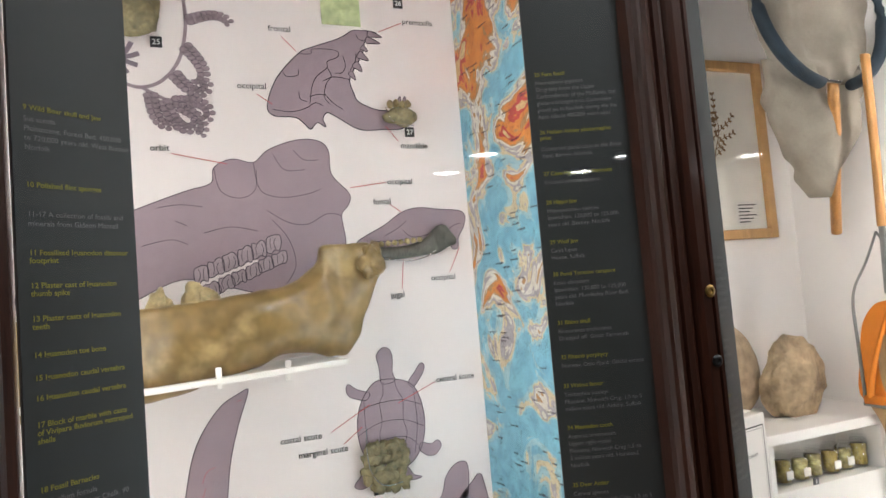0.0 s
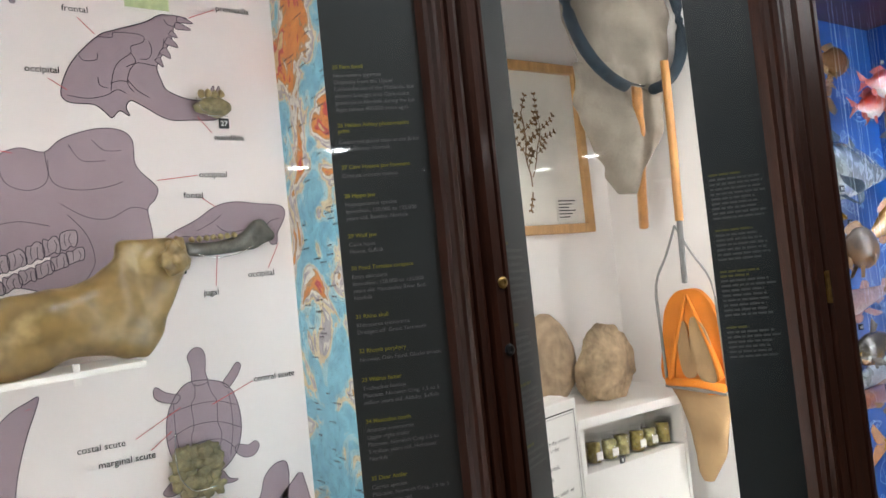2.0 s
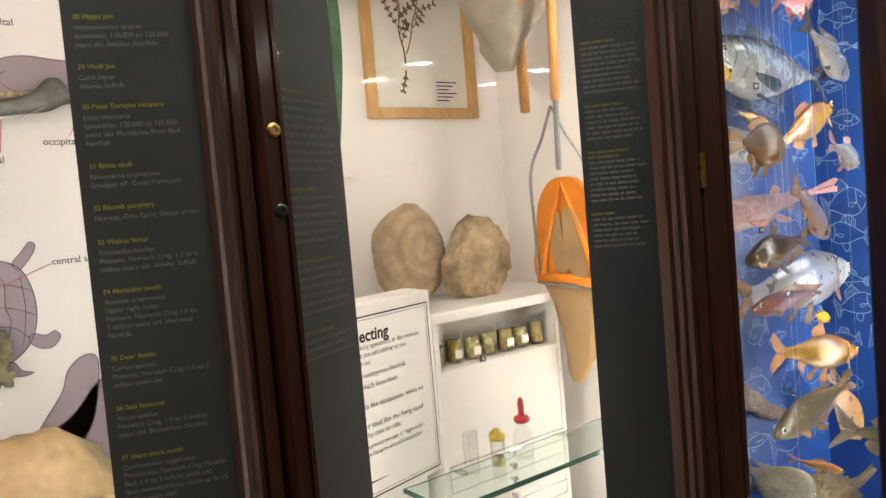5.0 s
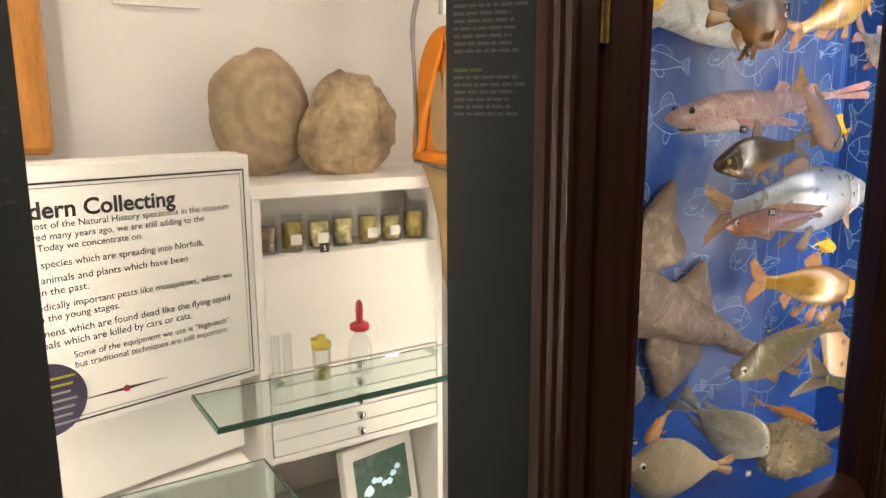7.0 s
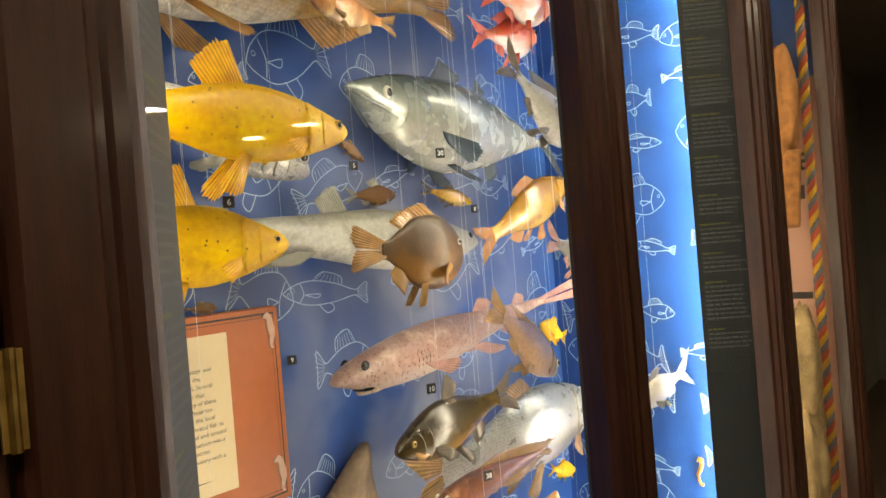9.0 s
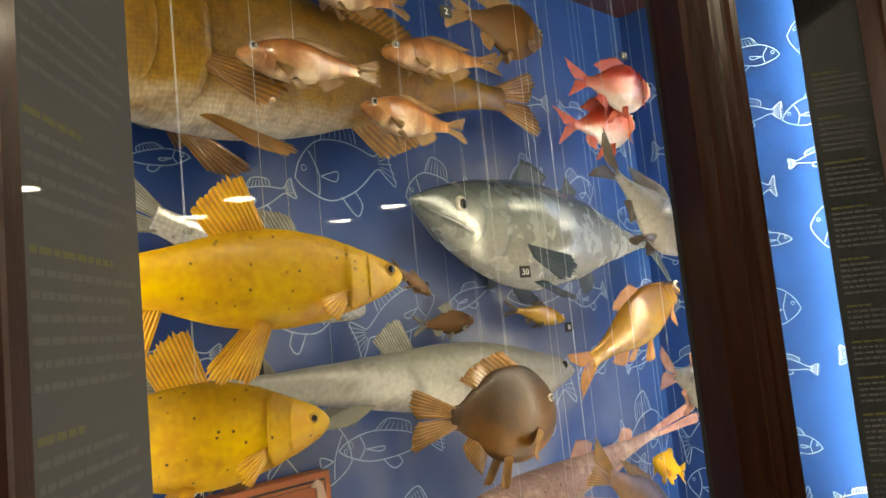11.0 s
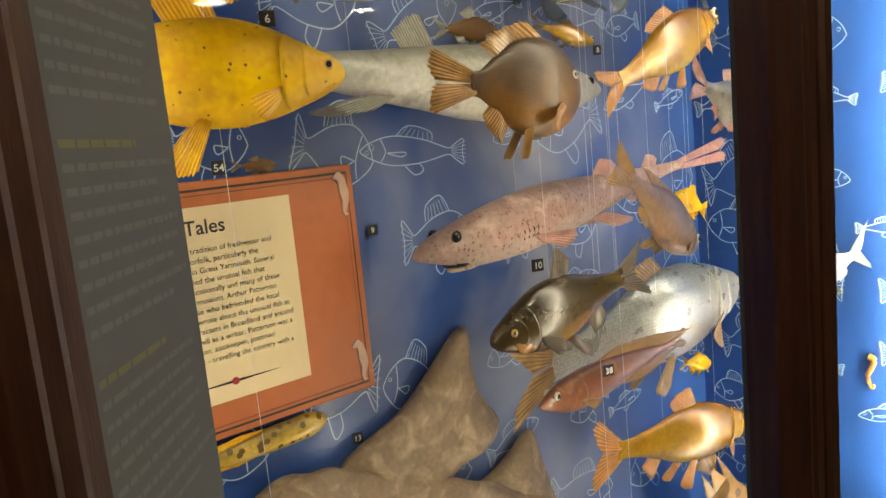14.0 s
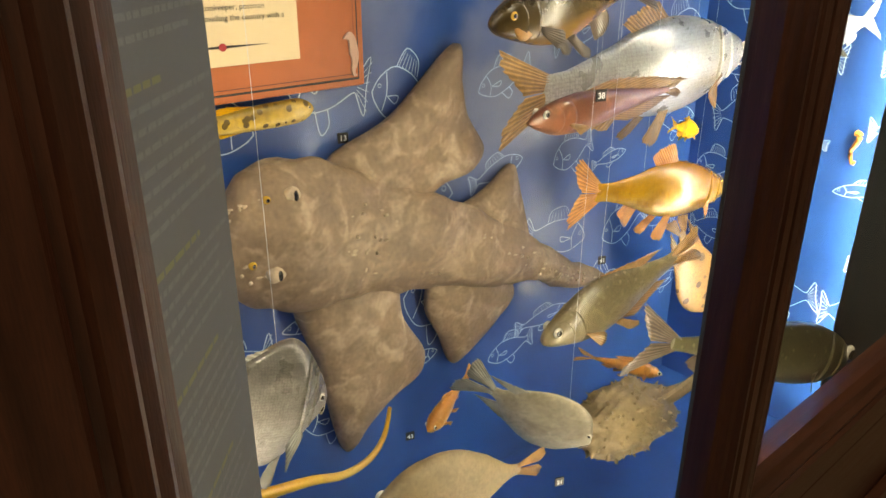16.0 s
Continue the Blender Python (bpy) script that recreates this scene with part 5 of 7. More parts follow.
def twig(x, z, a, n, w):
    pts = [(x, z)]
    for i in range(n):
        a += rnd.uniform(-0.25, 0.25)
        x, z = x + 0.017 * math.cos(a), z + 0.017 * math.sin(a)
        pts.append((x, z))
        if n > 5 and i > 1:
            twig(x, z, a + rnd.choice((-1, 1)) * rnd.uniform(0.5, 0.9), rnd.randint(2, 5), w * 0.6)
        if n <= 5:
            for s in (-1, 1):
                ribbon(plant, [(x, z), (x + 0.009 * math.cos(a + s), z + 0.009 * math.sin(a + s))], 0.006, 0.0052)
    ribbon(plant, pts, w, 0.005)


twig(-0.045, -0.105, 1.5, 12, 0.0045)
twig(-0.040, -0.08, 1.2, 9, 0.0035)
twig(-0.045, -0.12, 4.5, 3, 0.005)
part("dried_plant", plant, material("dried_plant", (0.20, 0.115, 0.045), 0.7, vary=0.3, scale=40), fr, "brown dried plant sprig")
lb = part("label", new_box(0.035, 0.115, -0.200, -0.135, 0.004, 0.005), material("label_paper", (0.74, 0.72, 0.67), 0.7, vary=0.03), fr)
bars = bmesh.new()
for i in range(6):
    ribbon(bars, [(0.042, -0.146 - i * 0.009), (0.105 - 0.012 * (i % 3), -0.146 - i * 0.009)], 0.003, 0.0055)
part("label_lines", bars, TEXT_BLACK, lb)
gc = thing("leaf_card", "white card with a pressed green leaf strip", "card", board(1.215, BACK, 1.75))
part("card", new_box(-0.075, 0.075, -0.235, 0.4, 0, 0.012), PAINT, gc)
leaf = bmesh.new()
sheet(leaf, smooth_line([(0.03, -0.18), (0.045, -0.1), (0.062, 0.05), (0.06, 0.2), (0.04, 0.2), (0.035, 0.05), (0.022, -0.1)], True, 4), 0.002)
part("leaf", leaf, material("pressed_leaf", (0.07, 0.14, 0.07), 0.6, vary=0.3, scale=30), gc, "dull green leaf", local=pose(0, 0, 0.0125))
pd = thing("wooden_paddle", "varnished orange wooden paddle hanging on the wall", "paddle")
part("blade", box(bmesh.new(), 0.90, 1.022, 1.30, 1.325, 1.265, 2.05, 0.012), material("varnished_wood", (0.52, 0.22, 0.045), 0.35, vary=0.25, scale=6, stretch=(6, 6, 1), coat=0.3), pd)
part("hook", new_box(0.95, 0.97, 1.325, BACK, 1.98, 2.0), STEEL, pd)

# the nets
NETTING = material("grey_netting", (0.30, 0.262, 0.21), 0.9, vary=0.18, scale=14, fine=260, bump=0.8)
BAND = material("navy_band", (0.022, 0.036, 0.050), 0.8, vary=0.2, scale=30)
ORANGE = material("orange_cloth", (0.62, 0.19, 0.006), 0.75, vary=0.15, scale=20, fine=200, bump=0.3)
CANVAS = material("tan_canvas", (0.36, 0.23, 0.11), 0.85, vary=0.15, scale=14, fine=220, bump=0.5)
net = thing("insect_net", "grey hand net with navy rim and wooden handle", "net")
HC, HR = Vector((1.545, 1.10, 2.165)), 0.205
ringp = [(HC.x + HR * math.cos(a), HC.y + 0.05 * math.sin(a) * 0.3, HC.z + HR * 1.0 * math.sin(a)) for a in (math.radians(-76 + 332 * i / 40) for i in range(41))]
part("rim", tube(bmesh.new(), ringp, 0.0165, None, 12, 0.8), BAND, net, "navy cloth rim", True)
bag = []
for k in range(25):
    s = k / 24
    bag.append(((1.548 + 0.025 * s, 1.145 + 0.03 * s, 2.03 - 0.305 * s), 0.152 * (1 - s ** 1.7) + 0.012, 0.030 + 0.03 * math.sin(math.pi * s), X, Y))
part("net_bag", loft(bmesh.new(), bag, 64, 0.022, 2), NETTING, net, "sagging grey mesh bag", True)
fill = [((HC.x, HC.y + 0.03, HC.z + HR * 0.95 * math.sin(a)), HR * 0.96 * math.cos(a), 0.012, X, Y) for a in (-1.3 + 2.6 * i / 30 for i in range(31))]
part("net_mouth", loft(bmesh.new(), fill, 64, 0.026, 6), NETTING, net, "loose grey mesh", True)
part("handle", tube(bmesh.new(), [(1.520, 1.075, 1.965), (1.568, 1.12, 1.86), (1.617, 1.175, 1.75), (1.664, 1.222, 1.640)], 0.0125), HANDLE_WOOD, net, "brown wooden handle", True)
part("tie", tube(bmesh.new(), [(1.495, 1.075, 1.97), (1.52, 1.058, 1.96), (1.548, 1.075, 1.97)], 0.0035), STEEL, net, "bright wire tie")
# it hangs against the side wall, turned almost edge-on to the gallery
PN = Matrix(((0.194, 0.957, 0, 0), (-0.644, 0.288, 0, 0), (0, 0, 1.03, 0), (0, 0, 0, 1)))
pnet = thing("pond_net", "orange pond net with tan bag and wooden pole", "net", Matrix.Translation((1.602, 1.148, 1.534)) @ PN @ Matrix.Translation((-1.485, -1.05, -1.534)))
part("pole", tube(bmesh.new(), [(1.625, 1.02, 2.01), (1.620, 1.02, 1.80), (1.612, 1.02, 1.635)], 0.0145), HANDLE_WOOD, pnet, "brown wooden pole", True)
GREYM = material("grey_metal", (0.28, 0.28, 0.27), 0.45, metal=0.7, vary=0.15)
part("shank", tube(bmesh.new(), [(1.612, 1.02, 1.64), (1.608, 1.02, 1.55), (1.604, 1.022, 1.49)], 0.011, None, 8, 0.6), GREYM, pnet)
for s in (-1, 1):
    part("fork", tube(bmesh.new(), smooth_line([(1.592, 1.02, 1.625), (1.592 + s * 0.045, 1.025, 1.56), (1.592 + s * 0.100, 1.03, 1.49), (1.595 + s * 0.108, 1.035, 1.38), (1.595 + s * 0.108, 1.04, 1.25)], False, 4), 0.006, None, 8, 0.5), GREYM, pnet, smooth=True)
hood = smooth_line([(1.592, 1.475), (1.545, 1.465), (1.505, 1.425), (1.488, 1.36), (1.484, 1.255), (1.70, 1.235), (1.702, 1.36), (1.68, 1.43), (1.64, 1.468)], True, 5)
bm = bmesh.new()
sheet(bm, hood, 0.025)
part("hood", bm, ORANGE, pnet, "bright orange cloth hood", local=board(0, 1.065, 0))
bm = bmesh.new()
sheet(bm, smooth_line([(1.553, 1.385), (1.580, 1.398), (1.590, 1.330), (1.602, 1.275), (1.560, 1.272), (1.545, 1.320)], True, 5), 0.004)
part("lining", bm, CANVAS, pnet, "tan canvas lining", local=board(0, 1.037, 0))
bm = bmesh.new()
sheet(bm, smooth_line([(1.602, 1.405), (1.640, 1.395), (1.668, 1.34), (1.672, 1.262), (1.620, 1.266), (1.594, 1.320)], True, 5), 0.006)
part("lining", bm, CANVAS, pnet, "tan canvas lining", local=board(0, 1.034, 0))
part("hem", tube(bmesh.new(), [(1.490, 1.034, 1.260), (1.600, 1.032, 1.256), (1.698, 1.034, 1.244)], 0.010, None, 10), ORANGE, pnet, "orange cloth hem", True)
for sx in (1.506, 1.688):
    part("fold", tube(bmesh.new(), smooth_line([(sx, 1.036, 1.265), (sx * 0.7 + 0.4785, 1.034, 1.34), (1.595, 1.035, 1.462)], False, 5), 0.012, 0.005, 10), ORANGE, pnet, "orange cloth fold", True)
part("bottom_bar", tube(bmesh.new(), [(1.482, 1.038, 1.250), (1.702, 1.036, 1.232)], 0.005), GREYM, pnet)
tail = []
for k in range(12):
    s = k / 11
    tail.append(((1.602 + 0.012 * math.sin(4 * s), 1.055, 1.24 - 0.215 * s), 0.092 * (1 - s) ** 0.8 + 0.016, 0.022 * (1 - 0.5 * s), X, Y))
part("net_bag", loft(bmesh.new(), tail, 26, 0.013, 7), CANVAS, pnet, "hanging tan canvas bag", True)


# ---------------------------------------------------------------- the fish case: printed backdrop
def line_fish(bm, x, y, s, turn, kind):
    """A fish in thin pale outline: body, gill, eye, fins with rays."""
    c, n = math.cos(turn), math.sin(turn)
    flip = -1 if kind % 2 else 1
    fat = (0.20, 0.28, 0.12, 0.36, 0.16)[kind % 5]

    def at(u, v):
        u *= flip * s
        v *= s
        return x + u * c - v * n, y + u * n + v * c

    def stroke(pts, w=0.0022, per=4):
        ribbon(bm, smooth_line([at(*p) for p in pts], False, per), w, 0.001)

    stroke([(0.5, 0.0), (0.40, fat * 0.55), (0.18, fat), (-0.12, fat * 0.8), (-0.36, fat * 0.28), (-0.42, fat * 0.25)])
    stroke([(0.5, 0.0), (0.42, -fat * 0.4), (0.20, -fat * 0.9), (-0.10, -fat * 0.75), (-0.36, -fat * 0.25), (-0.42, -fat * 0.25)])
    stroke([(0.30, fat * 0.75), (0.255, 0.0), (0.30, -fat * 0.65)])
    stroke([(-0.42, fat * 0.25), (-0.56, fat * 0.9), (-0.55, 0), (-0.56, -fat * 0.9), (-0.42, -fat * 0.25)])
    stroke([(0.15, fat), (0.02, fat * 1.7), (-0.2, fat * 1.35), (-0.22, fat * 0.72)])
    stroke([(0.08, -fat * 0.85), (-0.03, -fat * 1.55), (-0.12, -fat * 1.25), (-0.08, -fat * 0.8)])
    stroke([(0.24, -fat * 0.1), (0.10, -fat * 0.35), (0.06, -fat * 0.05), (0.24, -fat * 0.1)])
    for i in range(6):
        f = i / 5
        stroke([(-0.43, fat * (0.2 - 0.4 * f)), (-0.59, fat * (0.75 - 1.5 * f))], 0.0012, 1)
        stroke([(0.12 - 0.3 * f, fat * (0.98 - 0.22 * f)), (0.03 - 0.2 * f, fat * (1.6 - 0.3 * f))], 0.0012, 1)
    eye = [at(0.39 + 0.025 * math.cos(a), fat * 0.25 + 0.025 * math.sin(a)) for a in (2 * math.pi * k / 10 for k in range(10))]
    ribbon(bm, eye, 0.0014, 0.001, True)


rnd = random.Random(4)
BACK_BLUE = board(0, BACK, 0)
SIDE_BLUE = board(3.4275, BACK, 0, -90)
for k in range(74):
    col, row = k % 8, k // 8
    bm = bmesh.new()
    line_fish(bm, 1.90 + col * 0.205 + rnd.uniform(-0.06, 0.06), 0.46 + row * 0.205 + rnd.uniform(-0.05, 0.05), rnd.uniform(0.10, 0.22), rnd.uniform(-0.35, 0.35), rnd.randint(0, 9))
    part("outline_fish", bm, PALE_LINE, CASE_FISH, local=BACK_BLUE)
for k in range(39):
    col, row = k % 3, k // 3
    bm = bmesh.new()
    line_fish(bm, 0.10 + col * 0.19 + rnd.uniform(-0.04, 0.04), 0.46 + row * 0.145 + rnd.uniform(-0.03, 0.03), rnd.uniform(0.09, 0.16), rnd.uniform(-0.3, 0.3), rnd.randint(0, 9))
    part("outline_fish", bm, PALE_LINE, CASE_FISH, local=SIDE_BLUE)

# ---------------------------------------------------------------- fish models
EYE_BLACK = material("eye_black", (0.006, 0.006, 0.006), 0.08, vary=0.0, coat=0.8)
EYE_RING = material("eye_ring", (0.58, 0.56, 0.48), 0.2, vary=0.15, scale=60, coat=0.6)
EYE_GOLD = material("eye_gold", (0.55, 0.33, 0.05), 0.2, vary=0.15, scale=60, coat=0.6)


def fin_mesh(root_a, root_b, tip_a, tip_b, thick=0.0022, rays=9, ragged=0.12, bulge=0.0, seed=0):
    """A ribbed fin between a root line and a tip line, thickest at its root, its far edge ragged between the rays."""
    bm = bmesh.new()
    grid_uv = bm.loops.layers.uv.new("rays")
    place = {}
    ra, rb, ta, tb = (Vector(p) for p in (root_a, root_b, tip_a, tip_b))
    across = (rb - ra).cross(((ta + tb) - (ra + rb)))
    across = across.normalized() if across.length > 1e-9 else Vector((0, 1, 0))
    cols, rows = rays * 2 + 1, 6
    rn = random.Random(seed)
    jag = [rn.uniform(-0.05, 0.05) for _ in range(cols)]
    front, back = [], []
    for i in range(cols):
        u = i / (cols - 1)
        lo, hi = ra.lerp(rb, u), ta.lerp(tb, u)
        fc, bc = [], []
        for j in range(rows):
            v = j / (rows - 1)
            reach = v * (1 - (ragged if i % 2 else 0) * v + jag[i] * v + bulge * math.sin(math.pi * u) * v)
            p = lo.lerp(hi, reach)
            t = thick * (1.25 - v) * (1.0 if i % 2 == 0 else 0.45) * (1 if 0 < i < cols - 1 else 0.25)
            wave = across * (0.0025 * math.sin(u * 5 + v * 2 + seed))
            fc.append(bm.verts.new(p + across * t + wave))
            bc.append(bm.verts.new(p - across * t + wave))
            place[fc[-1]] = place[bc[-1]] = (u * rays, v)
        front.append(fc)
        back.append(bc)
    for i in range(cols - 1):
        for j in range(rows - 1):
            bm.faces.new((front[i][j], front[i + 1][j], front[i + 1][j + 1], front[i][j + 1]))
            bm.faces.new((back[i][j], back[i][j + 1], back[i + 1][j + 1], back[i + 1][j]))
        bm.faces.new((front[i][-1], front[i + 1][-1], back[i + 1][-1], back[i][-1]))
        bm.faces.new((front[i + 1][0], front[i][0], back[i][0], back[i + 1][0]))
    for side in (0, -1):
        for j in range(rows - 1):
            bm.faces.new((front[side][j], front[side][j + 1], back[side][j + 1], back[side][j]))
    for f in bm.faces:
        for lp in f.loops:
            lp[grid_uv].uv = place[lp.vert]
    return bm


SHAPES = {
    # share of the way from nose to tail root: half height above, half height below, half width
    "carp": ((0, 0.10, 0.12, 0.22), (0.025, 0.25, 0.27, 0.46), (0.07, 0.40, 0.42, 0.68), (0.15, 0.60, 0.62, 0.88), (0.28, 0.88, 0.88, 1.0), (0.42, 1.0, 1.0, 1.0), (0.58, 0.88, 0.88, 0.82), (0.75, 0.56, 0.54, 0.5), (0.90, 0.33, 0.33, 0.26), (1.0, 0.30, 0.30, 0.12)),
    "bream": ((0, 0.09, 0.10, 0.2), (0.025, 0.22, 0.22, 0.4), (0.06, 0.36, 0.32, 0.6), (0.15, 0.66, 0.56, 0.85), (0.28, 0.98, 0.88, 1.0), (0.40, 1.0, 1.0, 1.0), (0.58, 0.78, 0.86, 0.8), (0.76, 0.42, 0.48, 0.5), (0.90, 0.22, 0.24, 0.26), (1.0, 0.22, 0.22, 0.10)),
    "round": ((0, 0.20, 0.26, 0.25), (0.04, 0.42, 0.48, 0.5), (0.12, 0.70, 0.72, 0.75), (0.28, 0.97, 0.95, 1.0), (0.45, 1.0, 1.0, 1.0), (0.62, 0.90, 0.88, 0.85), (0.80, 0.55, 0.52, 0.5), (0.92, 0.28, 0.28, 0.27), (1.0, 0.24, 0.24, 0.12)),
    "tuna": ((0, 0.46, -0.40, 0.06), (0.025, 0.56, -0.24, 0.20), (0.08, 0.70, 0.12, 0.46), (0.18, 0.88, 0.60, 0.80), (0.34, 1.0, 1.0, 1.0), (0.48, 0.98, 0.98, 1.0), (0.64, 0.76, 0.72, 0.8), (0.80, 0.40, 0.36, 0.45), (0.93, 0.14, 0.12, 0.22), (1.0, 0.09, 0.09, 0.10)),
    "shark": ((0, 0.20, 0.10, 0.28), (0.02, 0.36, 0.22, 0.46), (0.06, 0.54, 0.44, 0.68), (0.14, 0.74, 0.80, 0.95), (0.28, 0.98, 1.0, 1.0), (0.42, 0.98, 0.96, 0.9), (0.60, 0.70, 0.66, 0.62), (0.78, 0.42, 0.38, 0.36), (0.92, 0.26, 0.22, 0.2), (1.0, 0.20, 0.16, 0.10)),
    "cod": ((0, 0.06, 0.10, 0.15), (0.06, 0.42, 0.46, 0.6), (0.16, 0.76, 0.90, 0.95), (0.30, 0.95, 1.05, 1.0), (0.44, 0.90, 0.96, 0.9), (0.62, 0.66, 0.66, 0.62), (0.80, 0.38, 0.38, 0.36), (0.93, 0.22, 0.22, 0.2), (1.0, 0.20, 0.20, 0.10)),
    "flat": ((0, 0.05, 0.05, 0.2), (0.06, 0.34, 0.34, 0.6), (0.18, 0.78, 0.78, 0.95), (0.34, 1.0, 1.0, 1.0), (0.52, 0.96, 0.96, 0.95), (0.72, 0.64, 0.64, 0.7), (0.90, 0.22, 0.22, 0.3), (1.0, 0.15, 0.15, 0.12)),
    "eel": ((0, 0.2, 0.2, 0.2), (0.05, 0.7, 0.7, 0.7), (0.15, 1.0, 1.0, 1.0), (0.45, 0.95, 0.95, 0.95), (0.75, 0.7, 0.7, 0.7), (1.0, 0.2, 0.2, 0.15)),
}


def fish(name, label, nose, tail, deep, skin_mat, fin_mat, shape="carp", wide=0.42, tail_len=0.17, tail_spread=0.9, fork=0.45, dorsal=(0.38, 0.62, 0.42), second=None, anal=(0.66, 0.80, 0.34),
         pelvic=(0.47, 0.34), pectoral=(0.24, 0.36), eye=(0.085, 0.22, 0.026), eye_ring=None, roll=0.0, gape=0.0, seed=1, wires=1, bend=0.0):
    """A mounted fish between two points of the case: lofted body, fins with rays, eyes, gill cover and hanging lines."""
    nose, tail = Vector(nose), Vector(tail)
    length = (nose - tail).length
    fx = (nose - tail).normalized()
    fy = Vector((0, 0, 1)).cross(fx).normalized()
    fz = fx.cross(fy)
    m = Matrix((fx, fy, fz)).transposed().to_4x4()
    m = Matrix.Translation(tail) @ m @ pose(0, 0, 0, roll, 0, 0)
    f = thing(name, label, "fish", m, "fish models in the blue case")
    body_len, h = length * (1 - tail_len), deep / 2
    st = smooth_line(SHAPES[shape], False, 4)

    def sway(s):
        return bend * length * math.sin(s * math.pi * 1.2) * s

    def skin_point(row, a, off=0.0):
        """A point of the flank: row of the shape, angle round the body, and height over the skin."""
        s, up, down, w = row
        c, n = math.cos(a), math.sin(a)
        p = Vector((length - s * body_len, sway(s) + max(0.0015, h * wide * w) * c, h * (up - down) / 2 + max(0.0015, h * (up + down) / 2) * n))
        k = 0.010 * h * noise.noise(p * 38 + Vector((seed, 0, 0))) + 0.014 * h * noise.noise(p * 14 + Vector((seed, 4, 0)))
        return p + Vector((0, c, n)) * (off + k)

    bm = bmesh.new()
    rings = [[bm.verts.new(skin_point(row, 2 * math.pi * i / 26)) for i in range(26)] for row in smooth_line(SHAPES[shape], False, 8)]
    for p, q in zip(rings, rings[1:]):
        for i in range(26):
            bm.faces.new((p[i], p[(i + 1) % 26], q[(i + 1) % 26], q[i]))
    bm.faces.new(rings[0][::-1])
    bm.faces.new(rings[-1])
    part("body", bm, skin_mat, f, smooth=True)

    def row_at(s):
        for p, q in zip(st, st[1:]):
            if s <= q[0]:
                k = (s - p[0]) / max(1e-6, q[0] - p[0])
                return tuple(x + (y - x) * k for x, y in zip(p, q))
        return st[-1]

    def plate(sy, front, rear, bulge, rise, reach):
        """A bony plate of the head that stands off the flank along its rounded rear edge."""
        bm = bmesh.new()
        grid = []
        for i in range(13):
            v = -1 + i / 6
            ang = reach * v if sy > 0 else math.pi - reach * v
            end = rear + bulge * math.sqrt(max(0.0, 1 - v * v * 0.92))
            line = [bm.verts.new(skin_point(row_at(front + (end - front) * j / 8), ang, h * rise * (j / 8) ** 1.4 * (1 - 0.5 * v * v) - 0.0002)) for j in range(9)]
            line.append(bm.verts.new(skin_point(row_at(end + 0.004), ang, -0.002)))
            grid.append(line)
        for p, q in zip(grid, grid[1:]):
            for j in range(9):
                bm.faces.new((p[j], p[j + 1], q[j + 1], q[j]))
        return bm

    def edge(s, top):
        for p, q in zip(st, st[1:]):
            if p[0] <= s <= q[0] + 1e-6:
                k = (s - p[0]) / max(1e-6, q[0] - p[0])
                return (p[1 if top else 2] + (q[1 if top else 2] - p[1 if top else 2]) * k) * h
        return 0.0

    def px(s):
        return length - s * body_len

    r0, spread = edge(0.99, True) * 0.9, h * tail_spread
    for sgn in (1, -1):
        part("tail_fin", fin_mesh((px(0.97), sway(1), 0), (px(0.97), sway(1), sgn * r0), (px(1) - tail_len * length * (1 - fork), sway(1), sgn * 0.002), (0.0, sway(1) * 1.1, sgn * spread), 0.002, 8, 0.05, 0.16, seed + sgn), fin_mat, f, smooth=True)
    for name_, spec, top in (("dorsal_fin", dorsal, True), ("second_dorsal_fin", second, True), ("anal_fin", anal, False)):
        if spec:
            a, b, hh = spec
            sg = 1 if top else -1
            part(name_, fin_mesh((px(a), sway(a), sg * edge(a, top) * 0.88), (px(b), sway(b), sg * edge(b, top) * 0.88), (px(a) - (b - a) * body_len * 0.45, sway(b), sg * (edge(a, top) + hh * h)), (px(b) - (b - a) * body_len * 0.35, sway(b), sg * (edge(b, top) + hh * h * 0.45)), 0.002, 12, 0.06, 0.14, seed + 3), fin_mat, f, smooth=True)
    for sy in (-1, 1):
        if pelvic:
            s, hh = pelvic
            y = sy * h * wide * 0.45
            part("pelvic_fin", fin_mesh((px(s), y, -edge(s, False) * 0.86), (px(s + 0.05), y, -edge(s + 0.05, False) * 0.86), (px(s + 0.07), y * 1.8, -edge(s, False) - hh * h), (px(s + 0.15), y * 1.6, -edge(s, False) - hh * h * 0.75), 0.002, 8, 0.05, 0.2, seed + 5), fin_mat, f, smooth=True)
        if pectoral:
            s, hh = pectoral
            y = sy * h * wide * 0.93
            part("pectoral_fin", fin_mesh((px(s), y, -h * 0.28), (px(s + 0.02), y, -h * 0.52), (px(s + 0.05) - hh * h * 0.9, y * 1.55, -h * 0.50), (px(s + 0.03) - hh * h * 0.5, y * 1.5, -h * 0.95), 0.0018, 8, 0.05, 0.22, seed + 7), fin_mat, f, smooth=True)
        s, z, r = eye
        w = 0
        for p, q in zip(st, st[1:]):
            if p[0] <= s <= q[0]:
                w = p[3] + (q[3] - p[3]) * (s - p[0]) / max(1e-6, q[0] - p[0])
        ez = z * h
        rim = edge(s, ez > 0) or h
        yy = sy * h * wide * w * math.sqrt(max(0.1, 1 - min(0.9, abs(ez) / rim) ** 2))
        er = r * length
        bm = bmesh.new()
        bmesh.ops.create_uvsphere(bm, u_segments=14, v_segments=8, radius=er)
        bmesh.ops.scale(bm, vec=(1, 0.45, 1), verts=bm.verts)
        e = part("eye", bm, eye_ring or EYE_RING, f, "glass eye", True, pose(px(s), yy, ez))
        bm = bmesh.new()
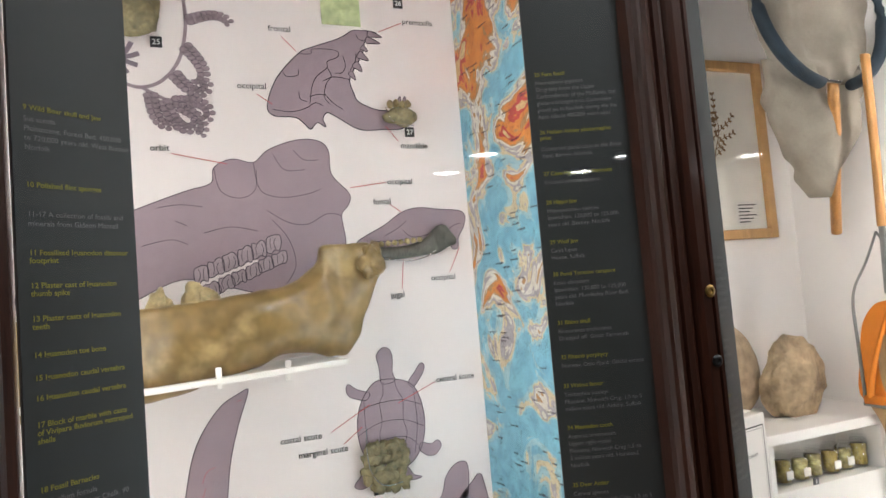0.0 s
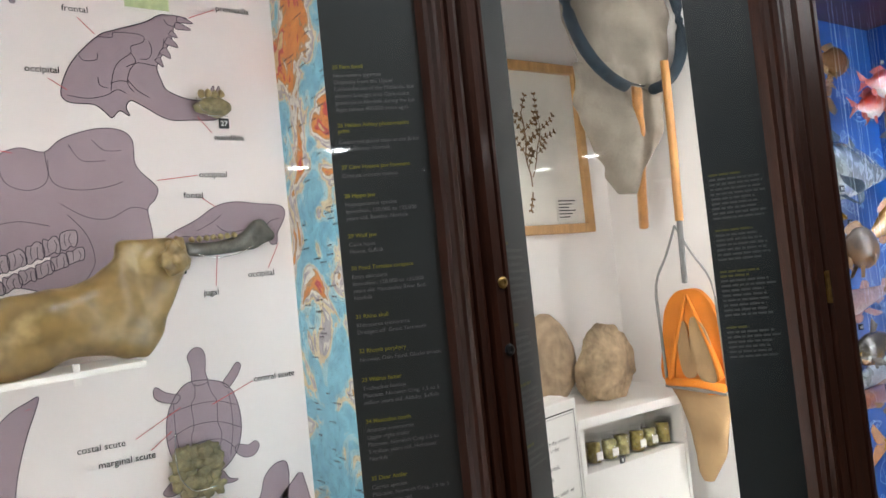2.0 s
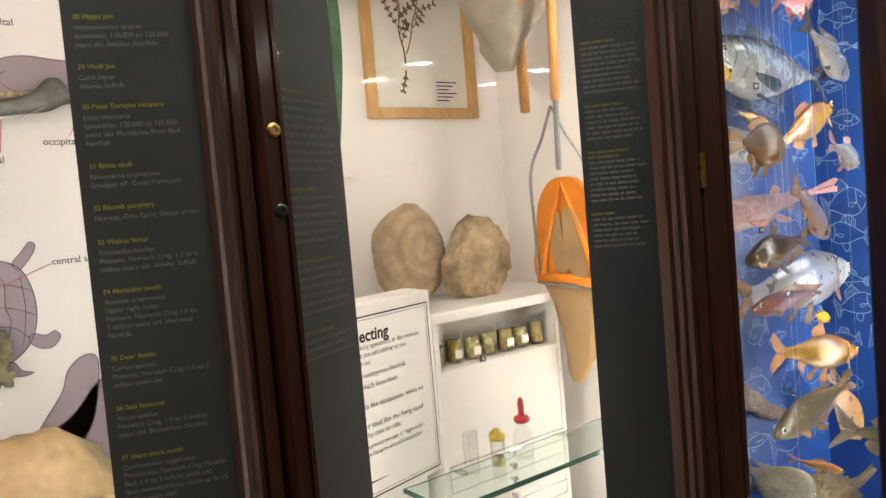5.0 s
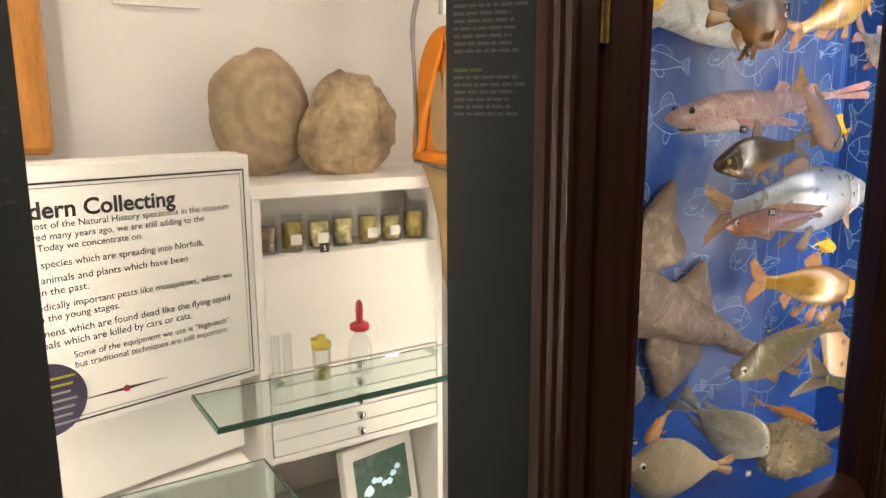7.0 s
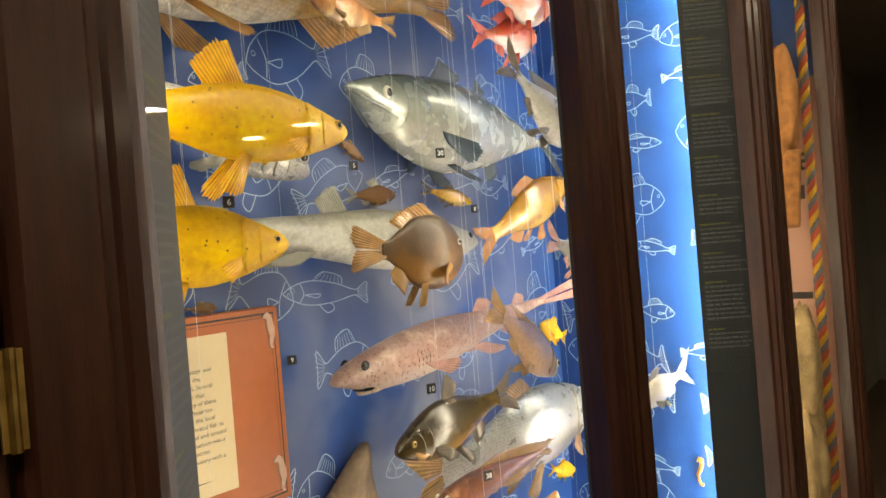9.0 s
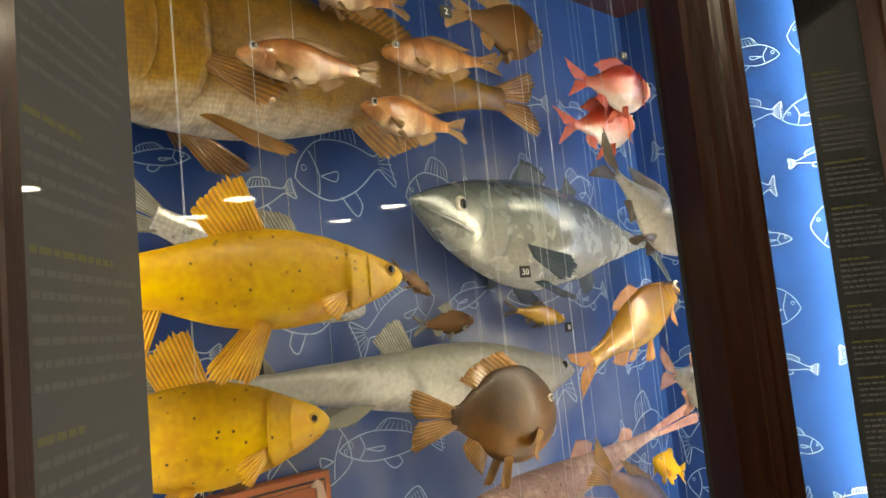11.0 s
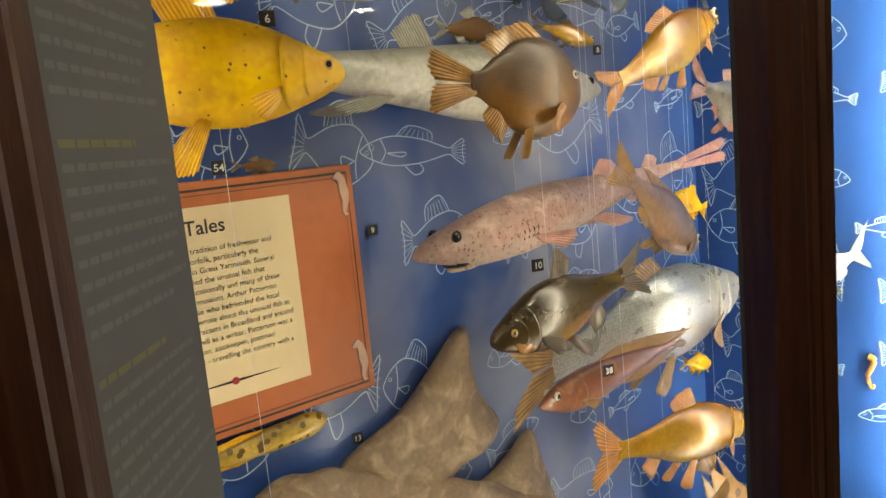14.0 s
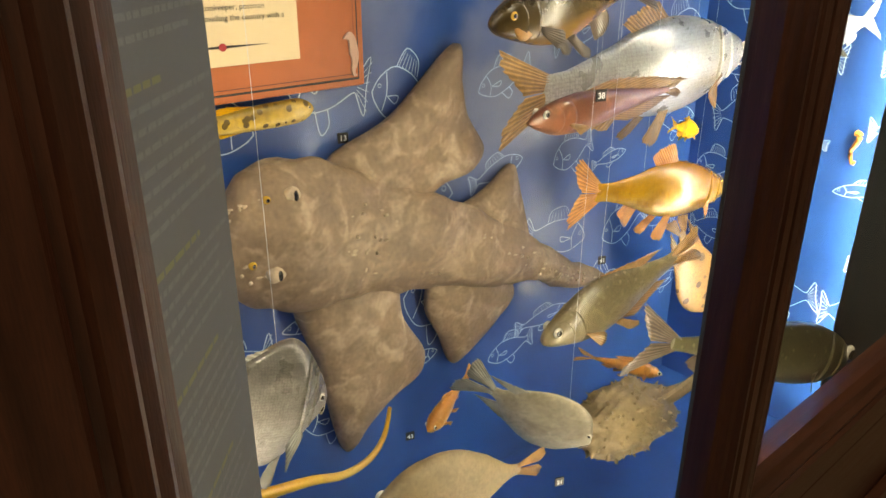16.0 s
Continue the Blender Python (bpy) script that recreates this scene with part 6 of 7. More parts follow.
        bmesh.ops.create_uvsphere(bm, u_segments=12, v_segments=6, radius=er * 0.58)
        bmesh.ops.scale(bm, vec=(1, 0.4, 1), verts=bm.verts)
        part("pupil", bm, EYE_BLACK, e, "", True, pose(0, sy * er * 0.37, 0))
        if shape in ("carp", "bream", "tuna", "cod"):
            gill = part("gill_cover", plate(sy, 0.13, 0.19, 0.055, 0.06, 1.15), skin_mat, f, smooth=True)
            part("cheek_plate", plate(sy, 0.10, 0.135, 0.035, 0.045, 0.85), skin_mat, gill, smooth=True)
        mid = [(edge(q, True) - edge(q, False)) / 2 for q in (0.004, 0.03, 0.055, 0.10)]
        mo = [(px(0.004), sy * 0.002, mid[0] - h * 0.05), (px(0.03), sy * h * wide * 0.30, mid[1] - h * 0.13), (px(0.055), sy * h * wide * 0.47, mid[2] - h * 0.20)]
        if shape == "tuna":
            mo = [(px(0.004), sy * 0.003, mid[0]), (px(0.05), sy * h * wide * 0.30, mid[2] - h * 0.10), (px(0.10), sy * h * wide * 0.56, mid[3] - h * 0.20), (px(0.135), sy * h * wide * 0.68, mid[3] - h * 0.36)]
        part("lip", tube(bmesh.new(), [(x, y * 1.04, z - h * 0.035) for x, y, z in mo], max(0.0012, h * 0.03), None, 8), skin_mat, f, smooth=True)
        part("mouth", tube(bmesh.new(), mo, max(0.0010, h * (0.011 if shape == "tuna" else 0.02)), None, 6), EYE_BLACK, f, smooth=True)
    for k in range(wires):
        s = 0.3 + 0.4 * k if wires > 1 else 0.45
        top = m @ Vector((px(s), 0, edge(s, True)))
        w = thing("hanging_line", "thin clear nylon line holding up a fish model", "line", None, "hanging lines")
        part("line", tube(bmesh.new(), [tuple(top), (top.x, top.y, 2.42)], 0.0003, None, 4), NYLON, w)
    return f


NYLON = material("nylon_line", (0.62, 0.66, 0.70), 0.3, vary=0.0)
F_YELLOW = fin_skin("yellow_fin", (0.60, 0.30, 0.004), 1.35)
F_BROWN = fin_skin("brown_fin", (0.22, 0.125, 0.045), 1.6)
F_GREY = fin_skin("grey_fin", (0.20, 0.20, 0.17), 1.5)
F_DARK = fin_skin("dark_fin", (0.055, 0.042, 0.03), 2.2)
F_NAVY = fin_skin("blue_black_fin", (0.030, 0.048, 0.065), 1.6)
F_RED = fin_skin("red_fin", (0.62, 0.10, 0.05), 1.4)
F_ORANGE = fin_skin("orange_fin", (0.45, 0.20, 0.06), 1.5)
F_PINK = fin_skin("pink_fin", (0.42, 0.22, 0.18), 1.4)

S_TENCH = skin("golden_tench_skin", (0.52, 0.29, 0.002), (0.68, 0.40, 0.002), (0.64, 0.35, 0.004), 0.5, coat=0.06, spots=(0.12, 0.07, 0.01), spot_scale=70, spot_size=0.12, low=-0.05, high=0.05, patches=((0.46, 0.24, 0.004), 26, 0.1))
S_TUNA = skin("tuna_skin", (0.030, 0.070, 0.090), (0.34, 0.37, 0.34), (0.56, 0.55, 0.47), 0.27, metal=0.3, low=-0.11, high=0.12, coat=0.5, patches=((0.46, 0.47, 0.44), 9, 0.3))
S_SHARK = skin("grey_shark_skin", (0.20, 0.20, 0.17), (0.33, 0.33, 0.30), (0.60, 0.58, 0.52), 0.4, low=-0.06, high=0.06, patches=((0.14, 0.14, 0.12), 20, 0.25))
S_DOG = skin("pink_dogfish_skin", (0.25, 0.155, 0.14), (0.42, 0.26, 0.22), (0.66, 0.53, 0.43), 0.42, spots=(0.19, 0.09, 0.07), spot_scale=105, spot_size=0.24, low=-0.06, high=0.05, coat=0.1, patches=((0.60, 0.44, 0.36), 24, 0.4))
S_SILVER = skin("silver_scale_skin", (0.26, 0.28, 0.27), (0.58, 0.58, 0.55), (0.70, 0.68, 0.63), 0.28, metal=0.45, scales=95, low=-0.08, high=0.08, coat=0.5)
S_DARK = skin("dark_bream_skin", (0.026, 0.018, 0.008), (0.060, 0.038, 0.012), (0.25, 0.13, 0.02), 0.26, scales=170, low=-0.05, high=0.03, coat=0.3, patches=((0.10, 0.065, 0.02), 24, 0.2))
S_SUN = skin("orange_bream_skin", (0.050, 0.026, 0.010), (0.120, 0.052, 0.008), (0.24, 0.100, 0.010), 0.45, coat=0.12, scales=230, patches=((0.030, 0.016, 0.008), 24, 0.5), low=-0.06, high=0.05)
F_AMBER = fin_skin("amber_fin", (0.22, 0.105, 0.020), 1.6)
S_BROWN = skin("brown_bream_skin", (0.065, 0.030, 0.006), (0.125, 0.052, 0.007), (0.16, 0.075, 0.012), 0.5, coat=0.1, scales=190, low=-0.07, high=0.07)
S_COD = skin("cod_skin", (0.27, 0.14, 0.012), (0.36, 0.20, 0.020), (0.74, 0.66, 0.50), 0.38, scales=110, low=-0.125, high=-0.02, coat=0.15, patches=((0.15, 0.070, 0.008), 22, 0.5))
S_BAND = skin("mottled_wrasse_skin", (0.30, 0.10, 0.025), (0.50, 0.23, 0.07), (0.66, 0.50, 0.30), 0.3, patches=((0.22, 0.075, 0.02), 30, 0.35), bands=(0.22, 0.07, 0.025), low=-0.03, high=0.03)
S_RED = skin("red_bream_skin", (0.62, 0.055, 0.015), (0.72, 0.22, 0.13), (0.80, 0.68, 0.60), 0.28, scales=230, low=-0.045, high=0.030, coat=0.5)
S_GREYB = skin("grey_bream_skin", (0.09, 0.085, 0.075), (0.22, 0.21, 0.19), (0.52, 0.50, 0.46), 0.28, scales=170, low=-0.06, high=0.06, coat=0.4, patches=((0.32, 0.30, 0.27), 18, 0.2))
S_GOLD = skin("golden_roach_skin", (0.36, 0.17, 0.015), (0.52, 0.28, 0.022), (0.60, 0.40, 0.09), 0.22, metal=0.2, scales=150, low=-0.05, high=0.05, coat=0.6, patches=((0.34, 0.15, 0.012), 26, 0.35))
S_WRASSE = skin("wrasse_skin", (0.10, 0.055, 0.03), (0.20, 0.12, 0.07), (0.36, 0.22, 0.14), 0.3, scales=190, low=-0.05, high=0.05, patches=((0.32, 0.19, 0.12), 30, 0.4))
S_REDLONG = skin("red_brown_skin", (0.10, 0.035, 0.018), (0.19, 0.07, 0.035), (0.24, 0.10, 0.05), 0.3, low=-0.035, high=0.035, patches=((0.32, 0.13, 0.06), 34, 0.4))
S_FLOUNDER = skin("flounder_skin", (0.10, 0.085, 0.045), (0.17, 0.14, 0.075), (0.22, 0.19, 0.12), 0.3, spots=(0.20, 0.17, 0.11), spot_scale=60, spot_size=0.2, low=-0.06, high=0.06, patches=((0.30, 0.25, 0.14), 30, 0.35), scales=200)
S_GHOST = skin("grey_flatfish_skin", (0.24, 0.215, 0.15), (0.31, 0.28, 0.20), (0.34, 0.31, 0.23), 0.35, low=-0.05, high=0.05, patches=((0.16, 0.14, 0.09), 34, 0.35))
S_SPOT = skin("spotted_flatfish_skin", (0.28, 0.15, 0.04), (0.34, 0.19, 0.05), (0.36, 0.22, 0.08), 0.35, spots=(0.10, 0.06, 0.03), spot_scale=26, spot_size=0.28, low=-0.06, high=0.06)
S_PIKE = skin("dark_pike_skin", (0.035, 0.033, 0.018), (0.065, 0.060, 0.030), (0.14, 0.125, 0.07), 0.3, spots=(0.13, 0.12, 0.07), spot_scale=45, spot_size=0.18, low=-0.05, high=0.05)
S_GURN = skin("orange_gurnard_skin", (0.42, 0.17, 0.035), (0.52, 0.24, 0.06), (0.60, 0.40, 0.20), 0.3, low=-0.02, high=0.02, patches=((0.25, 0.09, 0.02), 60, 0.35))
S_LUMP = skin("spiny_brown_skin", (0.21, 0.16, 0.088), (0.28, 0.215, 0.12), (0.33, 0.26, 0.15), 0.6, low=-0.06, high=0.06, coat=0.0)
S_WHITE = skin("pale_fish_skin", (0.46, 0.42, 0.33), (0.70, 0.66, 0.56), (0.78, 0.75, 0.68), 0.25, low=-0.05, high=0.05)

fish("shark_model", "long grey shark model with a pale belly", (2.892, 1.30, 1.532), (1.95, 1.33, 1.610), 0.125, S_SHARK, F_GREY, "shark", 0.75, 0.16, 1.2, 0.2, (0.50, 0.58, 0.75), (0.82, 0.87, 0.35), (0.80, 0.85, 0.3), (0.62, 0.3), (0.25, 0.9), (0.06, 0.25, 0.009), EYE_BLACK, seed=2, wires=2)
fish("tuna_model", "large silver-blue tuna model with dark finlets", (2.520, 1.31, 1.824), (3.357, 1.31, 1.787), 0.212, S_TUNA, F_NAVY, "tuna", 0.62, 0.10, 1.0, 0.7, (0.34, 0.46, 0.45), (0.55, 0.61, 0.35), (0.60, 0.66, 0.35), (0.36, 0.2), (0.30, 0.55), (0.115, 0.36, 0.019), seed=3, wires=2)
fish("cod_model", "large golden-brown cod model with a white belly", (1.90, 1.28, 2.050), (2.885, 1.31, 2.085), 0.235, S_COD, F_AMBER, "cod", 0.7, 0.10, 0.6, 0.15, (0.30, 0.46, 0.5), (0.50, 0.68, 0.45), (0.55, 0.72, 0.4), (0.24, 0.3), (0.22, 0.6), (0.07, 0.3, 0.016), seed=4, wires=2)
fish("tench_model", "bright golden-yellow tench model with rounded fins", (2.262, 1.05, 1.716), (1.80, 1.05, 1.722), 0.105, S_TENCH, F_YELLOW, "carp", 0.55, 0.16, 0.95, 0.12, (0.44, 0.60, 1.05), None, (0.74, 0.84, 0.85), (0.46, 0.85), (0.24, 0.55), (0.075, 0.12, 0.017), EYE_GOLD, seed=5)
fish("tench_model", "bright golden-yellow tench model with dark spots", (2.191, 1.12, 1.556), (1.805, 1.20, 1.570), 0.116, S_TENCH, F_YELLOW, "carp", 0.55, 0.16, 0.95, 0.12, (0.40, 0.56, 1.0), None, (0.74, 0.84, 0.75), (0.46, 0.75), (0.24, 0.45), (0.075, 0.12, 0.017), EYE_GOLD, seed=6)
fish("twaite_model", "silver-grey fish model with its head downward", (2.372, 1.27, 1.685), (2.015, 1.30, 1.850), 0.120, S_SILVER, F_GREY, "carp", 0.45, 0.16, 0.8, 0.6, eye=(0.09, 0.25, 0.035), seed=7)
fish("bream_model", "round dark-orange bream model with ragged fins", (2.522, 1.05, 1.518), (2.290, 1.08, 1.540), 0.128, S_SUN, F_AMBER, "round", 0.35, 0.24, 0.62, 0.05, (0.30, 0.78, 0.34), None, (0.66, 0.84, 0.36), (0.50, 0.42), (0.25, 0.3), (0.10, 0.3, 0.025), seed=8)
fish("small_perch_model", "small brown perch model", (2.447, 1.20, 1.700), (2.372, 1.20, 1.750), 0.022, S_BROWN, F_BROWN, "carp", 0.5, seed=9)
fish("small_perch_model", "small brown perch model with raised fin", (2.694, 1.36, 1.655), (2.545, 1.36, 1.655), 0.045, S_BROWN, F_GREY, "carp", 0.5, dorsal=(0.35, 0.6, 0.8), seed=10)
fish("minnow_model", "small golden fish model with black tail", (2.975, 1.36, 1.637), (2.785, 1.36, 1.672), 0.042, S_GOLD, F_DARK, "carp", 0.5, seed=11)
fish("roach_model", "golden roach model with bright scales, nose upward", (3.318, 1.28, 1.688), (2.880, 1.28, 1.525), 0.120, S_GOLD, F_ORANGE, "carp", 0.5, 0.15, 0.8, 0.5, seed=12, wires=2)
fish("sea_bream_model", "dark-grey sea bream model with spiny back fin", (3.095, 1.12, 1.745), (2.805, 1.12, 1.935), 0.115, S_GREYB, F_DARK, "bream", 0.4, 0.2, 1.0, 0.55, (0.25, 0.75, 0.4), seed=13)
fish("red_bream_model", "red sea bream model with silver belly", (3.193, 1.22, 2.125), (2.888, 1.22, 2.118), 0.110, S_RED, F_RED, "bream", 0.45, 0.2, 0.75, 0.5, (0.25, 0.7, 0.35), eye=(0.10, 0.2, 0.03), seed=14)
fish("red_bream_model", "red sea bream model with pale belly", (3.227, 1.29, 2.075), (2.905, 1.27, 2.035), 0.110, S_RED, F_RED, "bream", 0.45, 0.2, 0.75, 0.5, (0.25, 0.7, 0.35), eye=(0.10, 0.2, 0.03), seed=15)
fish("crucian_model", "olive-brown carp model under the case top", (2.791, 1.20, 2.160), (2.542, 1.20, 2.180), 0.105, S_BROWN, F_BROWN, "bream", 0.42, 0.2, 0.8, 0.35, (0.28, 0.72, 0.3), seed=16)
for k, (a, b) in enumerate((((2.126, 1.15, 2.001), (2.345, 1.15, 2.010)), ((2.371, 1.17, 2.056), (2.625, 1.17, 2.080)), ((2.307, 1.15, 1.958), (2.505, 1.15, 1.945)), ((2.257, 1.20, 2.150), (2.455, 1.20, 2.152)))):
    fish("wrasse_model", "small orange-brown mottled wrasse model", a, b, 0.058, S_BAND, F_BROWN, "carp", 0.5, 0.16, 0.75, 0.15, (0.28, 0.75, 0.3), None, (0.58, 0.78, 0.4), (0.35, 0.4), (0.24, 0.4), (0.10, 0.3, 0.03), seed=20 + k)
fish("ruffe_model", "small grey fish model beside the side wall", (3.140, 1.12, 1.455), (2.898, 1.10, 1.535), 0.090, S_GREYB, F_PINK, "carp", 0.45, 0.22, 0.9, 0.4, (0.30, 0.6, 0.6), seed=25)
fish("dogfish_model", "long pinkish dogfish model with open dark mouth", (2.375, 1.25, 1.300), (3.362, 1.30, 1.385), 0.104, S_DOG, F_PINK, "shark", 0.85, 0.20, 0.55, 0.1, (0.58, 0.66, 0.5), (0.80, 0.86, 0.45), (0.70, 0.78, 0.3), (0.52, 0.4), (0.27, 1.0), (0.075, 0.35, 0.011), EYE_BLACK, seed=26, wires=2)
dog = [o for o in bpy.data.objects if o.name.startswith("dogfish_model")][0]
for k in range(4):
    u = 0.800 - k * 0.012
    part("gill_slit", tube(bmesh.new(), [(u, 0.0420, 0.010), (u - 0.004, 0.0430, -0.006), (u - 0.003, 0.0405, -0.019)], 0.0016, None, 6), EYE_BLACK, dog)
    part("gill_slit", tube(bmesh.new(), [(u, -0.0420, 0.010), (u - 0.004, -0.0430, -0.006), (u - 0.003, -0.0405, -0.019)], 0.0016, None, 6), EYE_BLACK, dog)
part("open_mouth", lump(bmesh.new(), (0.912, 0, -0.026), (0.026, 0.023, 0.010), 0.15, 3), EYE_BLACK, dog, "dark open mouth", True)
part("lower_jaw", lump(bmesh.new(), (0.900, 0, -0.036), (0.034, 0.022, 0.006), 0.15, 5), S_DOG, dog, "pale lower jaw", True)
fish("dark_wrasse_model", "brown wrasse model hanging head down", (2.998, 1.17, 1.212), (2.692, 1.12, 1.410), 0.105, S_WRASSE, F_BROWN, "carp", 0.45, 0.17, 0.8, 0.15, (0.25, 0.75, 0.3), seed=27)
rudd = fish("rudd_model", "glossy dark rudd model with golden cheek", (2.358, 1.09, 1.198), (2.672, 1.06, 1.248), 0.098, S_DARK, F_DARK, "carp", 0.5, 0.17, 1.0, 0.5, (0.45, 0.58, 0.85), None, (0.66, 0.78, 0.6), (0.46, 0.5), (0.24, 0.4), (0.10, 0.15, 0.018), EYE_GOLD, seed=28)
for sy in (-1, 1):
    part("cheek", lump(bmesh.new(), (0.273, sy * 0.0165, -0.012), (0.020, 0.004, 0.014), 0.25, 4), F_AMBER, rudd, "golden cheek", True)
fish("silver_bream_model", "large silver bream model with shining scales", (3.375, 1.28, 1.060), (2.560, 1.27, 1.045), 0.205, S_SILVER, F_BROWN, "carp", 0.42, 0.14, 0.85, 0.5, (0.44, 0.62, 0.35), None, (0.66, 0.82, 0.3), (0.46, 0.4), (0.22, 0.5), (0.05, 0.15, 0.014), seed=29, wires=2)
fish("red_loach_model", "slender red-brown fish model with long back fin", (2.557, 1.20, 1.022), (2.995, 1.20, 1.030), 0.070, S_REDLONG, F_BROWN, "cod", 0.6, 0.08, 0.6, 0.1, (0.25, 0.92, 0.35), None, (0.5, 0.9, 0.3), None, (0.20, 0.6), (0.08, 0.3, 0.018), seed=30)
fish("carp_model", "golden-brown carp model with orange fins", (3.285, 1.22, 0.755), (2.775, 1.27, 0.835), 0.130, S_GOLD, F_ORANGE, "carp", 0.5, 0.13, 1.15, 0.3, (0.44, 0.60, 0.6), None, (0.70, 0.80, 0.6), (0.46, 0.6), (0.22, 0.3), (0.07, 0.15, 0.016), EYE_GOLD, seed=31, wires=2)
fish("flounder_model", "olive-brown deep-bodied fish model angled nose down", (2.590, 1.17, 0.612), (2.960, 1.09, 0.738), 0.115, S_FLOUNDER, F_BROWN, "carp", 0.45, 0.16, 0.7, 0.3, (0.25, 0.75, 0.2), None, (0.5, 0.8, 0.25), seed=32)
fish("plaice_model", "brown spotted flatfish model on edge", (3.325, 1.24, 0.400), (3.170, 1.27, 0.690), 0.140, S_SPOT, F_BROWN, "flat", 0.14, 0.14, 0.6, 0.1, (0.15, 0.85, 0.15), None, (0.2, 0.85, 0.15), None, None, seed=33)
fish("pike_model", "long dark pike model behind the lower glass", (3.325, 0.890, 0.425), (2.640, 1.01, 0.665), 0.140, S_PIKE, F_DARK, "cod", 0.6, 0.14, 1.0, 0.45, (0.70, 0.84, 0.5), None, (0.72, 0.86, 0.45), (0.5, 0.35), (0.28, 0.3), seed=34, wires=0)
fish("sole_model", "pale grey flatfish model with wide tail", (2.640, 1.08, 0.411), (2.470, 1.25, 0.552), 0.165, S_GHOST, F_GREY, "flat", 0.16, 0.20, 0.7, 0.1, (0.12, 0.85, 0.12), None, (0.2, 0.85, 0.12), None, None, (0.08, 0.3, 0.02), roll=20, seed=35)
fish("gurnard_model", "small orange gurnard model near the case floor", (2.990, 1.15, 0.388), (2.799, 1.25, 0.470), 0.036, S_GURN, F_ORANGE, "cod", 0.8, seed=36, wires=0)
fish("gurnard_model", "small orange dragonet model leaning upward", (2.446, 1.33, 0.392), (2.600, 1.37, 0.456), 0.042, S_GURN, F_ORANGE, "cod", 0.8, seed=37, wires=0)
fish("round_bream_model", "grey deep-bodied fish model low in the case", (2.113, 1.15, 0.715), (1.86, 1.13, 0.800), 0.175, S_GREYB, F_GREY, "bream", 0.3, 0.18, 0.6, 0.2, (0.2, 0.8, 0.12), None, (0.5, 0.8, 0.15), (0.30, 0.3), (0.22, 0.3), (0.10, 0.1, 0.022), seed=38)
fish("goby_model", "small bright yellow striped fish model", (3.207, 1.33, 1.295), (3.336, 1.33, 1.240), 0.060, S_TENCH, F_YELLOW, "carp", 0.5, seed=39)
fish("dab_model", "pale cream fish model with forked tail", (3.12, 1.02, 1.118), (3.415, 1.00, 1.160), 0.075, S_WHITE, F_GREY, "carp", 0.45, 0.25, 1.5, 0.55, (0.25, 0.5, 0.7), seed=40)
fish("stickleback_model", "tiny yellow fish model under a silver bream", (3.316, 1.33, 0.865), (3.190, 1.33, 0.900), 0.045, S_TENCH, F_YELLOW, "carp", 0.5, seed=41, wires=0)
fish("blenny_model", "tiny brown blenny model above the sign", (2.229, 1.375, 1.458), (2.160, 1.375, 1.462), 0.020, S_BROWN, F_BROWN, "cod", 0.6, seed=42, wires=0)
fish("lamprey_model", "yellow spotted lamprey model against the board", (2.262, 1.380, 1.060), (2.02, 1.385, 1.052), 0.038, skin("lamprey_skin", (0.20, 0.13, 0.02), (0.52, 0.34, 0.05), (0.60, 0.45, 0.14), 0.3, spots=(0.09, 0.055, 0.01), spot_scale=70, spot_size=0.34, low=-0.02, high=0.02), F_YELLOW, "eel", 0.8, 0.08, 0.5, 0.1, (0.4, 0.9, 0.3), None, (0.5, 0.9, 0.2), None, None, (0.05, 0.2, 0.010), seed=43, wires=0)
bottom = fish("ray_model", "brown thorny flatfish model near the case floor", (2.18, 1.15, 0.46), (2.56, 1.13, 0.38), 0.16, S_LUMP, F_BROWN, "flat", 0.4, 0.15, 0.4, 0.1, None, None, None, None, None, seed=44, wires=0)

# eel in a curve
S_LAMP = skin("yellow_eel_skin", (0.45, 0.22, 0.02), (0.62, 0.36, 0.04), (0.66, 0.45, 0.12), 0.3, low=0.46, high=0.56)
eel = thing("pipefish_model", "slender yellow-orange eel model in a curve", "fish", None, "fish models in the blue case")
part("body", tube(bmesh.new(), smooth_line([(2.296, 1.25, 0.560), (2.282, 1.25, 0.508), (2.250, 1.25, 0.476), (2.198, 1.25, 0.470), (2.134, 1.25, 0.492), (2.074, 1.25, 0.506), (2.027, 1.25, 0.515)], False, 6), 0.0035, 0.011, 10), S_LAMP, eel, smooth=True)
part("head", lump(bmesh.new(), (2.022, 1.25, 0.515), (0.026, 0.012, 0.014), 0.15, 3), S_LAMP, eel, smooth=True)
sea = thing("seahorse_model", "tiny orange seahorse on the side wall", "fish", None, "fish models in the blue case")
part("body", tube(bmesh.new(), smooth_line([(3.42, 1.005, 0.905), (3.418, 0.995, 0.900), (3.418, 1.0, 0.880), (3.418, 1.008, 0.860), (3.418, 1.0, 0.835), (3.418, 0.994, 0.842)], False, 5), 0.008, 0.003, 8), S_GURN, sea, smooth=True)

# spiny lumpfish
lf = thing("spiny_fish_model", "brown spiny monkfish model with knobbly tail", "fish", None, "fish models in the blue case")
HEART = Vector((2.838, 1.13, 0.352))


def hump(d):
    """The surface of the spiny fish in direction d: a blunt wedge, deepest near its head."""
    k = 1 + 0.14 * noise.noise(d * 2.2 + Vector((4, 0, 0))) + 0.10 * noise.noise(d * 6.5 + Vector((9, 0, 0)))
    return HEART + Vector((d.x * 0.152, d.y * 0.066, d.z * (0.082 - 0.014 * d.x) - 0.030 * d.x)) * k


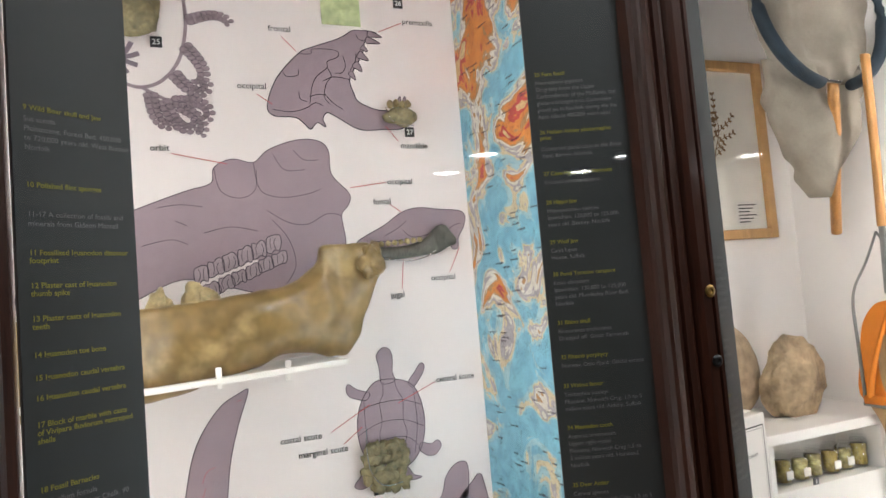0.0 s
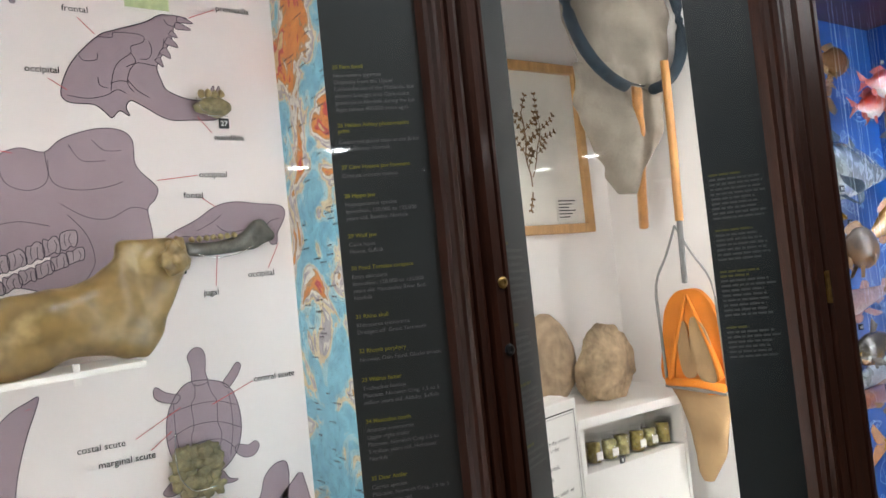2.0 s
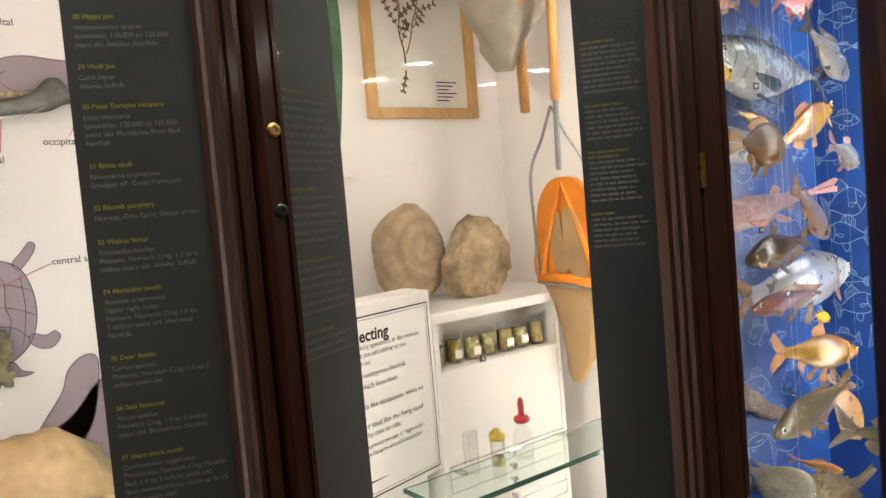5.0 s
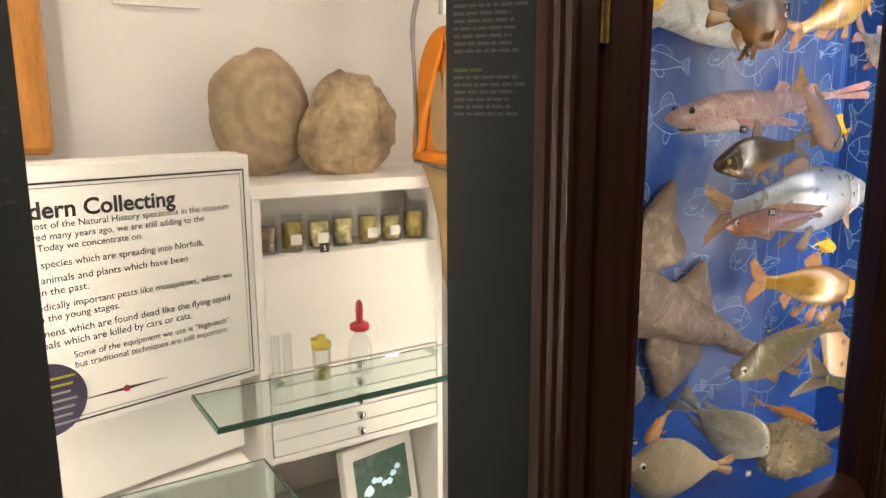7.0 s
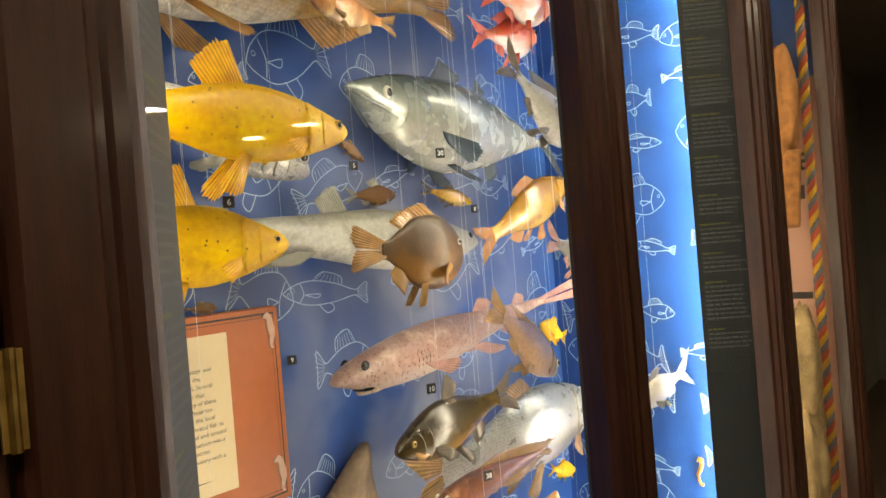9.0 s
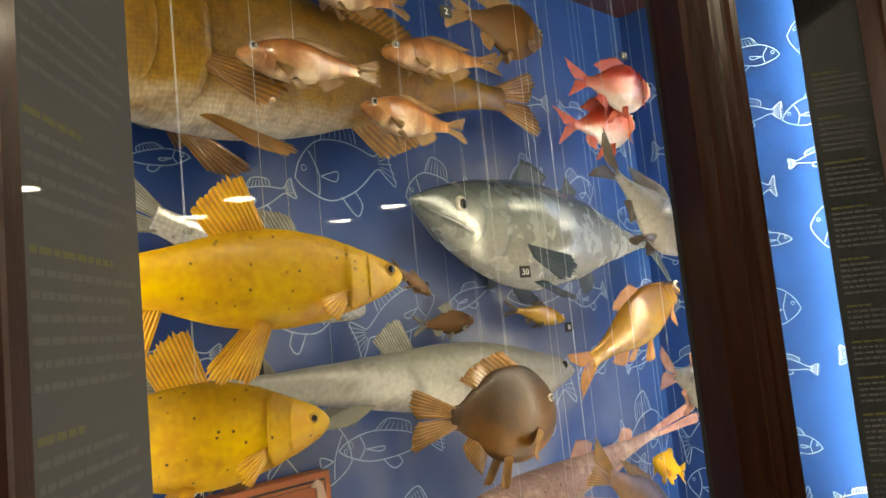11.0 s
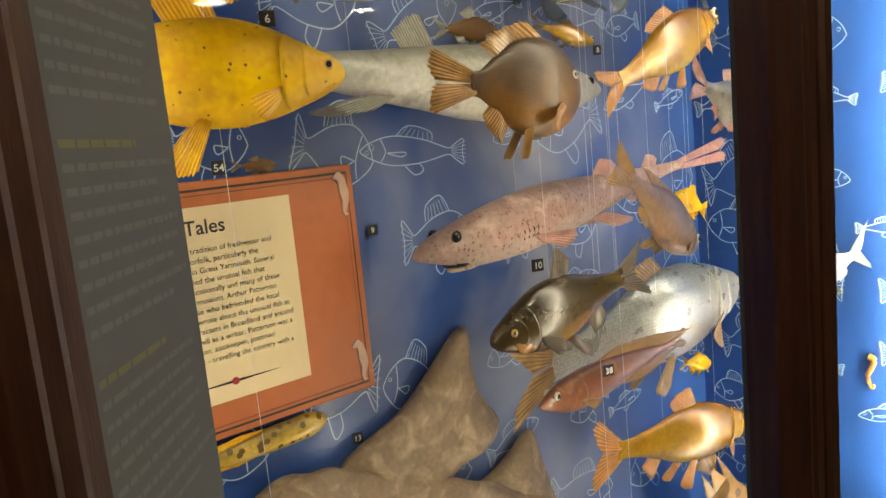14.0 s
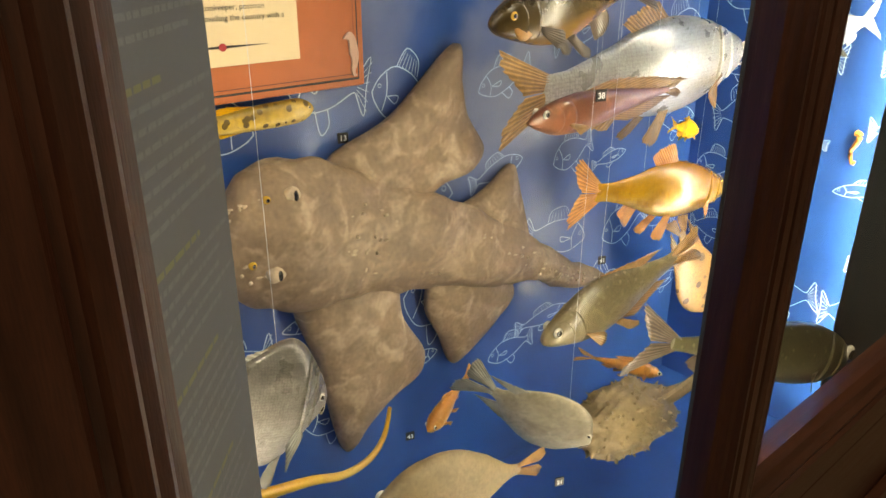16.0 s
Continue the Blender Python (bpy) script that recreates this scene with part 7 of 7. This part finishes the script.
bm = bmesh.new()
for v in bmesh.ops.create_icosphere(bm, subdivisions=5, radius=1)["verts"]:
    v.co = hump(v.co.normalized()) + v.co * (0.0035 * noise.noise(v.co * 17))
part("body", bm, S_LUMP, lf, smooth=True)
part("tail", tube(bmesh.new(), smooth_line([(2.90, 1.12, 0.365), (2.97, 1.11, 0.362), (3.03, 1.10, 0.368), (3.085, 1.09, 0.385)], False, 4), 0.024, 0.007), S_LUMP, lf, smooth=True)
rnd = random.Random(12)
for k in range(150):
    d = Vector((rnd.gauss(0, 1), rnd.gauss(-0.6, 1), rnd.gauss(0.3, 1))).normalized()
    c = hump(d)
    part("spine", tube(bmesh.new(), [tuple(c - d * 0.003), tuple(c + d * rnd.uniform(0.005, 0.011))], rnd.uniform(0.004, 0.0065), 0.0012, 5), S_LUMP, lf)
for k in range(14):
    u = k / 13
    c = Vector((2.93 + 0.15 * u, 1.10, 0.374 + 0.016 * u * u))
    part("spine", tube(bmesh.new(), [tuple(c), (c.x + 0.004, c.y - 0.004, c.z + 0.017)], 0.005, 0.001, 5), S_LUMP, lf)

# ---------------------------------------------------------------- the angel shark
ANGEL = skin("angel_shark_skin", (0.190, 0.130, 0.080), (0.205, 0.143, 0.090), (0.220, 0.155, 0.098), 0.55, patches=((0.46, 0.36, 0.25), 19, 0.42), low=0.4, high=1.1, coat=0.06)
ANGEL.node_tree.nodes["Bump"].inputs["Distance"].default_value = 0.004
ag = thing("angel_shark_model", "large grey-brown angel shark model fixed flat to the blue board", "fish", None, "fish models in the blue case")


def lobe(name, outline, heart, thick, seed):
    """A thick fleshy fin: a rounded outline that rises to a lumpy middle and thins to its edge."""
    bm = bmesh.new()
    rim = smooth_line([(x, 1.39, z) for x, z in outline], True, 6)
    c = Vector((heart[0], 1.39, heart[1]))
    rings = []
    for j in range(17):
        r = j / 16
        ring = []
        for q in rim:
            p = c.lerp(Vector(q), r)
            lift = thick * (1 - r ** 3) ** 0.6 + 0.009
            lift += 0.010 * (1 - r ** 4) * noise.noise(p * 12 + Vector((seed, 0, 0))) + 0.004 * (1 - r ** 6) * noise.noise(p * 34 + Vector((seed, 2, 0)))
            ring.append(p + Vector((0, -lift, 0)))
        rings.append(ring)
    tip = bm.verts.new(rings[0][0])
    grid = [[bm.verts.new(p) for p in ring] for ring in rings[1:]]
    back = [bm.verts.new(Vector(q)) for q in rim]
    k = len(rim)
    for i in range(k):
        bm.faces.new((tip, grid[0][i], grid[0][(i + 1) % k]))
        for a, b in zip(grid, grid[1:]):
            bm.faces.new((a[i], b[i], b[(i + 1) % k], a[(i + 1) % k]))
        bm.faces.new((grid[-1][i], back[i], back[(i + 1) % k], grid[-1][(i + 1) % k]))
    bm.faces.new(back)
    bmesh.ops.recalc_face_normals(bm, faces=bm.faces)
    return part(name, bm, ANGEL, ag, smooth=True)


axis = smooth_line([(2.068, 0.906, 0.055), (2.085, 0.900, 0.092), (2.13, 0.886, 0.116), (2.20, 0.868, 0.128), (2.27, 0.848, 0.126), (2.34, 0.825, 0.105), (2.42, 0.800, 0.092), (2.54, 0.757, 0.086), (2.66, 0.712, 0.068), (2.78, 0.655, 0.042), (2.90, 0.590, 0.032), (3.02, 0.530, 0.022)], False, 6)
dirn = Vector((0.93, 0, -0.37)).normalized()
perp = Vector((0.37, 0, 0.93)).normalized()
part("body", loft(bmesh.new(), [((x, 1.372 - 0.01 * min(1, w / 0.1), z), w, 0.018 + 0.030 * min(1, w / 0.11), perp, Vector((0, 1, 0))) for x, z, w in axis], 64, 0.018, 4), ANGEL, ag, smooth=True)
lobe("pectoral_fin", ((2.284, 0.968), (2.416, 1.024), (2.560, 1.132), (2.576, 1.064), (2.591, 1.0), (2.634, 0.931), (2.600, 0.893), (2.533, 0.883), (2.495, 0.865), (2.413, 0.820), (2.300, 0.880)), (2.44, 0.935), 0.030, 1)
lobe("pectoral_fin", ((2.202, 0.740), (2.237, 0.610), (2.270, 0.435), (2.294, 0.391), (2.335, 0.425), (2.402, 0.468), (2.468, 0.494), (2.481, 0.543), (2.440, 0.615), (2.424, 0.655), (2.400, 0.780), (2.272, 0.800)), (2.335, 0.630), 0.030, 2)
lobe("pelvic_fin", ((2.495, 0.850), (2.569, 0.827), (2.643, 0.846), (2.714, 0.884), (2.737, 0.836), (2.772, 0.725), (2.791, 0.660), (2.649, 0.685), (2.522, 0.780)), (2.645, 0.775), 0.024, 3)
lobe("pelvic_fin", ((2.487, 0.640), (2.523, 0.558), (2.555, 0.484), (2.603, 0.497), (2.682, 0.544), (2.735, 0.600), (2.649, 0.684), (2.523, 0.722)), (2.59, 0.615), 0.024, 4)
PALE_SPOT = material("pale_skin_patch", (0.40, 0.32, 0.22), 0.5, vary=0.25, scale=30)
for x, z in ((2.140, 0.951), (2.108, 0.856)):
    bm = bmesh.new()
    bmesh.ops.create_uvsphere(bm, u_segments=12, v_segments=8, radius=0.0065)
    e = part("eye", bm, EYE_GOLD, ag, "small golden eye", True, pose(x, 1.322, z))
    bm = bmesh.new()
    bmesh.ops.create_uvsphere(bm, u_segments=10, v_segments=6, radius=0.0036)
    part("pupil", bm, EYE_BLACK, e, "", True, pose(0, -0.0042, 0))
for x, z in ((2.181, 0.950), (2.144, 0.831)):
    sp = part("spiracle", lump(bmesh.new(), (x, 1.322, z), (0.015, 0.010, 0.013), 0.2, 3), PALE_SPOT, ag, "pale-rimmed spiracle", True)
    part("slit", lump(bmesh.new(), (x + 0.003, 1.3125, z), (0.004, 0.003, 0.009), 0.1, 3, 2), EYE_BLACK, sp, "", True)
rnd = random.Random(77)
for k in range(260):
    u = rnd.random() ** 1.4
    x, z, w = axis[int(u * (len(axis) - 1))]
    o = rnd.choice((-1, 1)) * rnd.choice((0.12, 0.45)) * rnd.uniform(0.7, 1.3) * w
    part("wart", lump(bmesh.new(), (x + perp.x * o, 1.3235 + 0.02 * (o / max(w, 0.01)) ** 2 + 0.022 * max(0, 1 - w / 0.11), z + perp.z * o), (rnd.uniform(0.002, 0.006), 0.003, rnd.uniform(0.0015, 0.0035)), 0.35, k, 2), PALE_SPOT, ag, "", True)

# ---------------------------------------------------------------- the fish case: sign and tags
SIGN_ORANGE = material("terracotta_board", (0.43, 0.115, 0.035), 0.5, vary=0.10, scale=6)
SIGN_CREAM = material("cream_paper", (0.72, 0.58, 0.36), 0.6, vary=0.06, scale=5)
ts = thing("tales_sign", "terracotta and cream sign headed Tales with sea horses", "sign", board(2.358, 1.396, 1.085))
part("board", box(bmesh.new(), -0.56, 0, 0, 0.362, -0.008, 0.022, 0.003), SIGN_ORANGE, ts, "terracotta board")
part("paper", new_box(-0.52, -0.116, 0.052, 0.328, 0.022, 0.024), SIGN_CREAM, ts, "cream text sheet")
for off, w in ((0.012, 0.004), (0.019, 0.0012)):
    part("border", ribbon(bmesh.new(), [(-0.56 + off, off), (-off, off), (-off, 0.362 - off), (-0.56 + off, 0.362 - off)], w, 0.0228, True), TEXT_BLACK, ts)
lettering("title", "Fishy Tales", 0.028, TEXT_BLACK, ts, pose(-0.220, 0.291, 0.0248), "RIGHT", bold=0.0004)
lettering("sign_text", "There is a long tradition of freshwater and\nsea fishing in Norfolk, particularly the\nherring fishery in Great Yarmouth. Several\nnaturalists studied the unusual fish that\nwere caught occasionally and many of these\nare now in the museum. Arthur Patterson\nwas one of those who befriended the local\nfishermen and wrote about the unusual fish as\nwell as the characters in Broadland and around\nthe coast. As well as a writer, Patterson was a\nteacher, salesman, zookeeper, postman\nand taxidermist - travelling the country with a\nfreak whale.", 0.0095, TEXT_BLACK, ts, pose(-0.345, 0.266, 0.0248), spacing=1.25, fit=0.212)
rule = bmesh.new()
sheet(rule, [(-0.31, 0.078), (-0.235, 0.076), (-0.165, 0.078), (-0.235, 0.080)], 0.0248)
part("rule", rule, TEXT_BLACK, ts)
part("dot", lathe(bmesh.new(), [(0, 0.0252), (0.0055, 0.0252), (0.0055, 0.022), (0, 0.022)], 14), RUBBER, ts, local=pose(-0.236, 0.078, 0))
for cz in (0.05, 0.318):
    shp = [(-0.034, cz + 0.030), (-0.026, cz + 0.034), (-0.018, cz + 0.026), (-0.014, cz + 0.012), (-0.012, cz), (-0.014, cz - 0.014), (-0.020, cz - 0.028), (-0.016, cz - 0.032), (-0.022, cz - 0.034), (-0.026, cz - 0.024), (-0.024, cz - 0.010), (-0.028, cz + 0.002), (-0.028, cz + 0.014), (-0.030, cz + 0.022), (-0.038, cz + 0.024)]
    part("seahorse_print", sheet(bmesh.new(), smooth_line(shp, True, 3), 0.0255), material("seahorse_print", (0.55, 0.36, 0.27), 0.5, vary=0.15), ts, "pale printed sea horse")
for text, x, y, z, s in (("10", 2.481, 1.112, 1.280, 0.018), ("38", 2.678, 1.150, 1.060, 0.020), ("9", 2.406, 1.404, 1.334, 0.018), ("13", 2.331, 1.406, 0.996, 0.018), ("7", 2.576, 1.180, 1.464, 0.016), ("6", 2.137, 1.180, 1.625, 0.018), ("5", 2.618, 1.405, 1.725, 0.019), ("8", 2.971, 1.350, 1.620, 0.020), ("30", 2.703, 1.228, 1.731, 0.021), ("41", 2.853, 1.245, 0.679, 0.018), ("54", 2.140, 1.370, 1.462, 0.020), ("21", 2.530, 1.06, 0.395, 0.018), ("43", 2.40, 1.33, 0.405, 0.018), ("2", 2.49, 1.15, 2.135, 0.020), ("27", 3.16, 1.25, 2.22, 0.018)):
    number_tag(text, board(x, y, z, -20), s)

# ---------------------------------------------------------------- the ice age case
ICE = material("pink_board", (0.62, 0.36, 0.27), 0.6, vary=0.06, scale=4)
FUR = material("russet_fur", (0.36, 0.15, 0.045), 0.9, vary=0.4, scale=40, fine=200, bump=1.0)
TAN_FUR = material("tan_hide", (0.36, 0.25, 0.12), 0.9, vary=0.35, scale=20, fine=150, bump=1.0)
POST_RED = material("rope_red", (0.45, 0.06, 0.025), 0.6, vary=0.15)
POST_YELLOW = material("rope_yellow", (0.62, 0.36, 0.02), 0.6, vary=0.15)
ROPE_BLUE = material("rope_grey", (0.12, 0.13, 0.17), 0.6, vary=0.15)
ib = thing("ice_age_sign", "pink sign board lettered ICE AGE in black", "sign", board(4.3475, 1.405, 0, -90))
part("board", new_box(0.0, 0.57, 0.50, 2.02, 0, 0.006), ICE, ib)
part("blue_board", new_box(0.0, 0.57, 2.025, 2.41, 0, 0.006), BLUE, ib)
lettering("title", "ICE", 0.085, TEXT_BLACK, ib, pose(0.40, 1.70, 0.0068), bold=0.002)
for z, w in ((1.62, 0.05), (1.87, 0.02), (1.25, 0.025), (1.05, 0.03)):
    part("bar", ribbon(bmesh.new(), [(0.34, z), (0.50, z)], w, 0.0068), TEXT_BLACK, ib)
rp = thing("twisted_rope", "upright rope twisted in red, yellow and grey", "rope")
for k, mt in enumerate((POST_RED, POST_YELLOW, ROPE_BLUE)):
    pts = []
    for i in range(170):
        z = 0.386 + 2.0 * i / 169
        a = z * 75 + k * 2.094
        pts.append((4.25 + 0.008 * math.cos(a), 0.856 + 0.006 * math.sin(z * 1.4) + 0.008 * math.sin(a), z))
    part("strand", tube(bmesh.new(), pts, 0.0095, None, 6), mt, rp, smooth=True)
fx = thing("fox_model", "russet furry animal model hanging by its legs", "animal model")
part("body", lump(bmesh.new(), (4.09, 0.895, 1.90), (0.07, 0.05, 0.20), 0.25, 41, 4), FUR, fx, smooth=True)
part("tail", tube(bmesh.new(), smooth_line([(4.09, 0.895, 1.75), (4.09, 0.893, 1.62), (4.10, 0.89, 1.50)], False, 4), 0.05, 0.02, 12), FUR, fx, smooth=True)
an = thing("animal_model", "tan hide-covered animal model with pale feet", "animal model")
part("trunk", lump(bmesh.new(), (4.11, 0.90, 1.05), (0.09, 0.055, 0.20), 0.3, 45, 4), TAN_FUR, an, smooth=True)
part("haunch", lump(bmesh.new(), (4.10, 0.905, 0.72), (0.09, 0.06, 0.22), 0.3, 46, 4), TAN_FUR, an, smooth=True)
part("leg", tube(bmesh.new(), [(4.11, 0.89, 0.95), (4.13, 0.87, 0.88), (4.15, 0.865, 0.84)], 0.03, 0.018, 10), TAN_FUR, an, smooth=True)
part("base", new_box(3.98, 4.20, 0.85, 1.0, 0.386, 0.52, 0.02), TAN_FUR, an)
